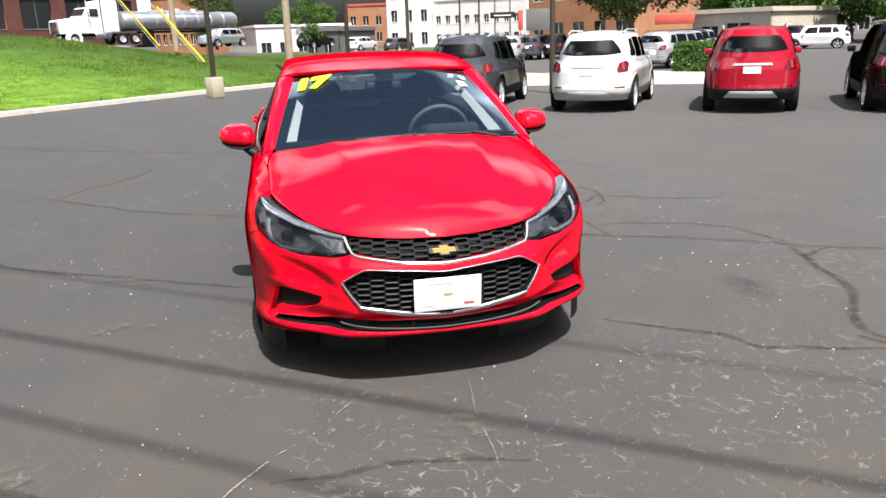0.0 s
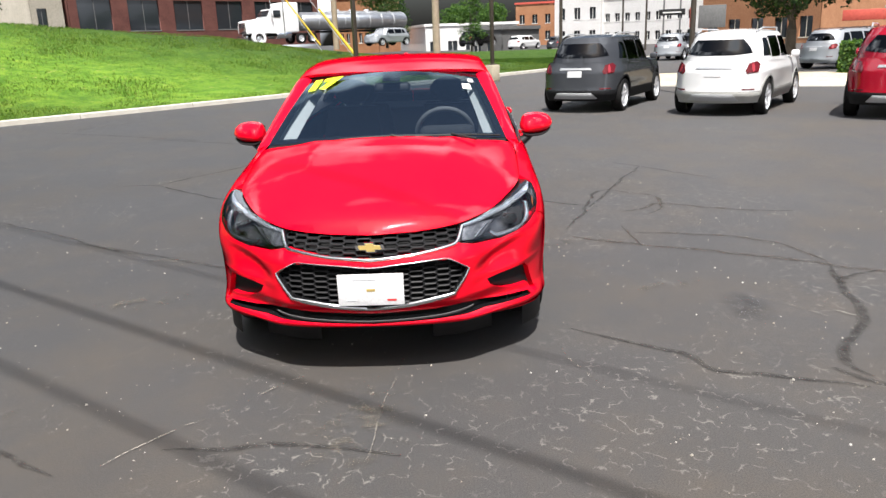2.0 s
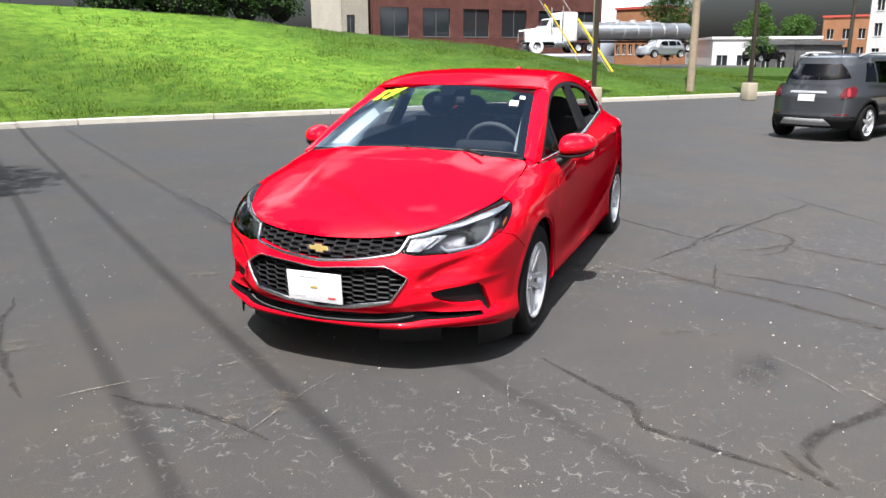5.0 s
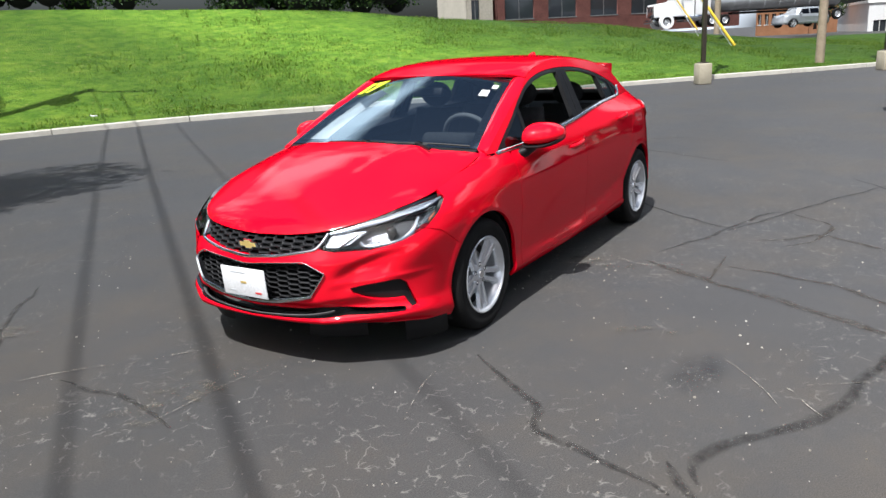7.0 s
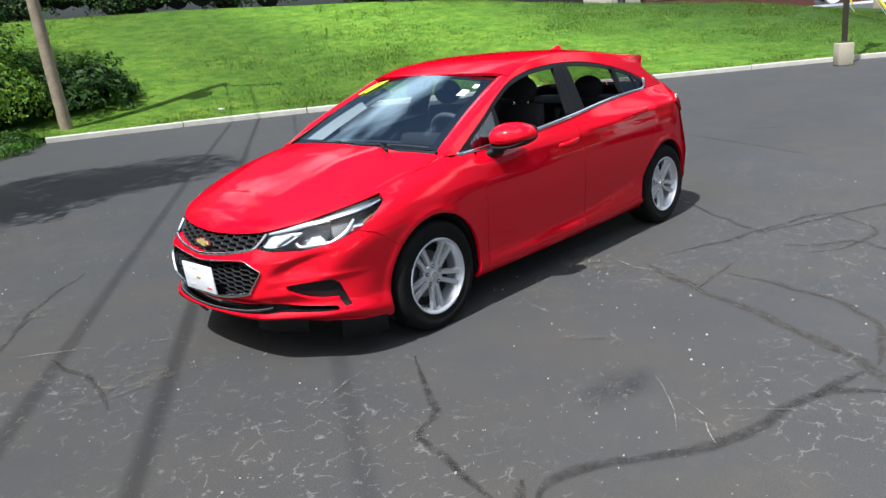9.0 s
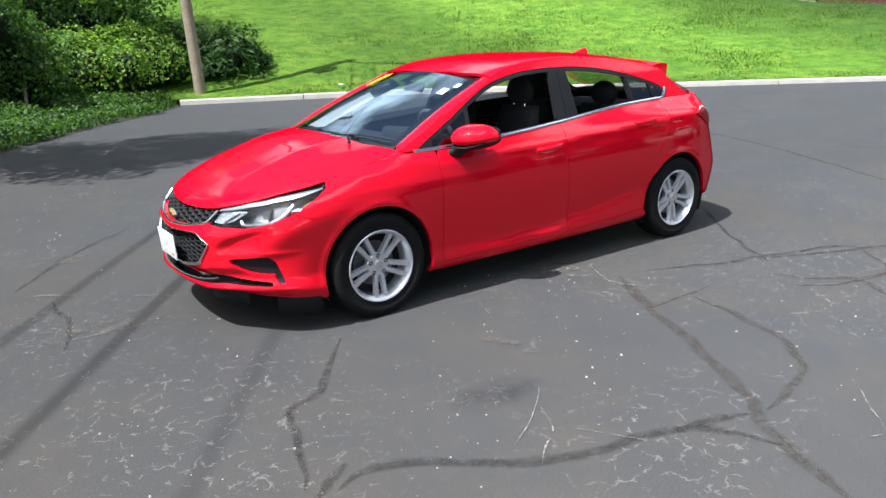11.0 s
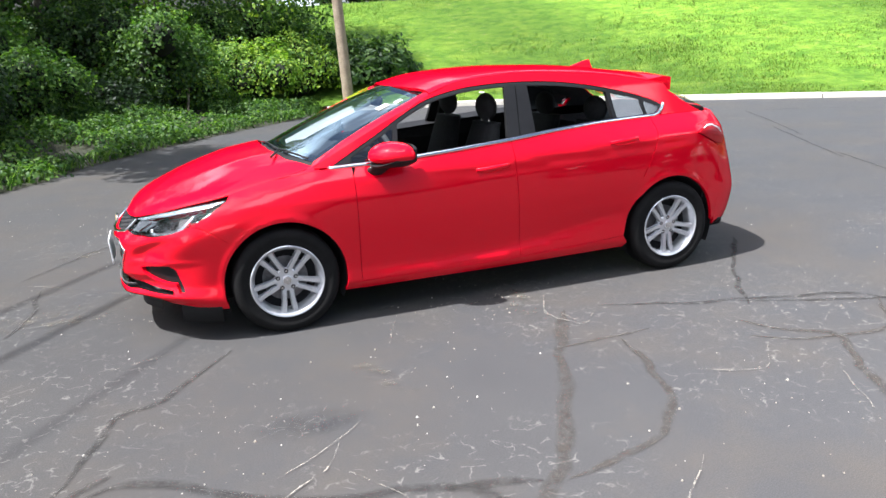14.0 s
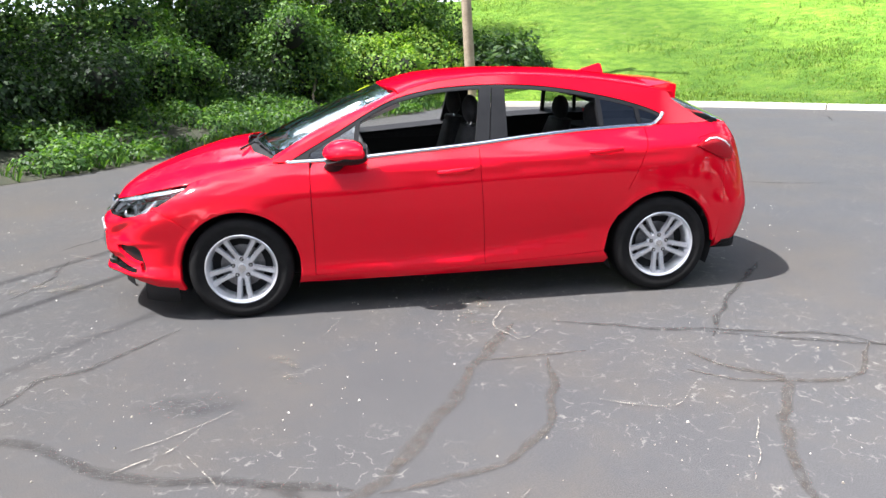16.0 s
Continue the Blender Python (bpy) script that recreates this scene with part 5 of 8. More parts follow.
for s in (-1, 1):
    m = new("door_mirror")
    m.parent = car
    tagged(m, "red door mirror on a black foot")
    bm, rim_bm, low_bm = bmesh.new(), bmesh.new(), bmesh.new()
    rings, back, under = [], [], []
    for k in range(15):
        t = k / 14
        y = 0.825 + 0.215 * t
        q = max(0.0, 1 - abs(2 * t - 1) ** 3.2) ** 0.5 if t < 0.5 else max(0.0, 1 - ((t - 0.5) / 0.5) ** 2.2) ** 0.62
        hw, hh = 0.030 + 0.098 * q, 0.018 + 0.072 * q * (1 - 0.25 * t)
        cx, cz = -0.715 + 0.085 * t, 1.002 + 0.010 * t
        ring = []
        for a in range(24):
            c, d = math.cos(2 * math.pi * a / 24), math.sin(2 * math.pi * a / 24)
            x = cx + (hw * c if c < 0 else (0.045 + 0.045 * q) * abs(c) ** 0.6)
            ring.append((x, s * y, cz + (hh * d if d > 0 else 0.048 * q * d - 0.004)))
        rings.append(ring)
        if 0 < k < 14:
            xb = cx + 0.045 + 0.045 * q
            back.append([(xb - 0.012 + 0.02 * (j in (1, 2)), s * y, cz + z) for j, z in enumerate((-0.052 * q, -0.05 * q, hh * 0.78, hh * 0.86))])
            under.append([(cx + (hw * 0.93 * math.cos(g) if math.cos(g) < 0 else (xb - cx) * math.cos(g)), s * y, cz - 0.046 * q - 0.006 + 0.016 * q * math.sin(g)) for g in (2 * math.pi * j / 14 for j in range(14))])
    blob(bm, rings)
    part("mirror_shell", bm, RED, m, "glossy red mirror shell")
    blob(rim_bm, back)
    part("mirror_rim", rim_bm, BLACK_PLASTIC, m, "black rim round the glass")
    blob(low_bm, under)
    part("mirror_base", low_bm, BLACK_PLASTIC, m)
    bm = bmesh.new()
    rings = []
    for y, cx, cz, hx, hz in ((.78, -.775, .900, .055, .034), (.815, -.768, .908, .055, .036), (.85, -.755, .925, .052, .036), (.885, -.735, .945, .052, .026), (.91, -.72, .955, .05, .012)):
        rings.append([(cx + hx * math.cos(a), s * y, cz + hz * math.sin(a)) for a in (2 * math.pi * j / 16 for j in range(16))])
    blob(bm, rings)
    part("mirror_foot", bm, BLACK_PLASTIC, m)
    bm = bmesh.new()
    box(bm, (0.004, 0.15, 0.085), Matrix.Translation((-0.585, s * 0.93, 1.012)) @ Matrix.Rotation(radians(20 * s), 4, "Z"), 0.012)
    part("mirror_glass", bm, CHROME, m)
    # door handles
    for x0, z0, nm in ((-0.125, 0.862, "front"), (0.845, 0.948, "rear")):
        fn = side_fn(s)
        xs = np.linspace(x0, x0 + 0.225, 15)
        zs = z0 + 0.014 * np.linspace(0, 1, 15)
        p = fn(xs, zs)
        bm = bmesh.new()
        prof = np.sin(np.linspace(0, np.pi, 15)) ** 0.5
        rings = []
        for i in range(15):
            lift, hh = 0.030 * prof[i] + 0.002, 0.0175 * (0.55 + 0.45 * prof[i])
            rings.append([(p[i][0], p[i][1] + s * (lift + 0.008 * math.cos(a)), p[i][2] + hh * math.sin(a)) for a in (2 * math.pi * j / 12 for j in range(12))])
        blob(bm, rings)
        part("door_handle", bm, RED, car, "red pull handle")
        cup = [(x0 + 0.03 + 0.075 + 0.085 * math.cos(a), z0 - 0.002 + 0.028 * math.sin(a)) for a in (2 * math.pi * j / 20 for j in range(20))]
        panel("handle_cup", fn, cup, RED, car, step=0.02, depth=0, lift=0.0015)

# wipers
for pts in (((-0.62, 0.0), (0.37, 0.02)), ((-0.95, 0.0), (-0.25, 0.05))):
    a = np.linspace(pts[0][0], pts[1][0], 16)
    b = 0.006 + 0.014 * np.sin(np.linspace(0, np.pi, 16))
    q = screen(a, b) + np.array((-0.012, 0, 0.012))
    bm = bmesh.new()
    tube(bm, q, 0.006, 6)
    w = part("wiper", bm, BLACK_PLASTIC, car, "black windscreen wiper")
    bm = bmesh.new()
    mid = q[8]
    tube(bm, [mid + (-0.01, 0, 0.006), mid + (-0.05, 0.02, 0.012), (-1.33, float(mid[1]) - 0.12, 1.012)], [0.006, 0.007, 0.009], 6)
    part("wiper_arm", bm, BLACK_PLASTIC, w)

# year numerals on the glass, on the passenger side at the top
def on_glass(name, text, a0, b0, size, mat):
    cu = bpy.data.curves.new(name, "FONT")
    cu.body, cu.size, cu.extrude, cu.offset = text, size, 0.0012, 0.016
    ob = new(name, cu)
    ob.data.materials.append(mat)
    p = screen(np.array([a0]), np.array([b0]))[0]
    ax = screen(np.array([a0 - 0.1]), np.array([b0]))[0] - p
    up = screen(np.array([a0]), np.array([b0 + 0.1]))[0] - p
    X = Vector(ax).normalized()
    Y = (Vector(up) - X * Vector(up).dot(X)).normalized()
    Z = X.cross(Y)
    ob.matrix_world = Matrix((X.to_4d(), Y.to_4d(), Z.to_4d(), Vector((0, 0, 0, 1)))).transposed()
    ob.matrix_world.translation = Vector(p) + Z * 0.008
    ob.parent = wscreen
    return tagged(ob, "large yellow sticker numerals 17 inside the windscreen")


on_glass("year_sticker", "17", 0.955, 0.755, 0.205, YELLOW)
for a, b, w, h in ((-0.885, 0.835, 0.03, 0.03), (-0.815, 0.725, 0.045, 0.045)):
    panel("glass_label", lambda x, y: screen(x, y) + np.array((-0.004, 0, 0.006)), [(a - w, b - h), (a + w, b - h), (a + w, b + h), (a - w, b + h)], WHITE_PLASTIC, wscreen, (), 0.05, 0, label="white paper label on the glass")


# cabin
def seat(x, y, w, back_top, head, rake=14):
    st = new("seat")
    st.parent = car
    tagged(st, "black cloth seat with headrest")
    bm = bmesh.new()
    box(bm, (0.52, w, 0.16), pose(x - 0.2, y, 0.52, 0, -6, 0), 0.05, 3)
    part("cushion", bm, FABRIC, st)
    bm = bmesh.new()
    h = back_top - 0.48
    rings = []
    for k in range(9):
        t = k / 8
        hw = w / 2 * (1 - 0.28 * t**2)
        th = 0.085 * (1 - 0.35 * t)
        cx, cz = x + 0.04 + math.tan(radians(rake)) * h * t, 0.48 + h * t
        rings.append([(cx + th * math.copysign(abs(math.cos(a)) ** 0.7, math.cos(a)), y + hw * math.copysign(abs(math.sin(a)) ** 0.6, math.sin(a)), cz) for a in (2 * math.pi * j / 18 for j in range(18))])
    blob(bm, rings)
    part("backrest", bm, FABRIC, st)
    bx = x + 0.04 + math.tan(radians(rake)) * h
    for e in (-1, 1):
        bm = bmesh.new()
        tube(bm, [(bx - 0.01, y + e * 0.06, back_top - 0.03), (bx, y + e * 0.06, head - 0.08)], 0.006, 6)
        part("headrest_post", bm, CHROME, st)
    bm = bmesh.new()
    bmesh.ops.create_uvsphere(bm, u_segments=18, v_segments=12, radius=1, matrix=Matrix.Translation((bx, y, head - 0.09)) @ Matrix.Diagonal((0.055, 0.135, 0.095, 1)))
    part("headrest", bm, FABRIC, st)
    return st


for y in (-0.36, 0.36):
    seat(-0.02, y, 0.50, 1.10, 1.29)
for y in (-0.38, 0.38):
    seat(0.80, y, 0.60, 1.05, 1.22, 18)
# fascia
bm = bmesh.new()
rings = []
for k in range(13):
    y = -0.70 + 1.4 * k / 12
    q = (y / 0.70) ** 2
    rings.append([(-1.13 + 0.10 * q, y, 0.955), (-0.98, y, 0.985 - 0.01 * q), (-0.78, y, 0.972), (-0.68, y, 0.93), (-0.66, y, 0.80), (-0.74, y, 0.60), (-1.1, y, 0.60)])
blob(bm, rings)
part("dashboard", bm, FABRIC, car, "black dashboard")
bm = bmesh.new()
box(bm, (0.24, 0.34, 0.10), pose(-0.80, -0.36, 0.985, 0, 8, 0), 0.04, 3)
part("instrument_hood", bm, FABRIC, car)
sw = Matrix.Translation((-0.545, -0.34, 0.955)) @ Matrix.Rotation(radians(-24), 4, "Y")
bm = bmesh.new()
tube(bm, [sw @ Vector((0, 0.185 * math.cos(a), 0.185 * math.sin(a))) for a in (2 * math.pi * j / 36 for j in range(36))], 0.017, 10, True)
wheel_ring = part("steering_wheel", bm, TRIM_GREY, car, "grey leather steering wheel")
bm = bmesh.new()
box(bm, (0.05, 0.16, 0.12), sw, 0.03, 3)
for e in (-1, 1):
    box(bm, (0.02, 0.14, 0.03), sw @ Matrix.Translation((0, e * 0.11, 0.01)), 0.008)
part("wheel_hub", bm, FABRIC, wheel_ring)
bm = bmesh.new()
box(bm, (0.03, 0.24, 0.065), pose(-0.50, 0.0, 1.265, 0, 20, 0), 0.02, 3)
part("rear_view_mirror", bm, BLACK_PLASTIC, car)
for s in (-1, 1):
    b = np.linspace(0.01, 0.97, 14)
    e0, e1 = screen(np.full(14, s * 0.955), b), screen(np.full(14, s * 0.86), b)
    e0, e1 = e0 + (0.012, 0, -0.012), e1 + (0.085, 0, -0.085)
    mesh_object("pillar_trim", np.vstack([e0, e1]), [(i, i + 1, 15 + i, 14 + i) for i in range(13)], PILLAR_PALE, car, "pale grey pillar trim")
bm = bmesh.new()
box(bm, (2.6, 1.46, 0.03), pose(0.35, 0, 0.40), 0.0)
part("cabin_floor", bm, GAP, car)
bm = bmesh.new()
box(bm, (0.7, 1.3, 0.04), pose(1.45, 0, 0.98), 0.0)
part("parcel_shelf", bm, FABRIC, car)

# ---- sealed and open cracks in the asphalt, loose stones ----
def broken(m, scale, low, high):
    """Feathered edges; lets the ground show through in worn spots."""
    nt = m.node_tree
    mx, tr = nt.nodes.new("ShaderNodeMixShader"), nt.nodes.new("ShaderNodeBsdfTransparent")
    v = coords(m)
    worn = ramp(m, noise_of(m, v, scale, 5, 0.7), ((low, (0, 0, 0)), (high, (0.68, 0.68, 0.68))))
    at = nt.nodes.new("ShaderNodeAttribute")
    at.attribute_name = "body"
    link(m, mixed(m, 1.0, worn, ramp(m, at.outputs["Fac"], ((0.0, (0, 0, 0)), (0.65, (1, 1, 1)))), "MULTIPLY"), mx.inputs[0])
    link(m, tr.outputs[0], mx.inputs[1])
    link(m, bsdf(m).outputs[0], mx.inputs[2])
    link(m, mx.outputs[0], nt.nodes["Material Output"].inputs["Surface"])
    return m


TAR = broken(varied("tar", (0.027, 0.025, 0.023), (0.044, 0.040, 0.036), 6, 0.8, 0.3, 90, 0.003), 13, 0.30, 0.62)
OLD_TAR = broken(varied("old_tar", (0.056, 0.046, 0.037), (0.078, 0.066, 0.054), 5, 0.85, 0.3, 80, 0.003), 12, 0.30, 0.60)
PALE_CRACK = broken(varied("pale_crack", (0.20, 0.18, 0.15), (0.36, 0.33, 0.28), 9, 0.95, 0.3, 60, 0.003), 16, 0.46, 0.56)
LAYER = [0.004]


def crack(width, mat, *points):
    line = curve_line(points, max(12, int(12 * sum(math.dist(a, b) for a, b in zip(points, points[1:])))))
    t = np.gradient(line, axis=0)
    t /= np.maximum(np.linalg.norm(t, axis=1), 1e-9)[:, None]
    n = np.stack([-t[:, 1], t[:, 0]], 1)
    vs, body = [], []
    for i, (p, q) in enumerate(zip(line, n)):
        a = noise.noise(Vector((p[0] * 3, p[1] * 3, 1)))
        f = noise.noise(Vector((p[0] * 14, p[1] * 14, 5)))
        e = min(1, 0.25 + i / 4, 0.25 + (len(line) - 1 - i) / 4)
        w = width * e * (0.42 + 0.2 * a + 0.14 * f)
        c = p + q * (0.015 + width * 0.3) * noise.noise(Vector((p[0] * 5, p[1] * 5, 9)))
        vs += [(*(c - q * w), LAYER[0]), (*c, LAYER[0]), (*(c + q * w), LAYER[0])]
        body += [0.0, 1.0, 0.0]
    fs = [(3 * i + j, 3 * i + 3 + j, 3 * i + 4 + j, 3 * i + 1 + j) for i in range(len(line) - 1) for j in (0, 1)]
    LAYER[0] += 0.0002
    name, words = ("sealed_crack", "dark tar-sealed crack in the asphalt") if mat is not PALE_CRACK else ("open_crack", "pale dusty open crack in the asphalt")
    ob = mesh_object(name, vs, fs, mat, None)
    ob.data.attributes.new("body", "FLOAT", "POINT").data.foreach_set("value", body)
    return tagged(ob, words, "crack", group="cracks in the asphalt", kind="structure")


crack(0.110, OLD_TAR, (-1.02, -3.50), (-0.86, -3.14), (-0.71, -2.89), (-0.58, -2.77), (-0.27, -2.21), (-0.09, -1.86), (0.02, -1.66), (0.24, -1.28))
crack(0.070, OLD_TAR, (-0.65, -2.91), (-0.48, -2.90), (-0.21, -2.83), (-0.06, -2.74), (0.15, -2.44), (0.26, -2.10), (0.31, -1.83))
crack(0.080, TAR, (-1.10, -2.80), (-0.92, -2.83), (-0.74, -2.88))
crack(0.050, OLD_TAR, (-0.07, -1.79), (0.28, -1.78), (0.54, -1.78))
crack(0.080, OLD_TAR, (1.07, -1.90), (1.19, -2.13), (1.34, -2.25), (1.35, -2.35), (1.18, -2.62), (0.98, -2.98), (0.91, -3.25), (0.88, -3.35))
crack(0.055, OLD_TAR, (0.97, -2.10), (1.11, -2.25), (1.37, -2.33), (1.60, -2.36), (1.83, -2.24), (2.09, -1.95))
crack(0.090, TAR, (-2.42, -2.28), (-2.29, -2.24), (-2.08, -2.32), (-1.91, -2.46), (-1.65, -2.65), (-1.34, -2.72), (-1.08, -2.80), (-0.91, -2.95), (-0.86, -3.13))
crack(0.060, TAR, (-1.72, -1.01), (-1.93, -1.24), (-2.10, -1.52), (-2.29, -1.61), (-2.41, -1.95), (-2.52, -2.22))
crack(0.060, TAR, (2.34, -0.39), (1.66, -1.18), (1.30, -1.72))
crack(0.060, TAR, (0.49, -1.30), (1.01, -1.52), (1.39, -1.63), (1.97, -1.81), (2.11, -1.99))
crack(0.050, TAR, (6.59, 2.53), (5.67, 0.70), (4.67, -0.93))
crack(0.060, TAR, (-3.10, 1.18), (-2.57, 1.97), (-1.99, 2.54))
crack(0.050, TAR, (6.46, 0.69), (6.77, 0.05))
crack(0.050, TAR, (-2.92, 0.81), (-2.92, 0.58), (-2.89, 0.31), (-3.00, -0.16))
crack(0.050, TAR, (1.28, -1.64), (2.28, -2.06), (3.53, -2.65))
crack(0.050, TAR, (1.42, 4.03), (0.88, 3.21), (0.39, 2.59), (0.07, 2.15))
crack(0.040, TAR, (3.84, -2.35), (2.53, -3.21))
crack(0.060, TAR, (-2.32, -2.14), (-2.55, -2.35))
crack(0.060, TAR, (8.07, 5.23), (6.21, 2.03))
crack(0.050, TAR, (3.19, 3.67), (3.16, 3.16), (2.21, 2.09), (1.61, 1.10))
crack(0.050, TAR, (3.16, 3.16), (3.70, 2.88), (4.30, 2.50), (4.90, 2.39))
crack(0.050, TAR, (0.51, 2.81), (0.03, 1.96), (-0.54, 0.97))
crack(0.060, TAR, (9.67, 7.68), (8.55, 5.68), (7.53, 4.02))
crack(0.050, TAR, (9.67, 7.68), (10.76, 7.20), (11.98, 6.35))
crack(0.070, TAR, (9.67, 9.87), (9.55, 9.28), (9.11, 8.49))
crack(0.016, PALE_CRACK, (-3.10, 1.05), (-2.87, 0.91), (-2.73, 0.79), (-2.63, 0.66), (-2.36, 0.47), (-2.17, 0.28))
crack(0.012, PALE_CRACK, (-1.28, -2.14), (-1.47, -2.33), (-1.69, -2.46))
crack(0.012, PALE_CRACK, (-1.73, -2.67), (-1.60, -2.54), (-1.50, -2.48), (-1.37, -2.23))
crack(0.012, PALE_CRACK, (-1.42, -2.53), (-1.33, -2.65), (-1.26, -2.81))
crack(0.012, PALE_CRACK, (-0.08, -3.00), (-0.28, -3.19), (-0.44, -3.33), (-0.49, -3.47))
crack(0.010, PALE_CRACK, (-0.66, -3.20), (-0.56, -3.30), (-0.46, -3.34))
crack(0.012, PALE_CRACK, (1.06, -2.59), (0.88, -2.90), (0.72, -3.16))
crack(0.010, PALE_CRACK, (0.38, -2.33), (0.70, -2.48), (0.96, -2.24))
crack(0.014, PALE_CRACK, (0.21, -1.35), (0.26, -1.54), (0.41, -1.39))
crack(0.012, PALE_CRACK, (-0.75, -0.99), (-0.89, -1.34))
crack(0.010, PALE_CRACK, (-1.99, -0.12), (-2.63, -0.05), (-3.05, -0.03))
crack(0.010, PALE_CRACK, (-1.94, -0.90), (-2.29, -0.99), (-2.59, -1.11))
crack(0.020, PALE_CRACK, (0.30, -0.92), (0.14, -1.31), (0.26, -1.63))
crack(0.020, PALE_CRACK, (-0.36, -0.98), (-0.05, -0.88), (0.22, -0.99))


def stones(n, seed):
    """Loose pale chips on the asphalt, gathered in drifts."""
    rng = random.Random(seed)
    vs, fs = [], []
    while len(fs) < n * 5:
        x, y = rng.uniform(-4.6, 3.6), rng.uniform(-4.6, 5)
        if x - y > 5.2:
            continue
        if noise.noise(Vector((x * 0.7, y * 0.7, 2.0))) + 0.6 * noise.noise(Vector((x * 2.5, y * 2.5, 7))) < rng.uniform(-0.35, 0.55):
            continue
        r = 0.0026 + 0.0048 * rng.random() ** 5
        a = rng.uniform(0, 6.28)
        i = len(vs)
        ring = [(x + r * rng.uniform(0.7, 1.4) * math.cos(a + k * 1.57), y + r * rng.uniform(0.7, 1.4) * math.sin(a + k * 1.57), 0.001) for k in range(4)]
        vs += ring + [(p[0] * 0.6 + x * 0.4, p[1] * 0.6 + y * 0.4, r * 1.1) for p in ring]
        fs += [(i + 4, i + 5, i + 6, i + 7)] + [(i + k, i + (k + 1) % 4, i + 4 + (k + 1) % 4, i + 4 + k) for k in range(4)]
    m = material("stone_chip", (0.5, 0.47, 0.42), 0.9)
    geo = m.node_tree.nodes.new("ShaderNodeNewGeometry")
    link(m, ramp(m, geo.outputs["Random Per Island"], ((0.0, (0.22, 0.19, 0.15)), (0.6, (0.32, 0.29, 0.24)), (1.0, (0.46, 0.44, 0.40)))), bsdf(m).inputs["Base Color"])
    return tagged(mesh_object("stone_chips", vs, fs, m, None, "small pale loose stone chips scattered on asphalt", False), category="gravel", kind="stuff")


stones(1500, 4)


def stain(x, y, rx, ry, turn, mat, label):
    """A flat soft-edged mark on the asphalt."""
    vs, body = [(0, 0, LAYER[0])], [1.0]
    for k in range(28):
        a = k / 28 * 2 * math.pi
        w = 1 + 0.3 * noise.noise(Vector((2 * math.cos(a) + x, 2 * math.sin(a) + y, 4)))
        vs.append((rx * w * math.cos(a), ry * w * math.sin(a), LAYER[0]))
        body.append(0.0)
    ob = mesh_object("ground_stain", vs, [(0, 1 + k, 1 + (k + 1) % 28) for k in range(28)], mat, None)
    ob.matrix_world = pose(x, y, 0, 0, 0, turn)
    ob.data.attributes.new("body", "FLOAT", "POINT").data.foreach_set("value", body)
    LAYER[0] += 0.0002
    tagged(ob, label, "stain", group="stains on the asphalt", kind="structure")


OIL = broken(varied("oil_mark", (0.026, 0.026, 0.028), (0.038, 0.038, 0.040), 6, 0.7, 0.2, 90, 0.002), 5, 0.3, 0.95)
DUST = broken(varied("dry_dust", (0.10, 0.087, 0.068), (0.16, 0.138, 0.105), 7, 0.95, 0.2, 60, 0.002), 9, 0.50, 0.74)
stain(-1.45, -2.07, 0.28, 0.14, 0, OIL, "dark round oil mark on the asphalt")
stain(-0.18, 1.75, 0.3, 0.12, 74, DUST, "dry tan dust patch on worn asphalt")
stain(-1.09, 1.61, 0.35, 0.18, 111, DUST, "dry tan dust patch on worn asphalt")
stain(-2.78, 0.03, 0.5, 0.3, 5, DUST, "dry tan dust patch on worn asphalt")
stain(-2.73, 1.76, 0.3, 0.25, 42, DUST, "dry tan dust patch on worn asphalt")
stain(0.08, -0.98, 0.5, 0.12, 79, DUST, "dry tan dust patch on worn asphalt")
stain(-1.05, -1.72, 0.3, 0.1, 116, DUST, "dry tan dust patch on worn asphalt")


# ---- other vehicles ----
def ring_surface(stations, row_z, row_r):
    """A body that runs round a plan line, as the hatchback's does: place(u, z), and the plan's measure."""
    k = np.array(stations, float)
    c = np.r_[0, np.cumsum(np.hypot(*np.diff(k, axis=0).T))]
    u0, plan = _spline(c, k, 500)
    tan = np.gradient(plan, u0, axis=0)
    tan /= np.linalg.norm(tan, axis=1)[:, None]
    fz, fr = [smooth(c, z) for z in row_z], [smooth(c, r) for r in row_r]

    def place(u, z):
        u, z = np.asarray(u, float), np.asarray(z, float)
        s, a = np.where(u < 0, -1.0, 1.0), np.abs(u)
        zk, rk = np.stack([f(a) for f in fz], -1), np.stack([f(a) for f in fr], -1)
        i = np.clip((z[..., None] > zk).sum(-1) - 1, 0, zk.shape[-1] - 2)[..., None]
        take = lambda q, j: np.take_along_axis(q, j, -1)[..., 0]
        t = np.clip((z - take(zk, i)) / np.maximum(take(zk, i + 1) - take(zk, i), 1e-4), 0, 1)
        r = take(rk, i) * (1 - t) + take(rk, i + 1) * t
        px, py = np.interp(a, u0, plan[:, 0]), np.interp(a, u0, plan[:, 1])
        tx, ty = np.interp(a, u0, tan[:, 0]), np.interp(a, u0, tan[:, 1])
        return np.stack([px + r * ty, s * (py - r * tx), z], -1)

    n = len(u0)
    at_x = lambda x: float(np.interp(x, plan[:, 0], u0))
    at_y = lambda y: float(np.interp(-y, -plan[n // 2:, 1], u0[n // 2:]))
    return place, at_x, at_y, u0[-1]


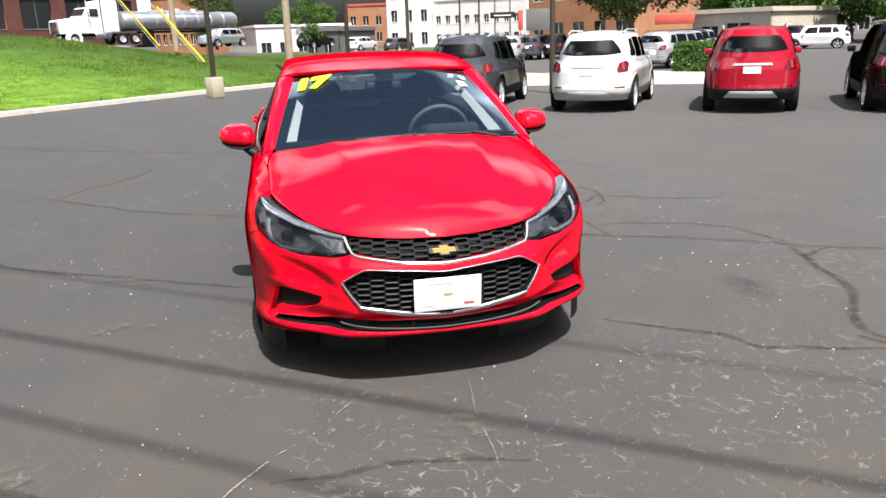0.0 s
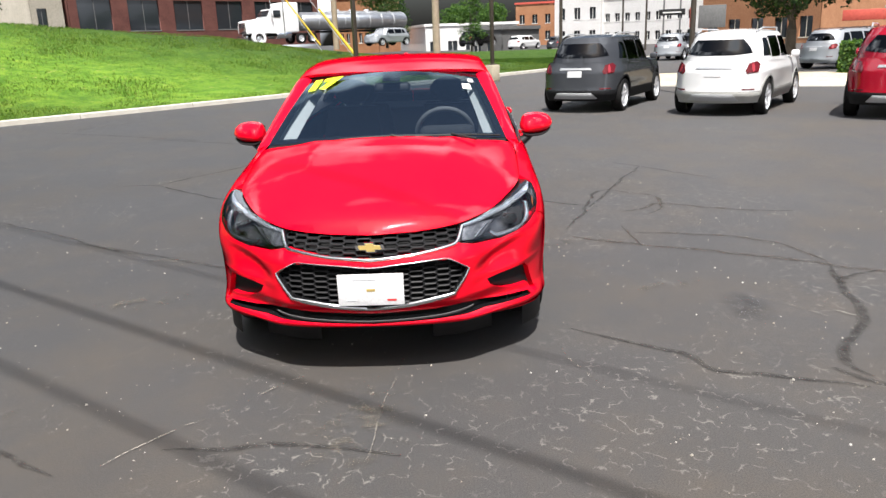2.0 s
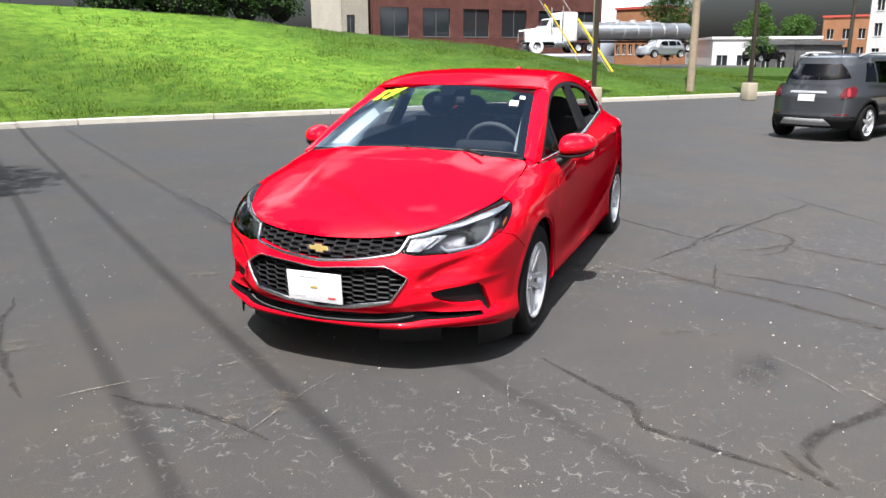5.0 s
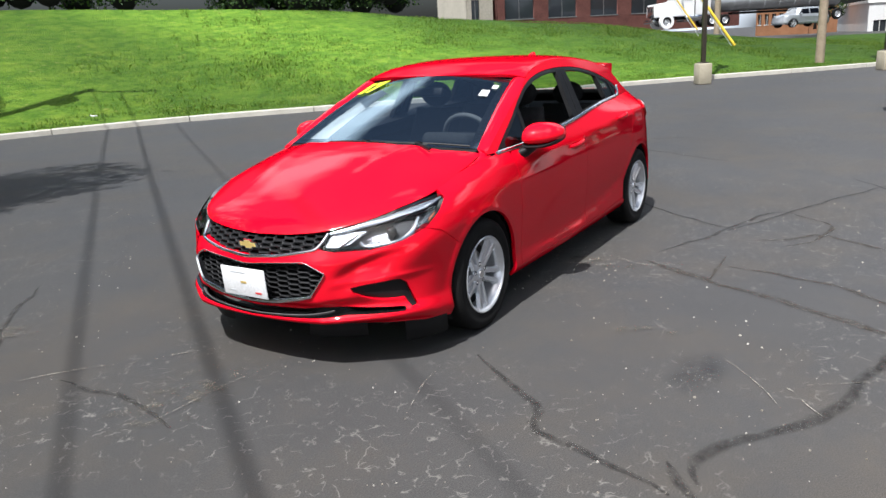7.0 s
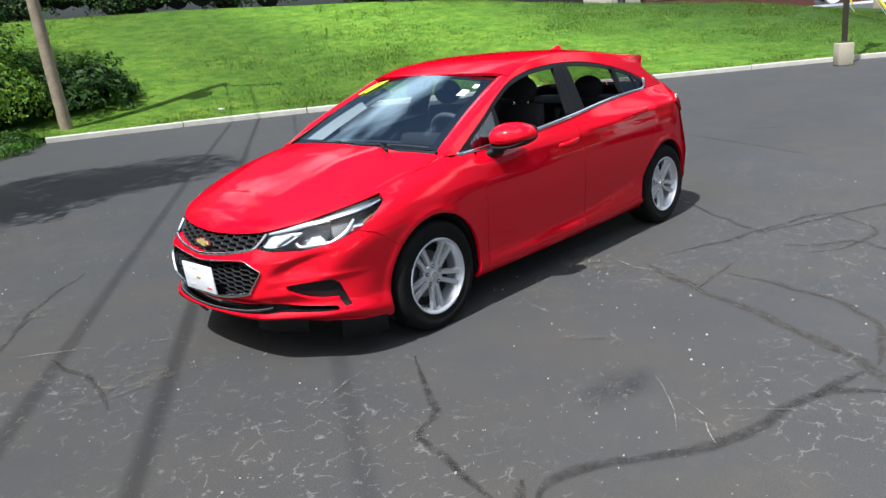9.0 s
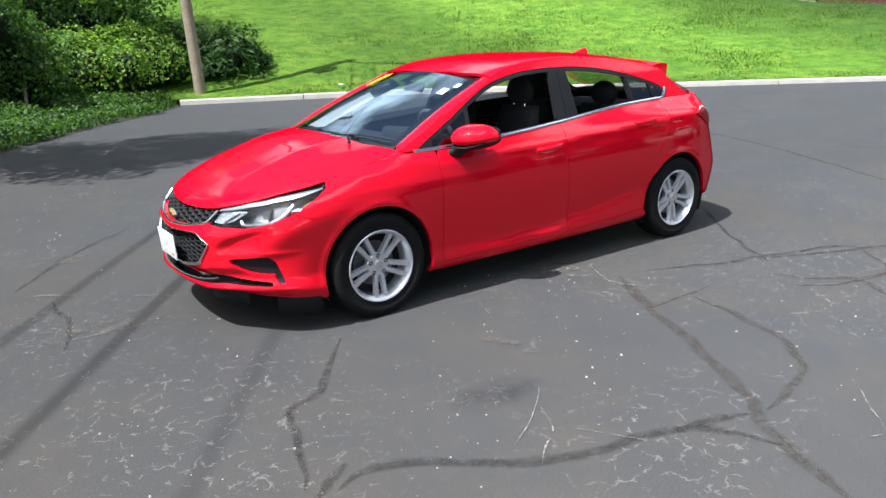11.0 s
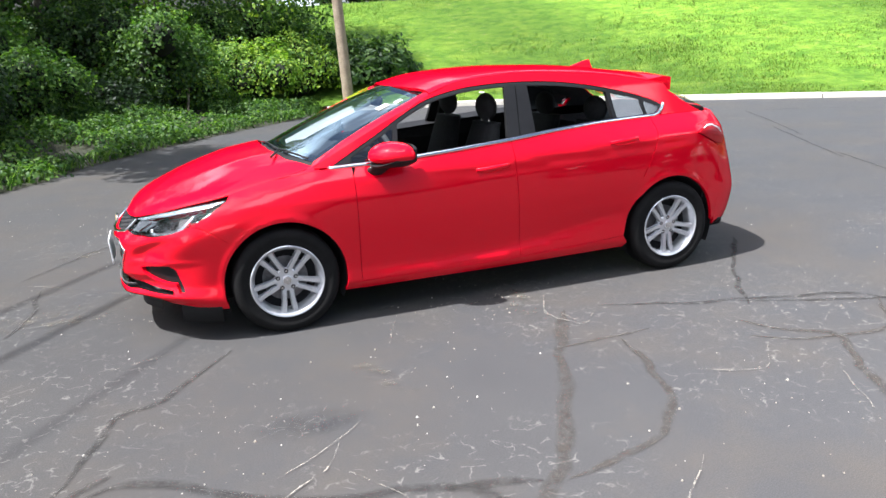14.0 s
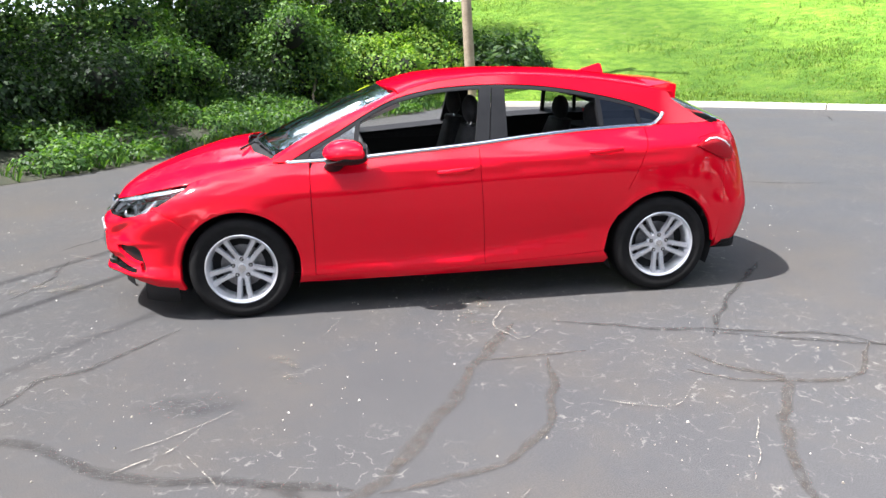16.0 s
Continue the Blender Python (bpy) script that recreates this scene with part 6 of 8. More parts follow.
LOW = ((-2.1, 0), (-2.05, .4), (-1.86, .70), (-1.5, .80), (0, .83), (1.2, .83), (1.60, .79), (1.90, .64), (2.04, .34), (2.08, 0))
LOW_Z = ((.24,) * 10, (.40,) * 10, (.55,) * 10, (.80,) * 10, (.93, .93, .95, .96, .97, 1.0, 1.02, 1.02, 1.02, 1.02))
LOW_R = ((.08, .08, .06, .05, .05, .05, .05, .06, .08, .08), (0, 0, 0, 0, .01, 0, 0, 0, 0, 0), (.01, .01, .01, 0, .015, 0, .0, .02, .03, .03),
         (.03, .04, .04, .01, 0, -.01, -.005, .04, .06, .06), (.22, .22, .16, .06, .05, .06, .08, .12, .13, .13))
CAB = ((-1.15, 0), (-1.1, .45), (-.95, .68), (-.5, .765), (.4, .78), (1.1, .775), (1.45, .72), (1.76, .54), (1.91, .28), (1.95, 0))
CAB_Z = ((.94,) * 10, (1.2,) * 10, (1.38,) * 10, (1.50, 1.50, 1.49, 1.50, 1.51, 1.51, 1.50, 1.50, 1.50, 1.50))
CAB_R = ((0, 0, 0, 0, 0, .01, 0, 0, 0, 0), (.36, .34, .2, .07, .06, .07, .08, .08, .07, .07), (.60, .58, .34, .13, .12, .14, .16, .17, .17, .17),
         (.78, .75, .46, .21, .19, .22, .26, .29, .29, .29))
SUV_LOW, low_x, low_y, LOW_U = ring_surface(LOW, LOW_Z, LOW_R)
SUV_CAB, cab_x, cab_y, CAB_U = ring_surface(CAB, CAB_Z, CAB_R)
SUV_LAMP = material("dark_red_lens", (0.12, 0.003, 0.006), 0.12, 0, 1.0)
SUV_GLINT = material("lens_glint", (0.34, 0.03, 0.04), 0.15, 0, 1.0)
SILVER = material("silver_trim", (0.55, 0.56, 0.57), 0.35, 0.4)
PLATE = varied("number_plate", (0.70, 0.70, 0.70), (0.8, 0.8, 0.8), 10, 0.5, 0.05)


def small_wheel(root, x, s, r=0.335):
    w = new("wheel")
    w.parent = root
    w.location = (x, s * 0.73, r)
    bm = bmesh.new()
    lathe(bm, [(.24, -.10), (r - .03, -.105), (r - .008, -.09), (r, -.05), (r, .05), (r - .008, .09), (r - .03, .105), (.24, .10)], 36)
    part("tyre", bm, RUBBER, w)
    bm = bmesh.new()
    lathe(bm, [(.25, .09 * s), (.24, .1 * s), (.22, .07 * s), (.2, .0)], 36)
    part("rim", bm, ALLOY, w)
    bm = bmesh.new()
    lathe(bm, [(.001, .02 * s), (.22, .02 * s)], 24)
    part("wheel_well", bm, GAP, w)
    bm = bmesh.new()
    for k in range(5):
        a = radians(90 + 72 * k)
        box(bm, (.24, .03, .055), Matrix.Translation((.12 * math.cos(a), .07 * s, .12 * math.sin(a))) @ Matrix.Rotation(-a, 4, "Y"), 0.008, 1)
    part("wheel_spider", bm, ALLOY, w)


def suv(x, y, heading, colour, label, clad=True, detail=1.0, scale=1.0, z=0.0, low=1.0, lower=None):
    """A compact crossover; x, y is the middle of its rear axle, heading in degrees from +x."""
    root = thing("suv", (0, 0, 0), 0, label=label, category="car", group="parked cars")
    st = 0.07 / detail
    mid = Vector((1.27, 0, 0))
    cen = (0, 0, 0.7)
    um = LOW_U
    arch = lambda cx, u: [(low_x(p[0]), p[1]) for p in arc(cx, .33, .385, 178, 2, 14)]
    zt = lambda u: float(np.interp(abs(u), np.linspace(0, um, 50), [np.interp(q, np.r_[0, np.cumsum(np.hypot(*np.diff(np.array(LOW), axis=0).T))], LOW_Z[4]) for q in np.linspace(0, um, 50)]))
    CLAD = lower or BLACK_PLASTIC
    split = 0.46 if clad else 0.26
    for s in (-1, 1):
        fa = [p for p in arch(-1.28, 0)]
        raq = [p for p in arch(1.27, 0)]
        half = [(0, split)] + [(u, split) for u in np.linspace(.1, fa[0][0] - .02, 6)] + [p for p in fa if p[1] > split] + [(u, split) for u in np.linspace(fa[-1][0] + .02, raq[0][0] - .02, 10)]
        half += [p for p in raq if p[1] > split] + [(u, split) for u in np.linspace(raq[-1][0] + .02, um, 8)] + [(u, zt(u)) for u in np.linspace(um, 0, 30)]
        panel("body_side", SUV_LOW, np.array(half) * (s, 1), colour, root, step=st, depth=0.02, centre=cen)
        if clad:
            cl = [(0, .25), (fa[0][0] - .03, .25)] + [(p[0], p[1]) for p in fa if p[1] < .47][:2] + [(fa[0][0], .455), (0, .455)]
            lowp = [(u, .25) for u in np.linspace(raq[-1][0] - .0, um, 8)] + [(u, .452) for u in np.linspace(um, raq[-1][0] + .0, 8)]
            panel("cladding", SUV_LOW, np.array(lowp) * (s, 1), CLAD, root, step=st, depth=0.02, centre=cen)
            sl = [(u, .25) for u in np.linspace(fa[-1][0], raq[0][0], 8)] + [(u, .452) for u in np.linspace(raq[0][0], fa[-1][0], 8)]
            panel("cladding", SUV_LOW, np.array(sl) * (s, 1), CLAD, root, step=st, depth=0.02, centre=cen)
            fl = [(u, .25) for u in np.linspace(0, fa[0][0], 8)] + [(u, .452) for u in np.linspace(fa[0][0], 0, 8)]
            panel("cladding", SUV_LOW, np.array(fl) * (s, 1), CLAD, root, step=st, depth=0.02, centre=cen)
            for pts in (fa, raq):
                ar = np.array(pts)
                out = ar + (ar - ar.mean(0) * (1, 0) - (0, .33)) * 0.10
                panel("arch_moulding", SUV_LOW, np.vstack([ar, out[::-1]]) * (s, 1), CLAD, root, step=st, depth=0.02, lift=0.008, centre=cen)
        # upper shell and glass
        u_h = np.linspace(0, CAB_U, 40)
        shell = [(u, .95) for u in u_h] + [(u, 1.495) for u in u_h[::-1]]
        panel("cabin_shell", SUV_CAB, np.array(shell) * (s, 1), colour, root, step=st, depth=0.0, centre=cen)
        for a, b, zl, zh, sk in ((-.78, .06, 1.02, 1.41, .33), (.14, .86, 1.03, 1.42, 0.02), (.93, 1.34, 1.06, 1.39, -.16)):
            gl = [(cab_x(a), zl), (cab_x(b), zl + .01), (cab_x(b + min(0, sk)), zh), (cab_x(a + max(0, sk)), zh)]
            panel("side_window", SUV_CAB, np.array(gl) * (s, 1), PRIVACY_GLASS, root, step=st, depth=0.004, lift=0.005, centre=cen)
        small_wheel(root, -1.28, s)
        small_wheel(root, 1.27, s)
        bm = bmesh.new()
        box(bm, (0.12, 0.16, 0.13), pose(-0.72, s * 0.875, 1.05), 0.04, 2)
        part("door_mirror", bm, colour, root)
        tl = [(low_y(.74), .80), (low_y(.60), .775), (low_y(.57), .83), (low_y(.64), .95), (low_y(.755), .99), (low_y(.775), .93)]
        lamp = panel("tail_lamp", SUV_LOW, np.array(tl) * (s, 1), SUV_LAMP, root, step=st * 0.6, depth=0.02, lift=0.012, label="red tail lamp", centre=cen)
        # lighter red sliver painted as a glint inside the lens
        panel("lamp_glint", SUV_LOW, (np.array(tl) - np.mean(tl, 0)) * (0.22, 0.75) * (s, 1) + np.mean(tl, 0) * (s, 1), SUV_GLINT, lamp, step=st, depth=0.004, lift=0.016, centre=cen)
        rf = [(low_y(.70), .485), (low_y(.52), .485), (low_y(.52), .51), (low_y(.70), .51)]
        panel("reflector", SUV_LOW, np.array(rf) * (s, 1), SUV_LAMP, root, step=st, depth=0.006, lift=0.008, centre=cen)
    full = lambda pts: np.array([(u if y >= 0 else 2 * LOW_U - u, z) for u, y, z in pts])
    wrap_low = lambda u, z: SUV_LOW(np.where(u > LOW_U, -(2 * LOW_U - u), u), z)
    wrap_cab = lambda u, z: SUV_CAB(np.where(u > CAB_U, -(2 * CAB_U - u), u), z)
    lo = lambda y: low_y(y) if y >= 0 else 2 * LOW_U - low_y(-y)
    ca = lambda y: cab_y(y) if y >= 0 else 2 * CAB_U - cab_y(-y)
    rw = [(ca(.63), 1.13), (ca(.3), 1.10), (ca(-.3), 1.10), (ca(-.63), 1.13), (ca(-.60), 1.27), (ca(-.53), 1.38), (ca(.53), 1.38), (ca(.60), 1.27)]
    panel("rear_window", wrap_cab, rw, PRIVACY_GLASS, root, step=st, depth=0.006, lift=0.006, label="dark rear window", centre=cen)
    panel("chrome_bar", wrap_low, [(lo(.36), .865), (lo(-.36), .865), (lo(-.34), .905), (lo(.34), .905)], SILVER, root, step=st, depth=0.012, lift=0.014, centre=cen)
    pl = panel("number_plate", wrap_low, [(lo(.155), .725), (lo(-.155), .725), (lo(-.155), .845), (lo(.155), .845)], PLATE, root, step=st, depth=0.006, lift=0.010, centre=cen)
    if clad:
        panel("skid_plate", wrap_low, [(lo(.48), .30), (lo(-.48), .30), (lo(-.36), .415), (lo(.36), .415)], SILVER, root, step=st, depth=0.01, lift=0.012, label="silver skid plate", centre=cen)
    bm = bmesh.new()
    box(bm, (0.02, 0.3, 0.012), pose(1.79, 0, 1.09, 0, 25, 0), 0.004)
    part("rear_wiper", bm, BLACK_PLASTIC, root)
    # roof
    un = np.linspace(-CAB_U, CAB_U, 90)
    top = SUV_CAB(un, np.full(90, 1.495))
    mp = np.array([(top[:, 0].min() + top[:, 0].max()) / 2, 0, 0])
    rows = []
    for t in np.linspace(0, 1, 7):
        q = top * (1 - t) + mp * t
        q[:, 2] = 1.492 + 0.075 * math.sin(t * math.pi / 2) ** 0.7
        rows.append(q)
    vs = np.vstack(rows)
    mesh_object("roof", vs, [(i * 90 + j, i * 90 + j + 1, (i + 1) * 90 + j + 1, (i + 1) * 90 + j) for i in range(6) for j in range(89)], colour, root)
    for s in (-1, 1):
        bm = bmesh.new()
        tube(bm, [(-.3, s * .56, 1.50), (-.2, s * .58, 1.565), (.9, s * .57, 1.575), (1.3, s * .54, 1.51)], 0.016, 6)
        part("roof_rail", bm, BLACK_PLASTIC if not clad else SILVER, root)
    # bonnet
    ub = np.linspace(-low_x(-.95), low_x(-.95), 60)
    rimp = SUV_LOW(ub, np.array([zt(u) for u in ub]) - .002)
    rows = []
    for t in np.linspace(0, 1, 6):
        q = rimp * (1 - t) + np.array((-1.05, 0, 0)) * t
        q[:, 2] = rimp[:, 2] * (1 - t) + 1.06 * t + 0.03 * math.sin(math.pi * t)
        rows.append(q)
    mesh_object("bonnet", np.vstack(rows), [(i * 60 + j, i * 60 + j + 1, (i + 1) * 60 + j + 1, (i + 1) * 60 + j) for i in range(5) for j in range(59)], colour, root)
    bm = bmesh.new()
    box(bm, (3.5, 1.2, 0.3), pose(0, 0, 0.42), 0.05)
    part("underbody", bm, GAP, root)
    bm = bmesh.new()
    box(bm, (2.3, 1.2, 0.3), pose(0.5, 0, 0.95), 0.05)
    part("interior", bm, FABRIC, root)
    back = Matrix.Rotation(radians(heading + 180), 4, "Z")
    root.matrix_world = Matrix.Translation(Vector((x, y, z))) @ back @ Matrix.Diagonal((scale, scale, scale * low, 1)) @ Matrix.Translation((-1.27, 0, 0))
    return root


GREY_PAINT = paint("graphite_paint", (0.055, 0.059, 0.066), 0.25)
WHITE_PAINT = paint("white_paint", (0.80, 0.80, 0.79))
CRIMSON = paint("crimson_paint", (0.36, 0.006, 0.022), 0.1)
BLACK_PAINT = paint("black_paint", (0.008, 0.008, 0.009))
SILVER_PAINT = paint("silver_paint", (0.42, 0.44, 0.46), 0.5)
SILVER_LOWER = varied("satin_silver", (0.42, 0.42, 0.39), (0.52, 0.52, 0.49), 6, 0.5, 0.05, 100, 0.001)
suv(10.78, -3.22, -29, GREY_PAINT, "graphite grey compact crossover parked on asphalt")
suv(9.26, -5.58, -34, WHITE_PAINT, "white compact crossover with silver lower bumper", lower=SILVER_LOWER)
suv(7.69, -8.08, -33, CRIMSON, "crimson compact crossover with black cladding")
suv(6.26, -10.44, -33, BLACK_PAINT, "black compact crossover parked on asphalt")

# ---- plants ----
def leaf_material(name, dark, mid, light):
    m = material(name, mid, 0.55, spec=0.3)
    nt = m.node_tree
    geo = nt.nodes.new("ShaderNodeNewGeometry")
    c = ramp(m, geo.outputs["Random Per Island"], ((0.0, dark), (0.5, mid), (1.0, light)))
    link(m, c, bsdf(m).inputs["Base Color"])
    tl, mx = nt.nodes.new("ShaderNodeBsdfTranslucent"), nt.nodes.new("ShaderNodeMixShader")
    link(m, mixed(m, 1.0, c, (1.3, 1.5, 0.5), "MULTIPLY"), tl.inputs["Color"])
    mx.inputs[0].default_value = 0.42
    link(m, bsdf(m).outputs[0], mx.inputs[1])
    link(m, tl.outputs[0], mx.inputs[2])
    link(m, mx.outputs[0], nt.nodes["Material Output"].inputs["Surface"])
    return m


# lighter and darker leaf copies also paint in how lit each plant stands
LEAF_DARK = leaf_material("dark_leaf", (0.012, 0.034, 0.009), (0.030, 0.072, 0.016), (0.075, 0.135, 0.028))
LEAF_IVY = leaf_material("ivy_leaf", (0.020, 0.055, 0.012), (0.050, 0.115, 0.022), (0.13, 0.22, 0.042))
LEAF_LIGHT = leaf_material("vine_leaf", (0.05, 0.12, 0.015), (0.13, 0.24, 0.03), (0.30, 0.40, 0.06))
# darkened leaf copy: shade on the left bank is put into its colour
LEAF_SHADE = leaf_material("darkened_leaf", (0.006, 0.018, 0.005), (0.014, 0.036, 0.009), (0.036, 0.072, 0.018))
BARK = varied("bark", (0.05, 0.04, 0.03), (0.12, 0.10, 0.08), 4, 0.9, 0.8, 30, 0.02)
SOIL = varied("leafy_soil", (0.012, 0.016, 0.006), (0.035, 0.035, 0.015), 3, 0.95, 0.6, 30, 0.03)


def quads_object(name, verts, mat, parent=None):
    """Many separate four-cornered leaves as one mesh; verts is n x 4 x 3."""
    n = len(verts)
    me = bpy.data.meshes.new(name)
    me.vertices.add(4 * n)
    me.vertices.foreach_set("co", verts.reshape(-1).astype(np.float32))
    me.loops.add(4 * n)
    me.loops.foreach_set("vertex_index", np.arange(4 * n, dtype=np.int32))
    me.polygons.add(n)
    me.polygons.foreach_set("loop_start", np.arange(0, 4 * n, 4, dtype=np.int32))
    me.polygons.foreach_set("loop_total", np.full(n, 4, dtype=np.int32))
    me.materials.append(mat)
    me.update(calc_edges=True)
    me.validate()
    ob = new(name, me)
    ob.parent = parent
    return ob


def leaves_at(p, normal, size, rng, long=1.3):
    """Leaf corners at places p facing roughly along normal."""
    n = len(p)
    nn = normal + rng.normal(0, 0.55, (n, 3))
    nn /= np.linalg.norm(nn, axis=1)[:, None]
    a = rng.normal(0, 1, (n, 3))
    a -= (a * nn).sum(1)[:, None] * nn
    a /= np.linalg.norm(a, axis=1)[:, None]
    b = np.cross(nn, a)
    s = size * rng.uniform(0.6, 1.3, n)[:, None]
    tip, side = a * s * long / 2, b * s * 0.42
    droop = nn * s * 0.12
    return np.stack([p - tip, p + side - droop * 0 + nn * s * 0.06, p + tip - droop, p - side + nn * s * 0.06], 1)


def clump_leaves(clumps, per_m2, size, rng, low_cut=-0.35, long=1.3):
    """Leaves in the outer shell of a set of lumpy clumps (x, y, z, rx, ry, rz)."""
    out = []
    per_m2, size = per_m2 * 2.2, size * 0.74
    for cx, cy, cz, rx, ry, rz in clumps:
        area = 4 * math.pi * ((rx * ry) ** 1.6 / 3 + (rx * rz) ** 1.6 / 3 + (ry * rz) ** 1.6 / 3) ** (1 / 1.6)
        n = int(area * per_m2)
        d = rng.normal(0, 1, (n, 3))
        d /= np.linalg.norm(d, axis=1)[:, None]
        d = d[d[:, 2] > low_cut]
        lump = np.array([1 + 0.42 * noise.noise(Vector(q * 2.2 + (cx, cy, cz))) + 0.26 * noise.noise(Vector(q * 5.5 + (cy, cz, cx))) for q in d])
        depth = 1 - 0.42 * rng.random(len(d)) ** 2
        p = np.array((cx, cy, cz)) + d * (rx, ry, rz) * (lump * depth)[:, None]
        up = d / (rx, ry, rz)
        up /= np.linalg.norm(up, axis=1)[:, None]
        keep = p[:, 2] > 0.02
        out.append(leaves_at(p[keep], up[keep] + np.array((0, 0, 0.35)), size, rng, long))
    return np.concatenate(out)


def core(bm, clumps, f=0.52):
    for cx, cy, cz, rx, ry, rz in clumps:
        bmesh.ops.create_icosphere(bm, subdivisions=2, radius=1, matrix=Matrix.Translation((cx, cy, cz)) @ Matrix.Diagonal((rx * f, ry * f, rz * f, 1)))


# near-black core that paints in the shade deep inside the leaves
DARKNESS = material("deep_shade_core", (0.008, 0.012, 0.005), 1.0)


def bush(name, clumps, mat, per_m2, size, seed, label, long=1.3):
    rng = np.random.default_rng(seed)
    x, y = clumps[0][0], clumps[0][1]
    t = thing(name, (0, 0, 0), 0, label=label, category="bush", group="roadside bushes")
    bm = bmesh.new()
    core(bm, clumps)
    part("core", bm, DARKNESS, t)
    quads_object("foliage", clump_leaves(clumps, per_m2, size, rng, long=long), mat, t)
    return t


def tree(x, y, z, height, spread, mat, seed, label, trunk_r=0.16, crown_low=0.35, leaf=0.16, per_m2=26, n=16, lean=(0, 0)):
    """A tapered trunk with limbs, and a crown of many leaf clumps with gaps."""
    rng = np.random.default_rng(seed)
    t = thing("tree", (0, 0, 0), 0, label=label, category="tree", group="trees")
    top = np.array((x + lean[0], y + lean[1], z + height * 0.8))
    bm = bmesh.new()
    base = np.array((x, y, z - 0.2))
    pts = [tuple(base + (top - base) * k / 7 + rng.normal(0, 0.05, 3) * (k > 0)) for k in range(8)]
    tube(bm, pts, [trunk_r * (1 - 0.8 * k / 7) for k in range(8)], 9)
    clumps = []
    for k in range(n):
        a = 2.4 * k + rng.uniform(-0.4, 0.4)
        h = crown_low + (1 - crown_low) * ((k + 0.5) / n)
        r = spread * (0.35 + 0.65 * math.sin(math.pi * (0.15 + 0.8 * (k + 0.5) / n))) * rng.uniform(0.55, 1.0)
        c = np.array((x + lean[0] * h + r * math.cos(a) * 0.75, y + lean[1] * h + r * math.sin(a) * 0.75, z + height * h))
        s = spread * rng.uniform(0.34, 0.5)
        clumps.append((*c, s, s, s * 0.72))
        root = base + (top - base) * min(0.95, h * 0.85)
        mid = (root + c) / 2 + (0, 0, 0.15)
        tube(bm, [tuple(root), tuple(mid), tuple(c)], [trunk_r * 0.4 * (1.1 - h), trunk_r * 0.25, trunk_r * 0.08], 6)
    part("trunk", bm, BARK, t)
    crown = quads_object("crown", clump_leaves(clumps, per_m2, leaf, rng, -1.0), mat, t)
    return t


# leafy bank where the kerb ends
EDGE = np.array(((-12, -2), (-8, 1.8), (-5.1, 4.9), (-3.95, 6.1), (-3.1, 7.9), (-2.3, 9.3), (-0.7, 11.5), (1.2, 13.7), (2.35, 15.35)), float)
ELINE = curve_line(EDGE, 90)
_et = np.gradient(ELINE, axis=0)
_et /= np.linalg.norm(_et, axis=1)[:, None]
ENORM = np.stack([-_et[:, 1], _et[:, 0]], 1)
ED = (-0.05, 0.4, 1.0, 2.0, 3.5, 5.5, 9, 16, 40)
EZ = (0.006, 0.06, 0.14, 0.28, 0.5, 0.9, 1.5, 2.2, 3.2)
vs = [(*(ELINE[i] + ENORM[i] * d + _et[i] * 0.12 * noise.noise(Vector((i * 0.7, d, 0))) * (d > 0)), z) for i in range(len(ELINE)) for d, z in zip(ED, EZ)]
k = len(ED)
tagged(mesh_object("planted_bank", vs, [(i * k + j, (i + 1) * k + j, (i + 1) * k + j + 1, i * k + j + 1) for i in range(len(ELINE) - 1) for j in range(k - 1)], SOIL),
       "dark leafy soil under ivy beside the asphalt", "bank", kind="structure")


def along(i, d, z=0.0):
    i = int(i * (len(ELINE) - 1))
    q = ELINE[i] + ENORM[i] * d
    return q[0], q[1], z


rng0 = np.random.default_rng(11)
ivy = []
for k in range(150):
    t, d = rng0.uniform(0.15, 1.0), rng0.uniform(0.15, 3.2)
    x, y, _ = along(t, d)
    r = rng0.uniform(0.28, 0.6)
    ivy.append((x, y, 0.02 + 0.14 * d, r, r, 0.16 + 0.16 * rng0.random() + 0.05 * d))
cover = tagged(quads_object("ivy_cover", clump_leaves(ivy, 150, 0.085, rng0, 0.0), LEAF_IVY), "green ivy spreading over the bank onto the asphalt", "ivy", kind="stuff")
# weeds and long grass at the edge
bl = []
for k in range(2600):
    t, d = rng0.uniform(0.15, 1.0), abs(rng0.normal(0, 0.45)) - 0.05
    x, y, _ = along(t, d)
    h, a = rng0.uniform(0.06, 0.26), rng0.uniform(0, 6.28)
    dx, dy = math.cos(a), math.sin(a)
    w = 0.009
    bl.append([(x - dy * w, y + dx * w, 0), (x + dy * w, y - dx * w, 0), (x + dx * h * .3 + dy * w * .6, y + dy * h * .3 - dx * w * .6, h * .7), (x + dx * h * .6, y + dy * h * .6, h)])
tagged(quads_object("edge_weeds", np.array(bl), LEAF_IVY), "green weeds along the edge of the asphalt", "weeds", kind="stuff")

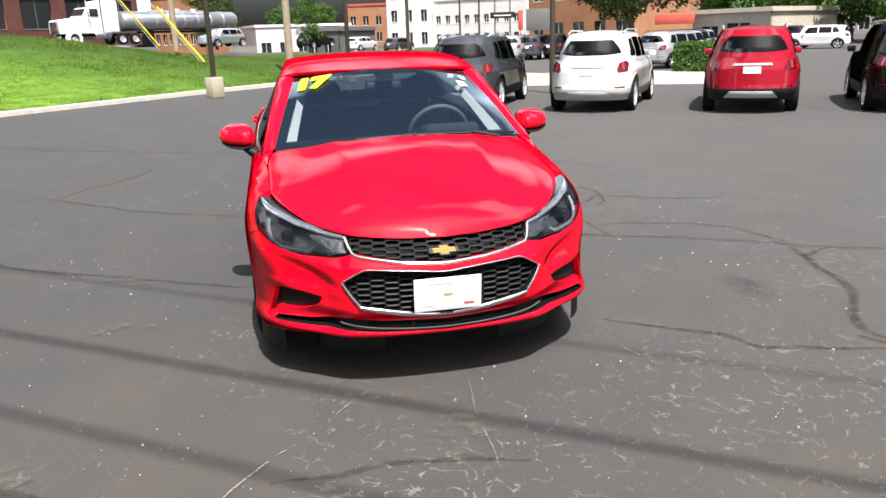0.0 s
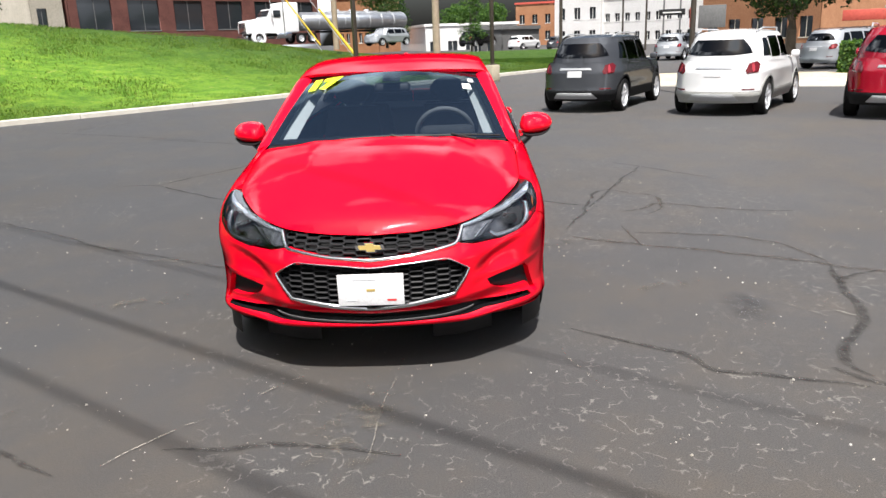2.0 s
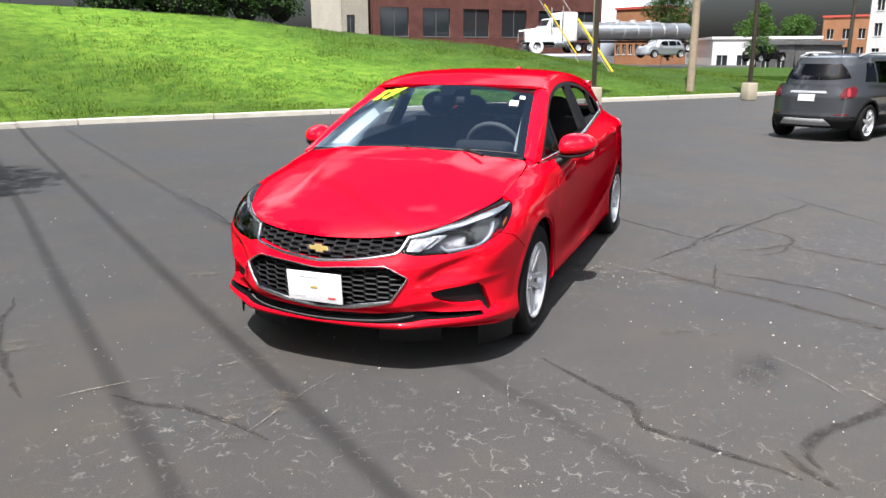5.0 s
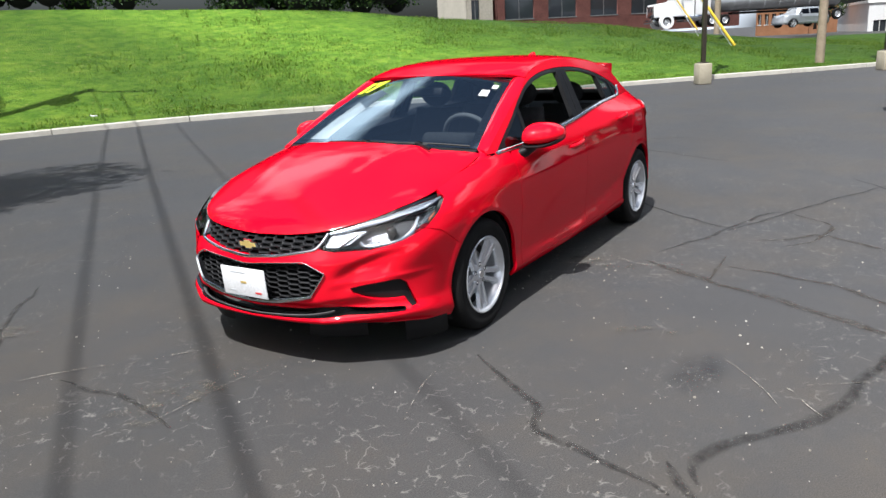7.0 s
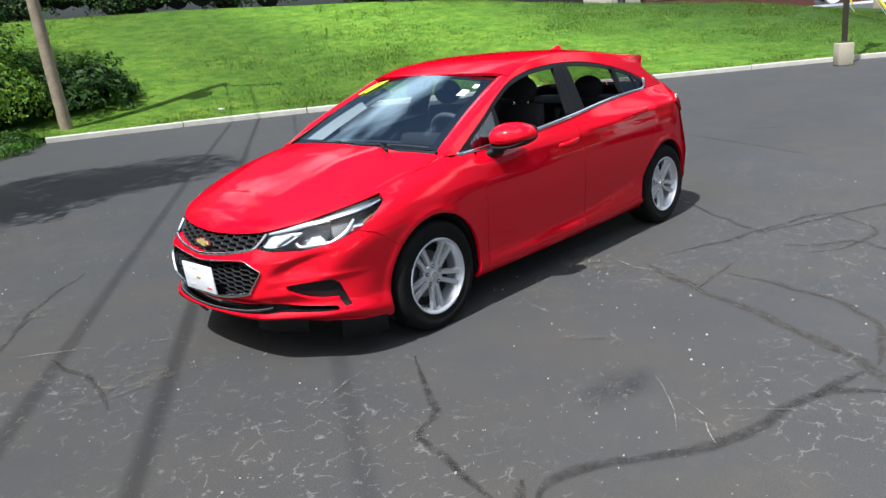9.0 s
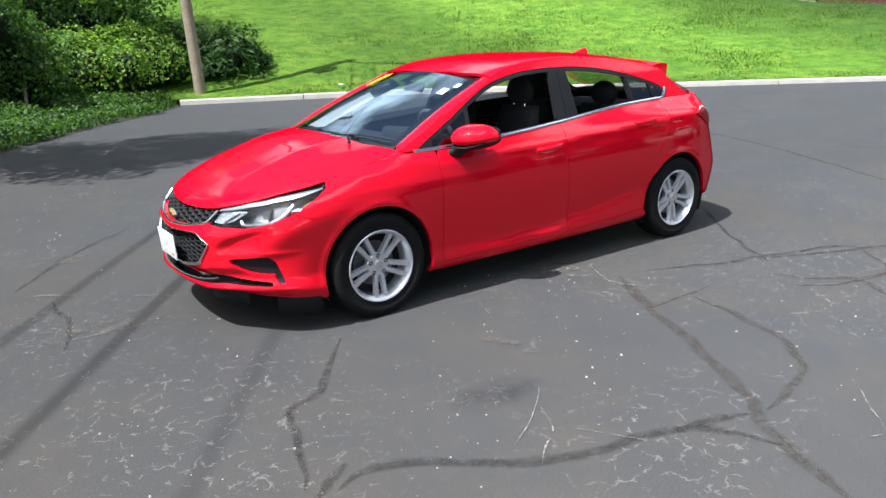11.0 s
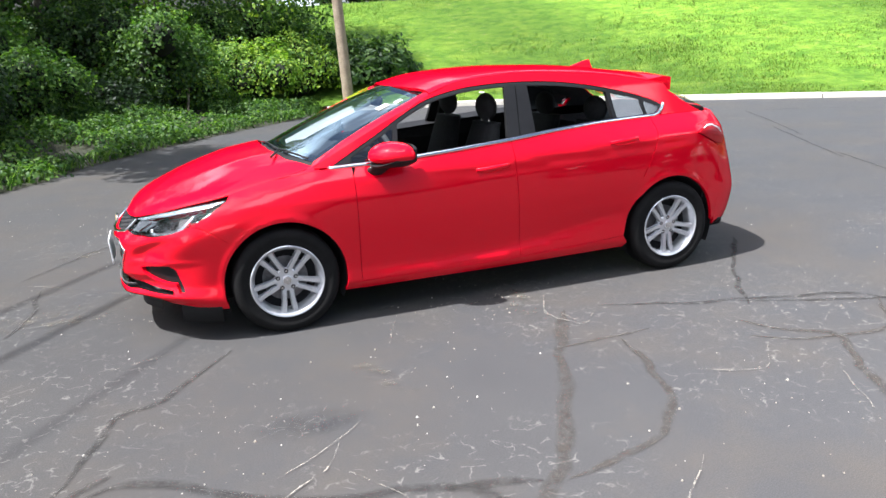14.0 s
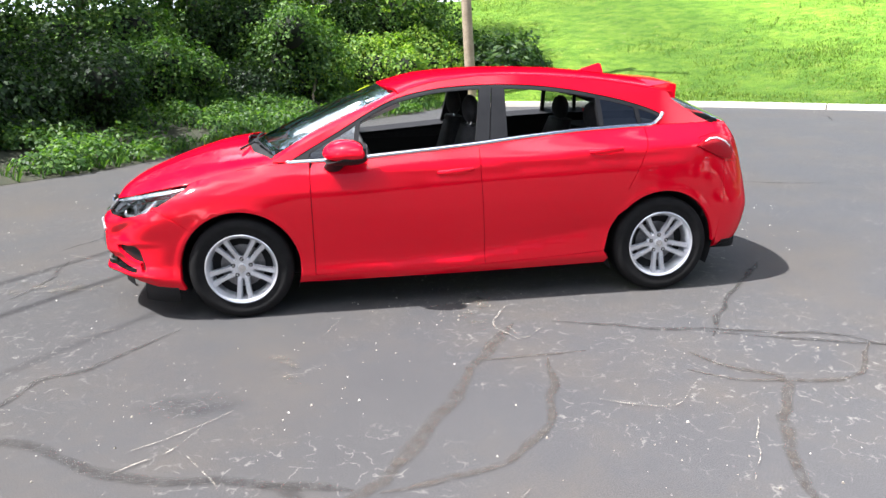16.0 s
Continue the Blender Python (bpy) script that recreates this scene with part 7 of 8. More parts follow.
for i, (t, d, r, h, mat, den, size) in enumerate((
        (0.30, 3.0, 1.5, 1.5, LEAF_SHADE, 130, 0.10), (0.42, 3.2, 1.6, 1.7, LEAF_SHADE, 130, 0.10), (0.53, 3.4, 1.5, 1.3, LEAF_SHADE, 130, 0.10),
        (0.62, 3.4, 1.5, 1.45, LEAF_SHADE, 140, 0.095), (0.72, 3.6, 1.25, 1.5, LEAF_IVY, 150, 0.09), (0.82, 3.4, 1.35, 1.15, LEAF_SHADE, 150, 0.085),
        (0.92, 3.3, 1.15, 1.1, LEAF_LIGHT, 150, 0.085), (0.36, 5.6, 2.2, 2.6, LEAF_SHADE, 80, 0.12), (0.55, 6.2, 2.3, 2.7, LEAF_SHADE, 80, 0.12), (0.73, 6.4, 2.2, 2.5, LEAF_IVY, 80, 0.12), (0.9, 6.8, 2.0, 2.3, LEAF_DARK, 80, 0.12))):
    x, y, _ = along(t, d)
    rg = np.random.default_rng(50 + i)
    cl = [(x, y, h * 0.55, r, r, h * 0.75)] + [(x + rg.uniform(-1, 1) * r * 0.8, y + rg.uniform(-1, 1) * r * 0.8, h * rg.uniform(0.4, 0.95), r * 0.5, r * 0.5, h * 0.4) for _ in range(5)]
    words = {id(LEAF_SHADE): "dense shrub mound darkened as if in shade", id(LEAF_DARK): "dense dark green shrub mound on the bank", id(LEAF_IVY): "green leafy shrub overgrown with vines", id(LEAF_LIGHT): "bright yellow-green vine-covered shrub"}[id(mat)]
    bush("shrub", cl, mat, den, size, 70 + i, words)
bush("shrub", [(4.3, 17.9, 1.0, 1.35, 1.2, 0.95), (3.0, 18.2, 1.1, 1.0, 1.0, 0.9), (5.2, 18.1, 0.9, 0.8, 0.8, 0.6)], LEAF_DARK, 110, 0.13, 90, "narrow-leaved dark shrub behind the utility pole", 2.4)
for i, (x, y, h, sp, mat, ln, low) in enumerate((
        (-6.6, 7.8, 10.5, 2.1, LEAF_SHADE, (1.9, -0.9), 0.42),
        # these four are added at the far left to keep the sun off the ivy
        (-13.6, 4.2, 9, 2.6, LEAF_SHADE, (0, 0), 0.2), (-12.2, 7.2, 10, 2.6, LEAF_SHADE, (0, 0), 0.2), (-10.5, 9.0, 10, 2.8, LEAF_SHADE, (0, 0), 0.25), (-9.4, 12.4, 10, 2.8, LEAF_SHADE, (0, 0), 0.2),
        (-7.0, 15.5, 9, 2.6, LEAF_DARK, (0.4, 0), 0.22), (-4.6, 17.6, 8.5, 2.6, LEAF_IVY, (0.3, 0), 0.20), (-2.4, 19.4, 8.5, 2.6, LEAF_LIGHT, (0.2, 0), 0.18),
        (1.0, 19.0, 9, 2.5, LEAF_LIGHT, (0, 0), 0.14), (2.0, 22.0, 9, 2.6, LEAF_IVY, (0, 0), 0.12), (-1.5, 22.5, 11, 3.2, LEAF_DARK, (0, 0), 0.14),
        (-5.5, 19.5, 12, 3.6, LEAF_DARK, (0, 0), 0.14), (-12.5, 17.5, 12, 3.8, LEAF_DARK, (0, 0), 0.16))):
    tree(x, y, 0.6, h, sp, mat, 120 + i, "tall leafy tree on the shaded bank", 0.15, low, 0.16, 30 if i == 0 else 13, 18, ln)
for i, (x, y, r, h, mat) in enumerate(((0.6, 16.6, 1.3, 1.5, LEAF_LIGHT), (-1.6, 15.2, 1.5, 1.9, LEAF_IVY), (2.0, 17.4, 1.1, 1.6, LEAF_LIGHT), (0.2, 18.6, 1.6, 2.3, LEAF_IVY), (2.6, 19.6, 1.4, 2.2, LEAF_IVY), (-3.2, 17.2, 1.8, 2.4, LEAF_DARK))):
    rg = np.random.default_rng(150 + i)
    cl = [(x, y, h * 0.6, r, r, h * 0.75)] + [(x + rg.uniform(-1, 1) * r * 0.8, y + rg.uniform(-1, 1) * r * 0.8, h * rg.uniform(0.5, 1.1), r * 0.5, r * 0.5, h * 0.4) for _ in range(5)]
    bush("shrub", cl, mat, 90, 0.11, 170 + i, "bright green leafy shrub at the foot of the trees")
# a bare stick leaning among the vines
bm = bmesh.new()
tube(bm, [(*along(0.86, 2.2)[:2], 0.3), (*along(0.89, 2.6)[:2], 1.3)], 0.035, 6)
tagged(part("stick", bm, WOOD_POLE), "pale bare stick leaning in the vines", "stick")

# grass on the bank: short blades in tufts
rng1 = np.random.default_rng(21)
n = 200000
ii = rng1.integers(first - 30, len(KLINE) - 22, n)
dd = 0.17 + 13.8 * rng1.random(n) ** 1.25
pos = KLINE[ii] + (KLINE[ii + 1] - KLINE[ii]) * rng1.random(n)[:, None] + KNORM[ii] * dd[:, None] + rng1.uniform(-0.12, 0.12, (n, 2))
zz = bank_z(KLINE[ii][:, 0], dd)
den = np.array([noise.noise(Vector((p[0] * 0.5, p[1] * 0.5, 4))) + 0.5 * noise.noise(Vector((p[0] * 1.8, p[1] * 1.8, 8))) for p in pos])
keep = den > rng1.uniform(-0.45, 0.45, n)
pos, zz, den = pos[keep], zz[keep], den[keep]
n = len(pos)
h = rng1.uniform(0.018, 0.038, n) * (1 + 0.7 * np.clip(den, 0, 1))
a = rng1.uniform(0, 6.28, n)
w = 0.012
dx, dy = np.cos(a), np.sin(a)
z0 = np.zeros(n)
q = np.stack([np.stack([pos[:, 0] - dy * w, pos[:, 1] + dx * w, zz - 0.03], -1), np.stack([pos[:, 0] + dy * w, pos[:, 1] - dx * w, zz - 0.03], -1),
              np.stack([pos[:, 0] + dx * h * .5 + dy * w, pos[:, 1] + dy * h * .5 - dx * w, zz + h * .8], -1), np.stack([pos[:, 0] + dx * h * .7, pos[:, 1] + dy * h * .7, zz + h], -1)], 1)
GRASS_BLADE = leaf_material("grass_blade", (0.06, 0.115, 0.014), (0.10, 0.17, 0.022), (0.18, 0.23, 0.045))
tagged(quads_object("grass_blades", q, GRASS_BLADE), "short green grass blades on the bank", "grass", kind="stuff")

# ---- the street and town behind ----
BRICK = varied("dark_red_brick", (0.10, 0.035, 0.028), (0.19, 0.075, 0.058), 0.8, 0.9, 0.5, 9, 0.02)
ORANGE_BRICK = varied("orange_brick", (0.34, 0.15, 0.07), (0.46, 0.23, 0.12), 0.6, 0.9, 0.5, 8, 0.02)
WHITE_WALL = varied("white_wall", (0.76, 0.75, 0.72), (0.84, 0.83, 0.81), 0.4, 0.9, 0.2, 8, 0.02)
CREAM_WALL = varied("cream_block", (0.42, 0.38, 0.30), (0.52, 0.48, 0.39), 0.5, 0.9, 0.3, 6, 0.02)
RED_ROOF = varied("red_metal", (0.42, 0.06, 0.04), (0.52, 0.09, 0.06), 0.5, 0.6, 0.1, 5, 0.01)
GREY_WALL = varied("grey_wall", (0.10, 0.10, 0.10), (0.15, 0.15, 0.145), 0.5, 0.9, 0.2, 6, 0.01)
PANE = material("window_pane", (0.02, 0.024, 0.028), 0.08, 0, 0.3)
FRAME_WHITE = varied("window_frame_paint", (0.55, 0.55, 0.53), (0.65, 0.65, 0.62), 3, 0.7, 0.1)


def building(a, b, z, depth, height, wall, windows, label, roof=None, frame_mat=None, cornice=True):
    """A house with its street front from a to b (plan points, left to right as seen); windows are (from, to, sill, head) in metres along the front."""
    a, b = Vector((*a, 0)), Vector((*b, 0))
    t = (b - a).normalized()
    inn = Vector((-t.y, t.x, 0))
    w = (b - a).length
    root = thing("building", (0, 0, 0), 0, label=label, category="building", group="town buildings")
    P = lambda s, h, d=0.0: tuple(a + t * s + inn * d + Vector((0, 0, z + h)))
    fn = lambda s, h: np.stack([a.x + t.x * s, a.y + t.y * s, z + h], -1)
    c = a + t * w / 2 + inn * depth / 2
    holes = [np.array([(p, q), (r, q), (r, s2), (p, s2)]) for p, r, q, s2 in windows]
    panel("wall_front", fn, [(0, 0), (w, 0), (w, height), (0, height)], wall, root, holes, 4.0, 0.25, centre=(c.x, c.y, z + height / 2))
    v = [P(0, 0), P(w, 0), P(w, 0, depth), P(0, 0, depth), P(0, height), P(w, height), P(w, height, depth), P(0, height, depth)]
    mesh_object("wall_side", v, [(1, 2, 6, 5), (2, 3, 7, 6), (3, 0, 4, 7)], wall, root, smooth_shade=False)
    v = [P(-.2, height, -.2), P(w + .2, height, -.2), P(w + .2, height, depth), P(-.2, height, depth), P(-.2, height + .35, -.2), P(w + .2, height + .35, -.2), P(w + .2, height + .35, depth), P(-.2, height + .35, depth)]
    mesh_object("roof", v, [(0, 1, 5, 4), (1, 2, 6, 5), (2, 3, 7, 6), (3, 0, 4, 7), (4, 5, 6, 7), (3, 2, 1, 0)], roof or wall, root, smooth_shade=False)
    for p, r, q, s2 in windows:
        win = mesh_object("window", [P(p - .05, q - .12, -.06), P(r + .05, q - .12, -.06), P(r + .05, q, -.06), P(p - .05, q, -.06), P(p - .05, q - .12, .2), P(r + .05, q - .12, .2), P(r + .05, q, .2), P(p - .05, q, .2)],
                          [(0, 1, 2, 3), (3, 2, 6, 7), (0, 4, 5, 1)], frame_mat or FRAME_WHITE, root, smooth_shade=False)
        mesh_object("pane", [P(p, q, .18), P(r, q, .18), P(r, s2, .18), P(p, s2, .18)], [(0, 1, 2, 3)], PANE, win, smooth_shade=False)
        m = (p + r) / 2
        mesh_object("mullion", [P(m - .04, q, .14), P(m + .04, q, .14), P(m + .04, s2, .14), P(m - .04, s2, .14)], [(0, 1, 2, 3)], frame_mat or FRAME_WHITE, win, smooth_shade=False)
    return root


def polar(az, d, ox=-5.41, oy=0.64):
    return ox + d * math.cos(radians(az)), oy + d * math.sin(radians(az))


def grid(w, n, width, rows, skip=()):
    gap = w / n
    return [(gap * (k + .5) - width / 2, gap * (k + .5) + width / 2, lo, hi) for k in range(n) for lo, hi in rows if k not in skip]


# brick building along the street
building((79.8, 41.4), (105.5, 18.5), 1.7, 18, 19, BRICK, grid(34.4, 6, 3.8, ((2.2, 5.6), (9.5, 13.5))), "dark red brick building with shop windows along the street", GREY_WALL, GREY_WALL)
building((76.9, 44.0), (79.4, 41.8), 1.7, 12, 14, CREAM_WALL, [(0.6, 1.6, 0.5, 4.6)], "pale concrete pier of a street building", GREY_WALL, GREY_WALL)
# second brick house with white windows
building(polar(8.3, 128), polar(5.0, 124), -0.6, 8, 9, ORANGE_BRICK, grid(8.0, 7, 0.62, ((2.2, 3.7), (5.0, 6.6))), "red brick house with white window bands", RED_ROOF)
# white town buildings
building(polar(1.5, 118), polar(-5.2, 122), -1, 25, 4.6, WHITE_WALL, grid(14, 5, 1.5, ((1.0, 2.4),)), "low white commercial building", WHITE_WALL)
building(polar(-5.0, 150), polar(-8.8, 148), -1, 20, 8.5, ORANGE_BRICK, grid(9.8, 4, 1.0, ((2.0, 3.6), (5.0, 6.6))), "orange-red building beyond the white ones", RED_ROOF)
building(polar(-7.9, 118), polar(-11.2, 116), -1, 20, 14, WHITE_WALL, grid(6.9, 3, 0.9, ((1.5, 3.2), (4.8, 6.4), (8, 9.6))), "tall white building with dark windows", WHITE_WALL)
building(polar(-11.3, 117), polar(-18.1, 112), -1, 20, 7.5, WHITE_WALL, grid(13.6, 9, 0.7, ((1.6, 2.8), (4.3, 5.4))), "long white building with small windows", WHITE_WALL)
building(polar(-2.0, 82), polar(-4.3, 80), -0.2, 8, 2.6, GREY_WALL, grid(3.3, 2, 0.9, ((0.3, 1.8),)), "low dark grey shed", GREY_WALL)
building(polar(-18.2, 92), polar(-25.6, 86), -1, 20, 15, ORANGE_BRICK, grid(12.9, 5, 1.3, ((1.6, 3.6), (6.0, 8.2), (10.4, 12.6))), "orange brick building with arched-row windows", ORANGE_BRICK, CREAM_WALL)
building(polar(-29.6, 70), polar(-34.6, 66), -0.4, 10, 3.0, CREAM_WALL, [(0.9, 2.5, 0.3, 2.0), (3.3, 5.4, 0.4, 2.2)], "low cream garage building with dark openings", CREAM_WALL)
building(polar(-35.0, 128), polar(-46.0, 118), -0.6, 14, 7, WHITE_WALL, grid(25, 7, 1.4, ((1.2, 2.8), (4.2, 5.8))), "pale building behind the trees across the lot", WHITE_WALL)
bm = bmesh.new()
ax, ay = polar(-28.4, 69)
box(bm, (0.8, 3.2, 0.8), pose(ax, ay, 2.3, 0, 0, -30), 0.03)
tagged(part("awning", bm, RED_ROOF), "red awning on the low building", "awning")
# dark sign panel and pylon sign
px, py = polar(-18.9, 84)
bm = bmesh.new()
box(bm, (0.3, 2.6, 2.2), pose(px, py, 2.9, 0, 0, -19), 0.03)
tagged(part("dark_sign", bm, GREY_WALL), "plain dark sign panel on the brick building", "sign")
sg = thing("pylon_sign", (*polar(-16.3, 78), 0), -16, label="dark pylon sign on two posts", category="sign")
for e in (-.75, .75):
    bm = bmesh.new()
    box(bm, (0.16, 0.16, 5), pose(0, e, 2.5), 0.02)
    part("post", bm, GREY_WALL, sg)
bm = bmesh.new()
box(bm, (0.3, 2.4, 0.55), pose(0, 0, 3.35), 0.03)
board = part("sign_board", bm, GAP, sg, "black sign board")
bm = bmesh.new()
box(bm, (0.04, 1.7, 0.12), pose(-0.17, 0, 3.32))
part("printed_bar", bm, FRAME_WHITE, board)
bm = bmesh.new()
rx, ry = polar(-17.6, 84)
box(bm, (0.2, 0.5, 2.0), pose(rx, ry, 2.9, 0, 0, -17), 0.05)
box(bm, (0.1, 0.1, 2.4), pose(rx, ry, 1.0, 0, 0, -17), 0.01)
tagged(part("banner_sign", bm, RED_ROOF), "narrow red upright sign", "sign")

# grass flat where the bank runs out
q4 = [polar(a_, d_) for a_, d_ in ((2.0, 43), (-3.0, 42), (-7.5, 41), (-11.0, 40), (-11.2, 66), (-7.0, 67), (-2.0, 68), (2.4, 69))]
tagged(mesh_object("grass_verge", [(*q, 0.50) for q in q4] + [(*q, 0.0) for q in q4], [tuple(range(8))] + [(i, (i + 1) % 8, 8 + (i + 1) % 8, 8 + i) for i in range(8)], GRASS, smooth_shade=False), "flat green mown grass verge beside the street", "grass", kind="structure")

# gravel island with hedge and tree
isl = np.array([(17.6, -6.2), (16.4, -8.0), (14.7, -11.2), (14.3, -12.6), (16.5, -14.6), (19.5, -13.0), (22.5, -9.4), (21.5, -6.6), (19.2, -5.6)])
isl = np.vstack([curve_line(np.vstack([isl, isl[:1]]), 60)[:-1]])
c0 = isl.mean(0)
vs = [(*q, 0.0) for q in isl] + [(*(c0 + (q - c0) * 0.995), 0.12) for q in isl] + [(*(c0 + (q - c0) * 0.96), 0.125) for q in isl]
m = len(isl)
root = tagged(mesh_object("island_kerb", vs, [(i, (i + 1) % m, m + (i + 1) % m, m + i) for i in range(m)] + [(m + i, m + (i + 1) % m, 2 * m + (i + 1) % m, 2 * m + i) for i in range(m)], CONCRETE), "pale concrete kerb round a planted island", "kerb", kind="structure")
vs = [(*(c0 + (q - c0) * f), 0.12 + 0.12 * (1 - f)) for f in (0.965, 0.7, 0.35) for q in isl] + [(*c0, 0.24)]
tagged(mesh_object("island_gravel", vs, [(r * m + i, r * m + (i + 1) % m, (r + 1) * m + (i + 1) % m, (r + 1) * m + i) for r in range(2) for i in range(m)] + [(2 * m + i, 2 * m + (i + 1) % m, 3 * m) for i in range(m)], GRAVEL), "tan gravel bed of the island", "gravel bed", kind="structure")


def hedge(x, y, rz, l, w, h, label):
    t = thing("hedge", (x, y, 0.1), rz, label=label, category="hedge")
    rg = np.random.default_rng(7)
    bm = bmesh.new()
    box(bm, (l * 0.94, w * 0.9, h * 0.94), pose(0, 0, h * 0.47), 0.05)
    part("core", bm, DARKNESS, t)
    n = 9000
    p = rg.uniform(-.5, .5, (n, 3))
    k = rg.integers(0, 5, n)
    nr = np.zeros((n, 3))
    for f, (ax, sg2) in enumerate(((0, -1), (0, 1), (1, -1), (1, 1), (2, 1))):
        p[k == f, ax] = 0.5 * sg2
        nr[k == f, ax] = sg2
    p = p * (l, w, h) + (0, 0, h / 2) + rg.normal(0, 0.03, (n, 3))
    quads_object("foliage", leaves_at(p, nr + (0, 0, .3), 0.09, rg), LEAF_IVY, t)


hx, hy = polar(-30.6, 27.0)
hedge(hx, hy, -30 + 90, 1.9, 1.1, 0.95, "clipped green box hedge on the gravel island")
tx, ty = polar(-25.4, 27.5)
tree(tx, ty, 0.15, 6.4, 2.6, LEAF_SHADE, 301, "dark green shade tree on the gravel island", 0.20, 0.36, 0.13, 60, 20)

# cars further off
far = [(*polar(-27.2, 33), -60, SILVER_PAINT, "silver crossover parked by the island"), (*polar(-28.0, 37), -60, SILVER_PAINT, "silver crossover in a row of cars"), (*polar(-28.6, 41), -60, GREY_PAINT, "grey crossover in a row of cars"),
       (*polar(-29.2, 45), -60, SILVER_PAINT, "silver crossover in a row of cars"), (*polar(-16.8, 46), -30, SILVER_PAINT, "silver crossover parked far off"), (*polar(-18.2, 47), -30, GREY_PAINT, "grey crossover parked far off"), (*polar(-19.8, 48), -30, BLACK_PAINT, "black car parked far off"),
       (*polar(-38.7, 56), 55, WHITE_PAINT, "white sedan parked across the lot"), (*polar(-36.4, 58), 20, BLACK_PAINT, "black car parked across the lot"), (*polar(-34.2, 60), 20, GREY_PAINT, "dark car parked across the lot")]
for x, y, hd, col, words in far:
    suv(x, y, hd, col, words, clad=False, detail=0.6, low=0.94)
for az_, d_, z_, hd, col, words in ((-2.0, 70, 0.9, -42, BLACK_PAINT, "dark car on the street"), (-5.4, 78, 0.4, -42, WHITE_PAINT, "white pickup on the street"), (-8.2, 80, 0.2, -42, GREY_PAINT, "dark car on the street"),
                                    (3.0, 62, 1.3, 138, SILVER_PAINT, "silver car on the street")):
    suv(*polar(az_, d_), hd, col, words, clad=False, detail=0.6, z=z_, low=0.86)

# tanker lorry on the street
def lorry_wheel(root, x, y, z=0.5, r=0.5):
    w = new("wheel")
    w.parent = root
    w.location = (x, y, z)
    s = 1 if y > 0 else -1
    bm = bmesh.new()
    lathe(bm, [(.29, -.14), (r - .03, -.14), (r, -.10), (r, .10), (r - .03, .14), (.29, .14)], 28)
    part("tyre", bm, RUBBER, w)
    bm = bmesh.new()
    lathe(bm, [(.30, .13 * s), (.27, .10 * s), (.12, .02 * s), (.11, .12 * s), (.001, .13 * s)], 24)
    part("rim", bm, ALLOY, w)


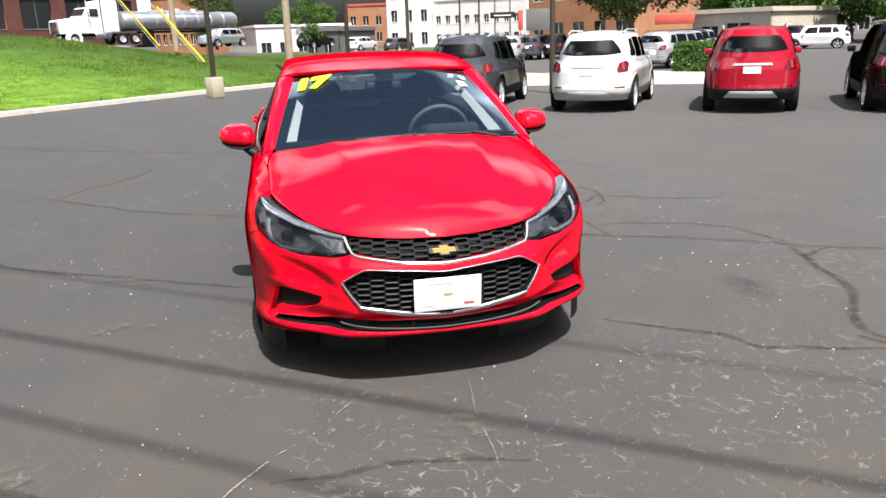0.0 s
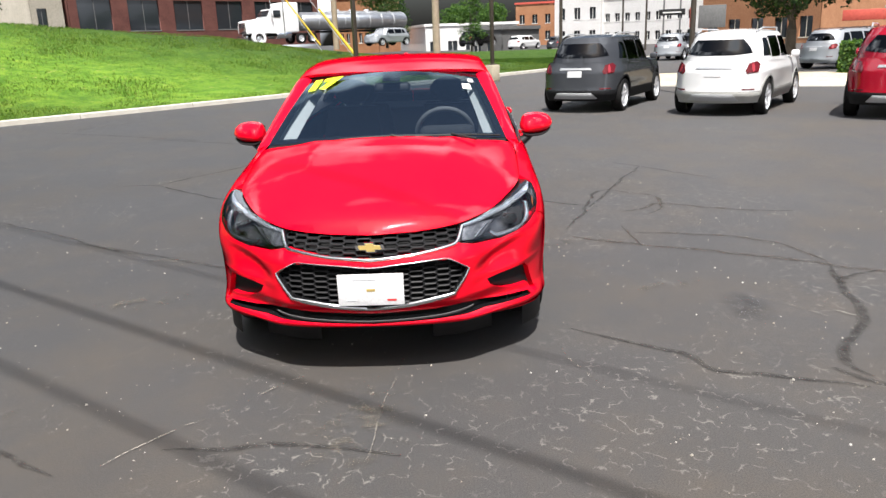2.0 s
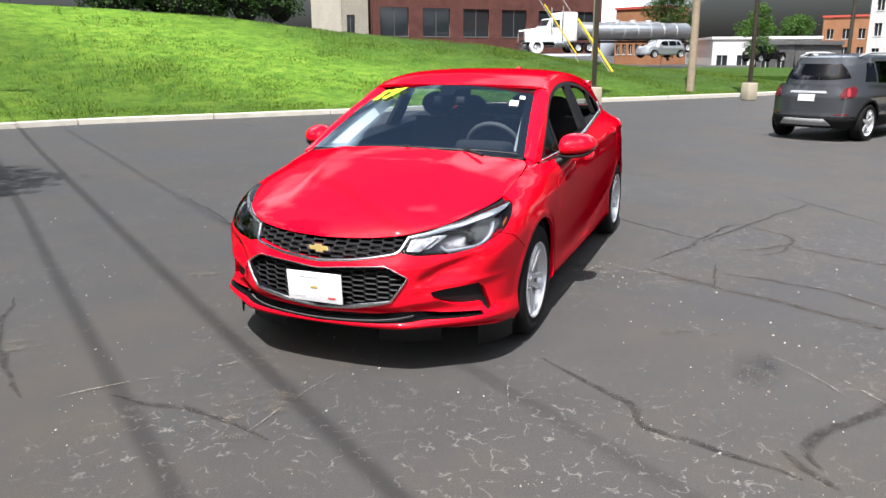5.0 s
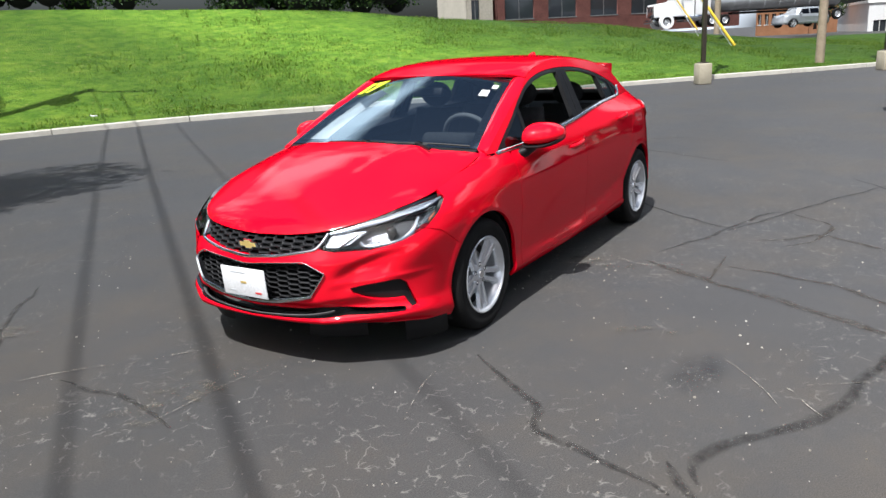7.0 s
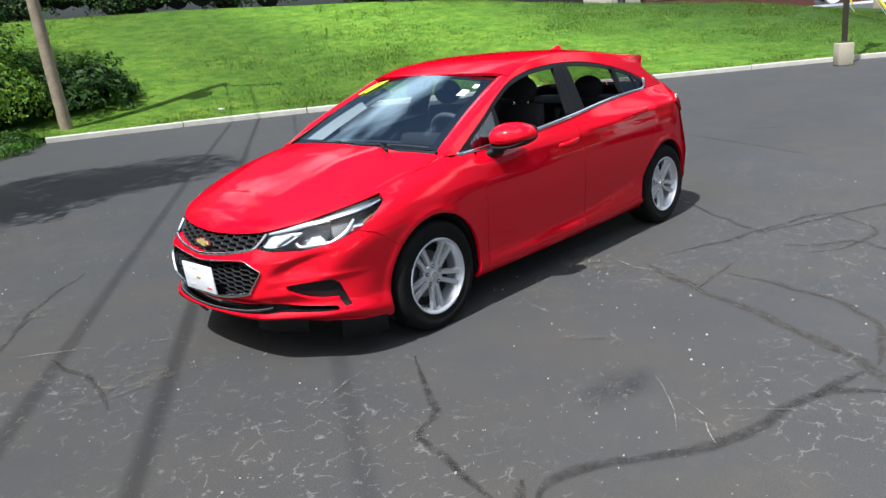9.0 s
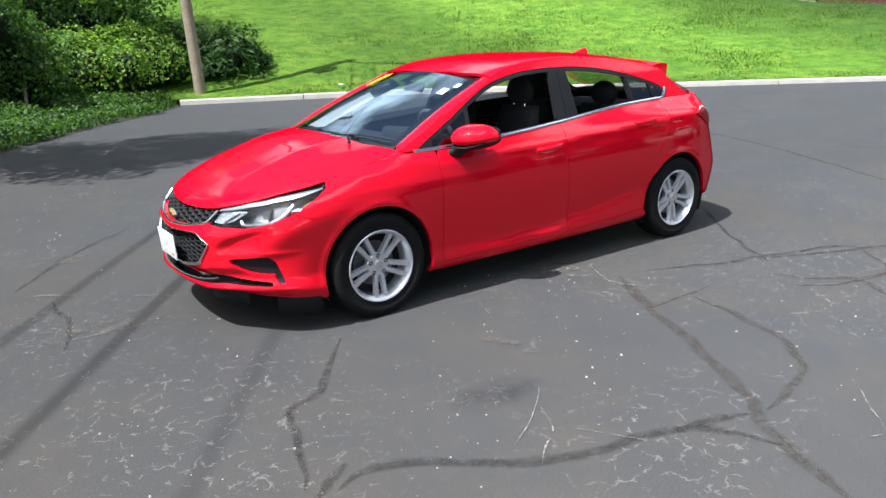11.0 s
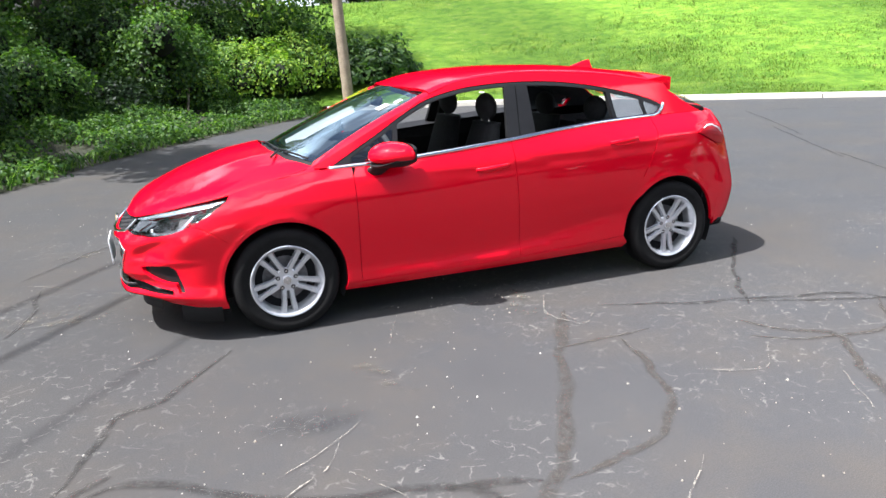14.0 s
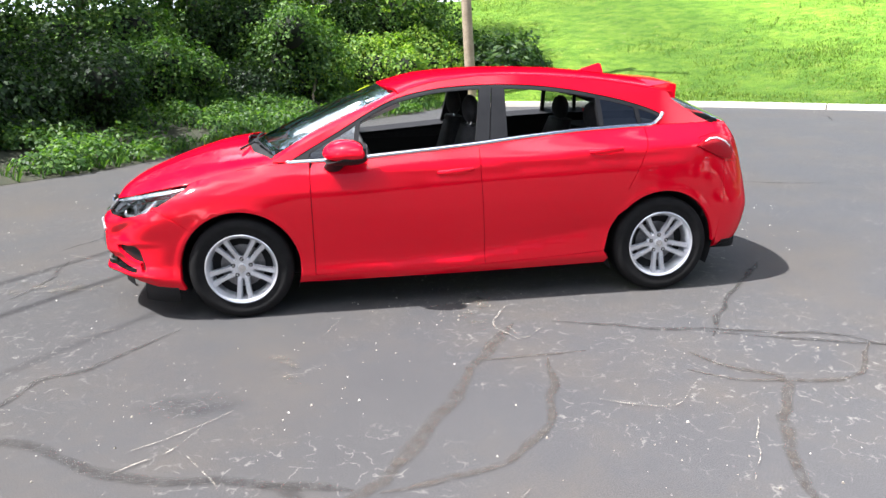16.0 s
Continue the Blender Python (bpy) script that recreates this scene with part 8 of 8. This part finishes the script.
def tanker(x, y, z, heading):
    """A conventional tractor with a sleeper cab and a polished tank trailer; the front is towards +x."""
    t = thing("tanker_lorry", (x, y, z), heading, label="white tractor with a polished steel tank trailer on the street", category="lorry")
    t.scale = (1.13, 1.13, 1.13)
    bm = bmesh.new()
    prof = [(2.0, 1.0), (2.0, 2.0), (1.9, 2.15), (0.1, 2.35), (-0.05, 2.4), (-0.45, 3.1), (-0.6, 3.2), (-1.55, 3.25), (-1.6, 1.0)]
    l = [bm.verts.new((8.0 + a, -1.0 if h < 2.3 or a > 0 else -1.1, h)) for a, h in prof]
    r = [bm.verts.new((8.0 + a, 1.0 if h < 2.3 or a > 0 else 1.1, h)) for a, h in prof]
    bm.faces.new(l), bm.faces.new(r)
    for k in range(len(prof)):
        bm.faces.new((l[k], l[(k + 1) % len(prof)], r[(k + 1) % len(prof)], r[k]))
    bmesh.ops.bevel(bm, geom=list(bm.edges), offset=0.06, segments=2, affect="EDGES")
    cab = part("cab", bm, WHITE_PAINT, t, "white cab with a long bonnet")
    bm = bmesh.new()
    box(bm, (1.7, 2.3, 2.75), pose(5.55, 0, 2.4), 0.14, 3)
    part("sleeper", bm, WHITE_PAINT, t, "tall white sleeper box")
    for s in (-1, 1):
        bm = bmesh.new()
        box(bm, (0.75, 0.03, 0.62), pose(6.95, s * 1.10, 2.75), 0.01)
        part("side_window", bm, PANE, cab)
        bm = bmesh.new()
        lathe(bm, [(.40, -.2), (.66, -.2), (.70, 0), (.66, .2), (.40, .2)], 28, Matrix.Translation((8.95, s * 1.0, 0.62)))
        part("fender", bm, WHITE_PAINT, t)
        bm = bmesh.new()
        tube(bm, [(6.35, s * 1.22, 0.9), (6.35, s * 1.22, 4.3)], 0.07, 10)
        part("exhaust_stack", bm, CHROME, t, "chrome exhaust stack")
        bm = bmesh.new()
        lathe(bm, [(0.001, -.75), (.30, -.75), (.33, -.70), (.33, .70), (.30, .75), (0.001, .75)], 20, Matrix.Translation((6.4, s * 0.95, 0.85)) @ Matrix.Rotation(radians(90), 4, "Z"))
        part("fuel_tank", bm, CHROME, t)
        for wx in (8.95, 4.6, 3.35, -6.6, -7.85):
            lorry_wheel(t, wx, s * 1.05)
        bm = bmesh.new()
        box(bm, (0.08, 0.24, 0.42), pose(7.6, s * 1.32, 2.6), 0.03)
        part("door_mirror", bm, CHROME, cab)
    bm = bmesh.new()
    box(bm, (0.06, 1.5, 1.0), pose(10.03, 0, 1.5), 0.02)
    part("radiator_grille", bm, CHROME, t, "chrome radiator grille")
    bm = bmesh.new()
    box(bm, (0.2, 2.3, 0.35), pose(10.15, 0, 0.65), 0.05)
    part("bumper", bm, CHROME, t)
    bm = bmesh.new()
    box(bm, (0.05, 1.9, 0.62), pose(7.78, 0, 2.80, 0, -30, 0), 0.01)
    part("windscreen", bm, PANE, cab)
    bm = bmesh.new()
    box(bm, (7.2, 0.9, 0.25), pose(6.2, 0, 0.85), 0.03)
    box(bm, (10.5, 0.8, 0.2), pose(-3.0, 0, 1.05), 0.03)
    part("chassis", bm, GAP, t)
    bm = bmesh.new()
    turn = Matrix.Translation((-2.1, 0, 2.05)) @ Matrix.Rotation(radians(90), 4, "Z") @ Matrix.Diagonal((1.05, 1, 0.86, 1))
    lathe(bm, [(0.001, -6.35), (0.55, -6.32), (0.9, -6.2), (1.0, -6.0), (1.0, 6.0), (0.9, 6.2), (0.55, 6.32), (0.001, 6.35)], 40, turn)
    part("tank", bm, varied("polished_steel", (0.50, 0.51, 0.52), (0.62, 0.63, 0.64), 2, 0.28, 0.05, 40, 0.002, 0.85), t, "polished steel tank")
    for k in range(7):
        bm = bmesh.new()
        lathe(bm, [(1.0, -.04), (1.03, -.03), (1.03, .03), (1.0, .04)], 40, Matrix.Translation((-6.6 + 1.5 * k, 0, 0)) @ Matrix.Translation((0, 0, 2.05)) @ Matrix.Rotation(radians(90), 4, "Z") @ Matrix.Diagonal((1.05, 1, 0.86, 1)))
        part("tank_hoop", bm, SILVER, t)
    bm = bmesh.new()
    box(bm, (6.0, 0.5, 0.10), pose(-2.0, 0, 2.95), 0.01)
    for e in (-2.0, -0.2, -3.8):
        lathe(bm, [(0.001, .30), (.28, .30), (.30, .25), (.30, 0)], 16, Matrix.Translation((e, 0, 2.85)) @ Matrix.Rotation(radians(90), 4, "X"))
    part("walkway", bm, SILVER, t)
    return t


tanker(83.35, 12.9, 1.75, 130)
# street trees, hedge line on the crest, poles
cx, cy = 95.0, 8.1
t = tree(cx, cy, 1.0, 8.5, 3.2, LEAF_DARK, 310, "dark conifer-like tree on the street", 0.2, 0.12, 0.22, 16, 22)
tree(*polar(-2.2, 70), 0.2, 5.2, 1.3, LEAF_IVY, 311, "small green street tree", 0.1, 0.2, 0.14, 45, 14)
for k, (az_, d_, h_, sp_) in enumerate(((-0.5, 200, 9, 5), (-3.2, 210, 10, 5), (-32.5, 85, 9, 4.5), (-39.5, 78, 9, 5), (-42.5, 70, 10, 5), (-36.5, 100, 10, 5))):
    tree(*polar(az_, d_), 0, h_, sp_, LEAF_IVY, 320 + k, "distant leafy tree behind the buildings", 0.25, 0.25, 0.4, 8, 14)
hl = []
rg = np.random.default_rng(33)
for k in range(46):
    i = int(first - 12 + k * 2.05)
    q = KLINE[i] + KNORM[i] * (19 + rg.uniform(-1, 1.5))
    zc = bank_z(KLINE[i][0], 18)
    if KLINE[i][0] > 17.6:
        break
    hl.append((q[0], q[1], zc + rg.uniform(0.8, 1.8), 1.3, 1.3, 1.5))
    hl.append((q[0] + rg.uniform(-1, 1), q[1] + rg.uniform(0, 2), zc + rg.uniform(2.6, 4.2), 1.5, 1.5, 1.4))
row = bush("hedgerow", hl, LEAF_DARK, 30, 0.16, 34, "dark dense hedgerow along the top of the grass bank")
for piece in row.children:
    tagged(piece, kind="stuff")


def plain_pole(x, y, z, h, r, mat, label):
    bm = bmesh.new()
    tube(bm, [(x, y, z - .3), (x, y, z + h)], [r, r * 0.75], 10)
    return tagged(part("pole", bm, mat), label, "pole", group="thin poles")


plain_pole(31.8, 5.2, 1.6, 9, 0.14, WOOD_POLE, "grey wooden pole on the crest of the bank")
plain_pole(33.6, -5.8, 0.5, 9, 0.09, BRONZE, "thin dark lamp pole beyond the bank")
plain_pole(*polar(-19.9, 20.5), 0, 8, 0.075, BRONZE, "thin dark flag pole behind the parked cars")
plain_pole(*polar(-13.2, 60), 0, 9, 0.08, BRONZE, "thin grey pole far off")
plain_pole(*polar(-14.6, 75), 0, 9, 0.1, BRONZE, "thin grey pole far off")
YELLOW_GUARD = varied("yellow_guard", (0.60, 0.40, 0.02), (0.75, 0.52, 0.04), 3, 0.5, 0.1)
for foot, top, words in (((28.6, 3.7, 0.75), (29.6, 10.4, 9.8), "thick"), ((30.6, 5.7, 1.45), (30.0, 12.0, 10.5), "thin")):
    f, u = Vector(foot), Vector(top)
    g = thing("guy_wire", (0, 0, 0), 0, label="steel guy wire with a %s yellow guard" % words, category="guy wire", group="guy wires")
    bm = bmesh.new()
    tube(bm, [f - Vector((0, 0, .2)), u], 0.012, 5)
    part("wire", bm, SILVER, g)
    bm = bmesh.new()
    e = (u - f).normalized()
    tube(bm, [f + e * 0.1, f + e * 2.9], 0.055 if words == "thick" else 0.035, 7)
    part("guard", bm, YELLOW_GUARD, g, "yellow plastic guard")
# a scrap of litter on the grass
bm = bmesh.new()
box(bm, (0.16, 0.10, 0.03), pose(6.6, 14.5, 0.30, 10, 5, 20), 0.01)
tagged(part("litter", bm, WHITE_PLASTIC), "small white scrap of litter on the grass", "litter")
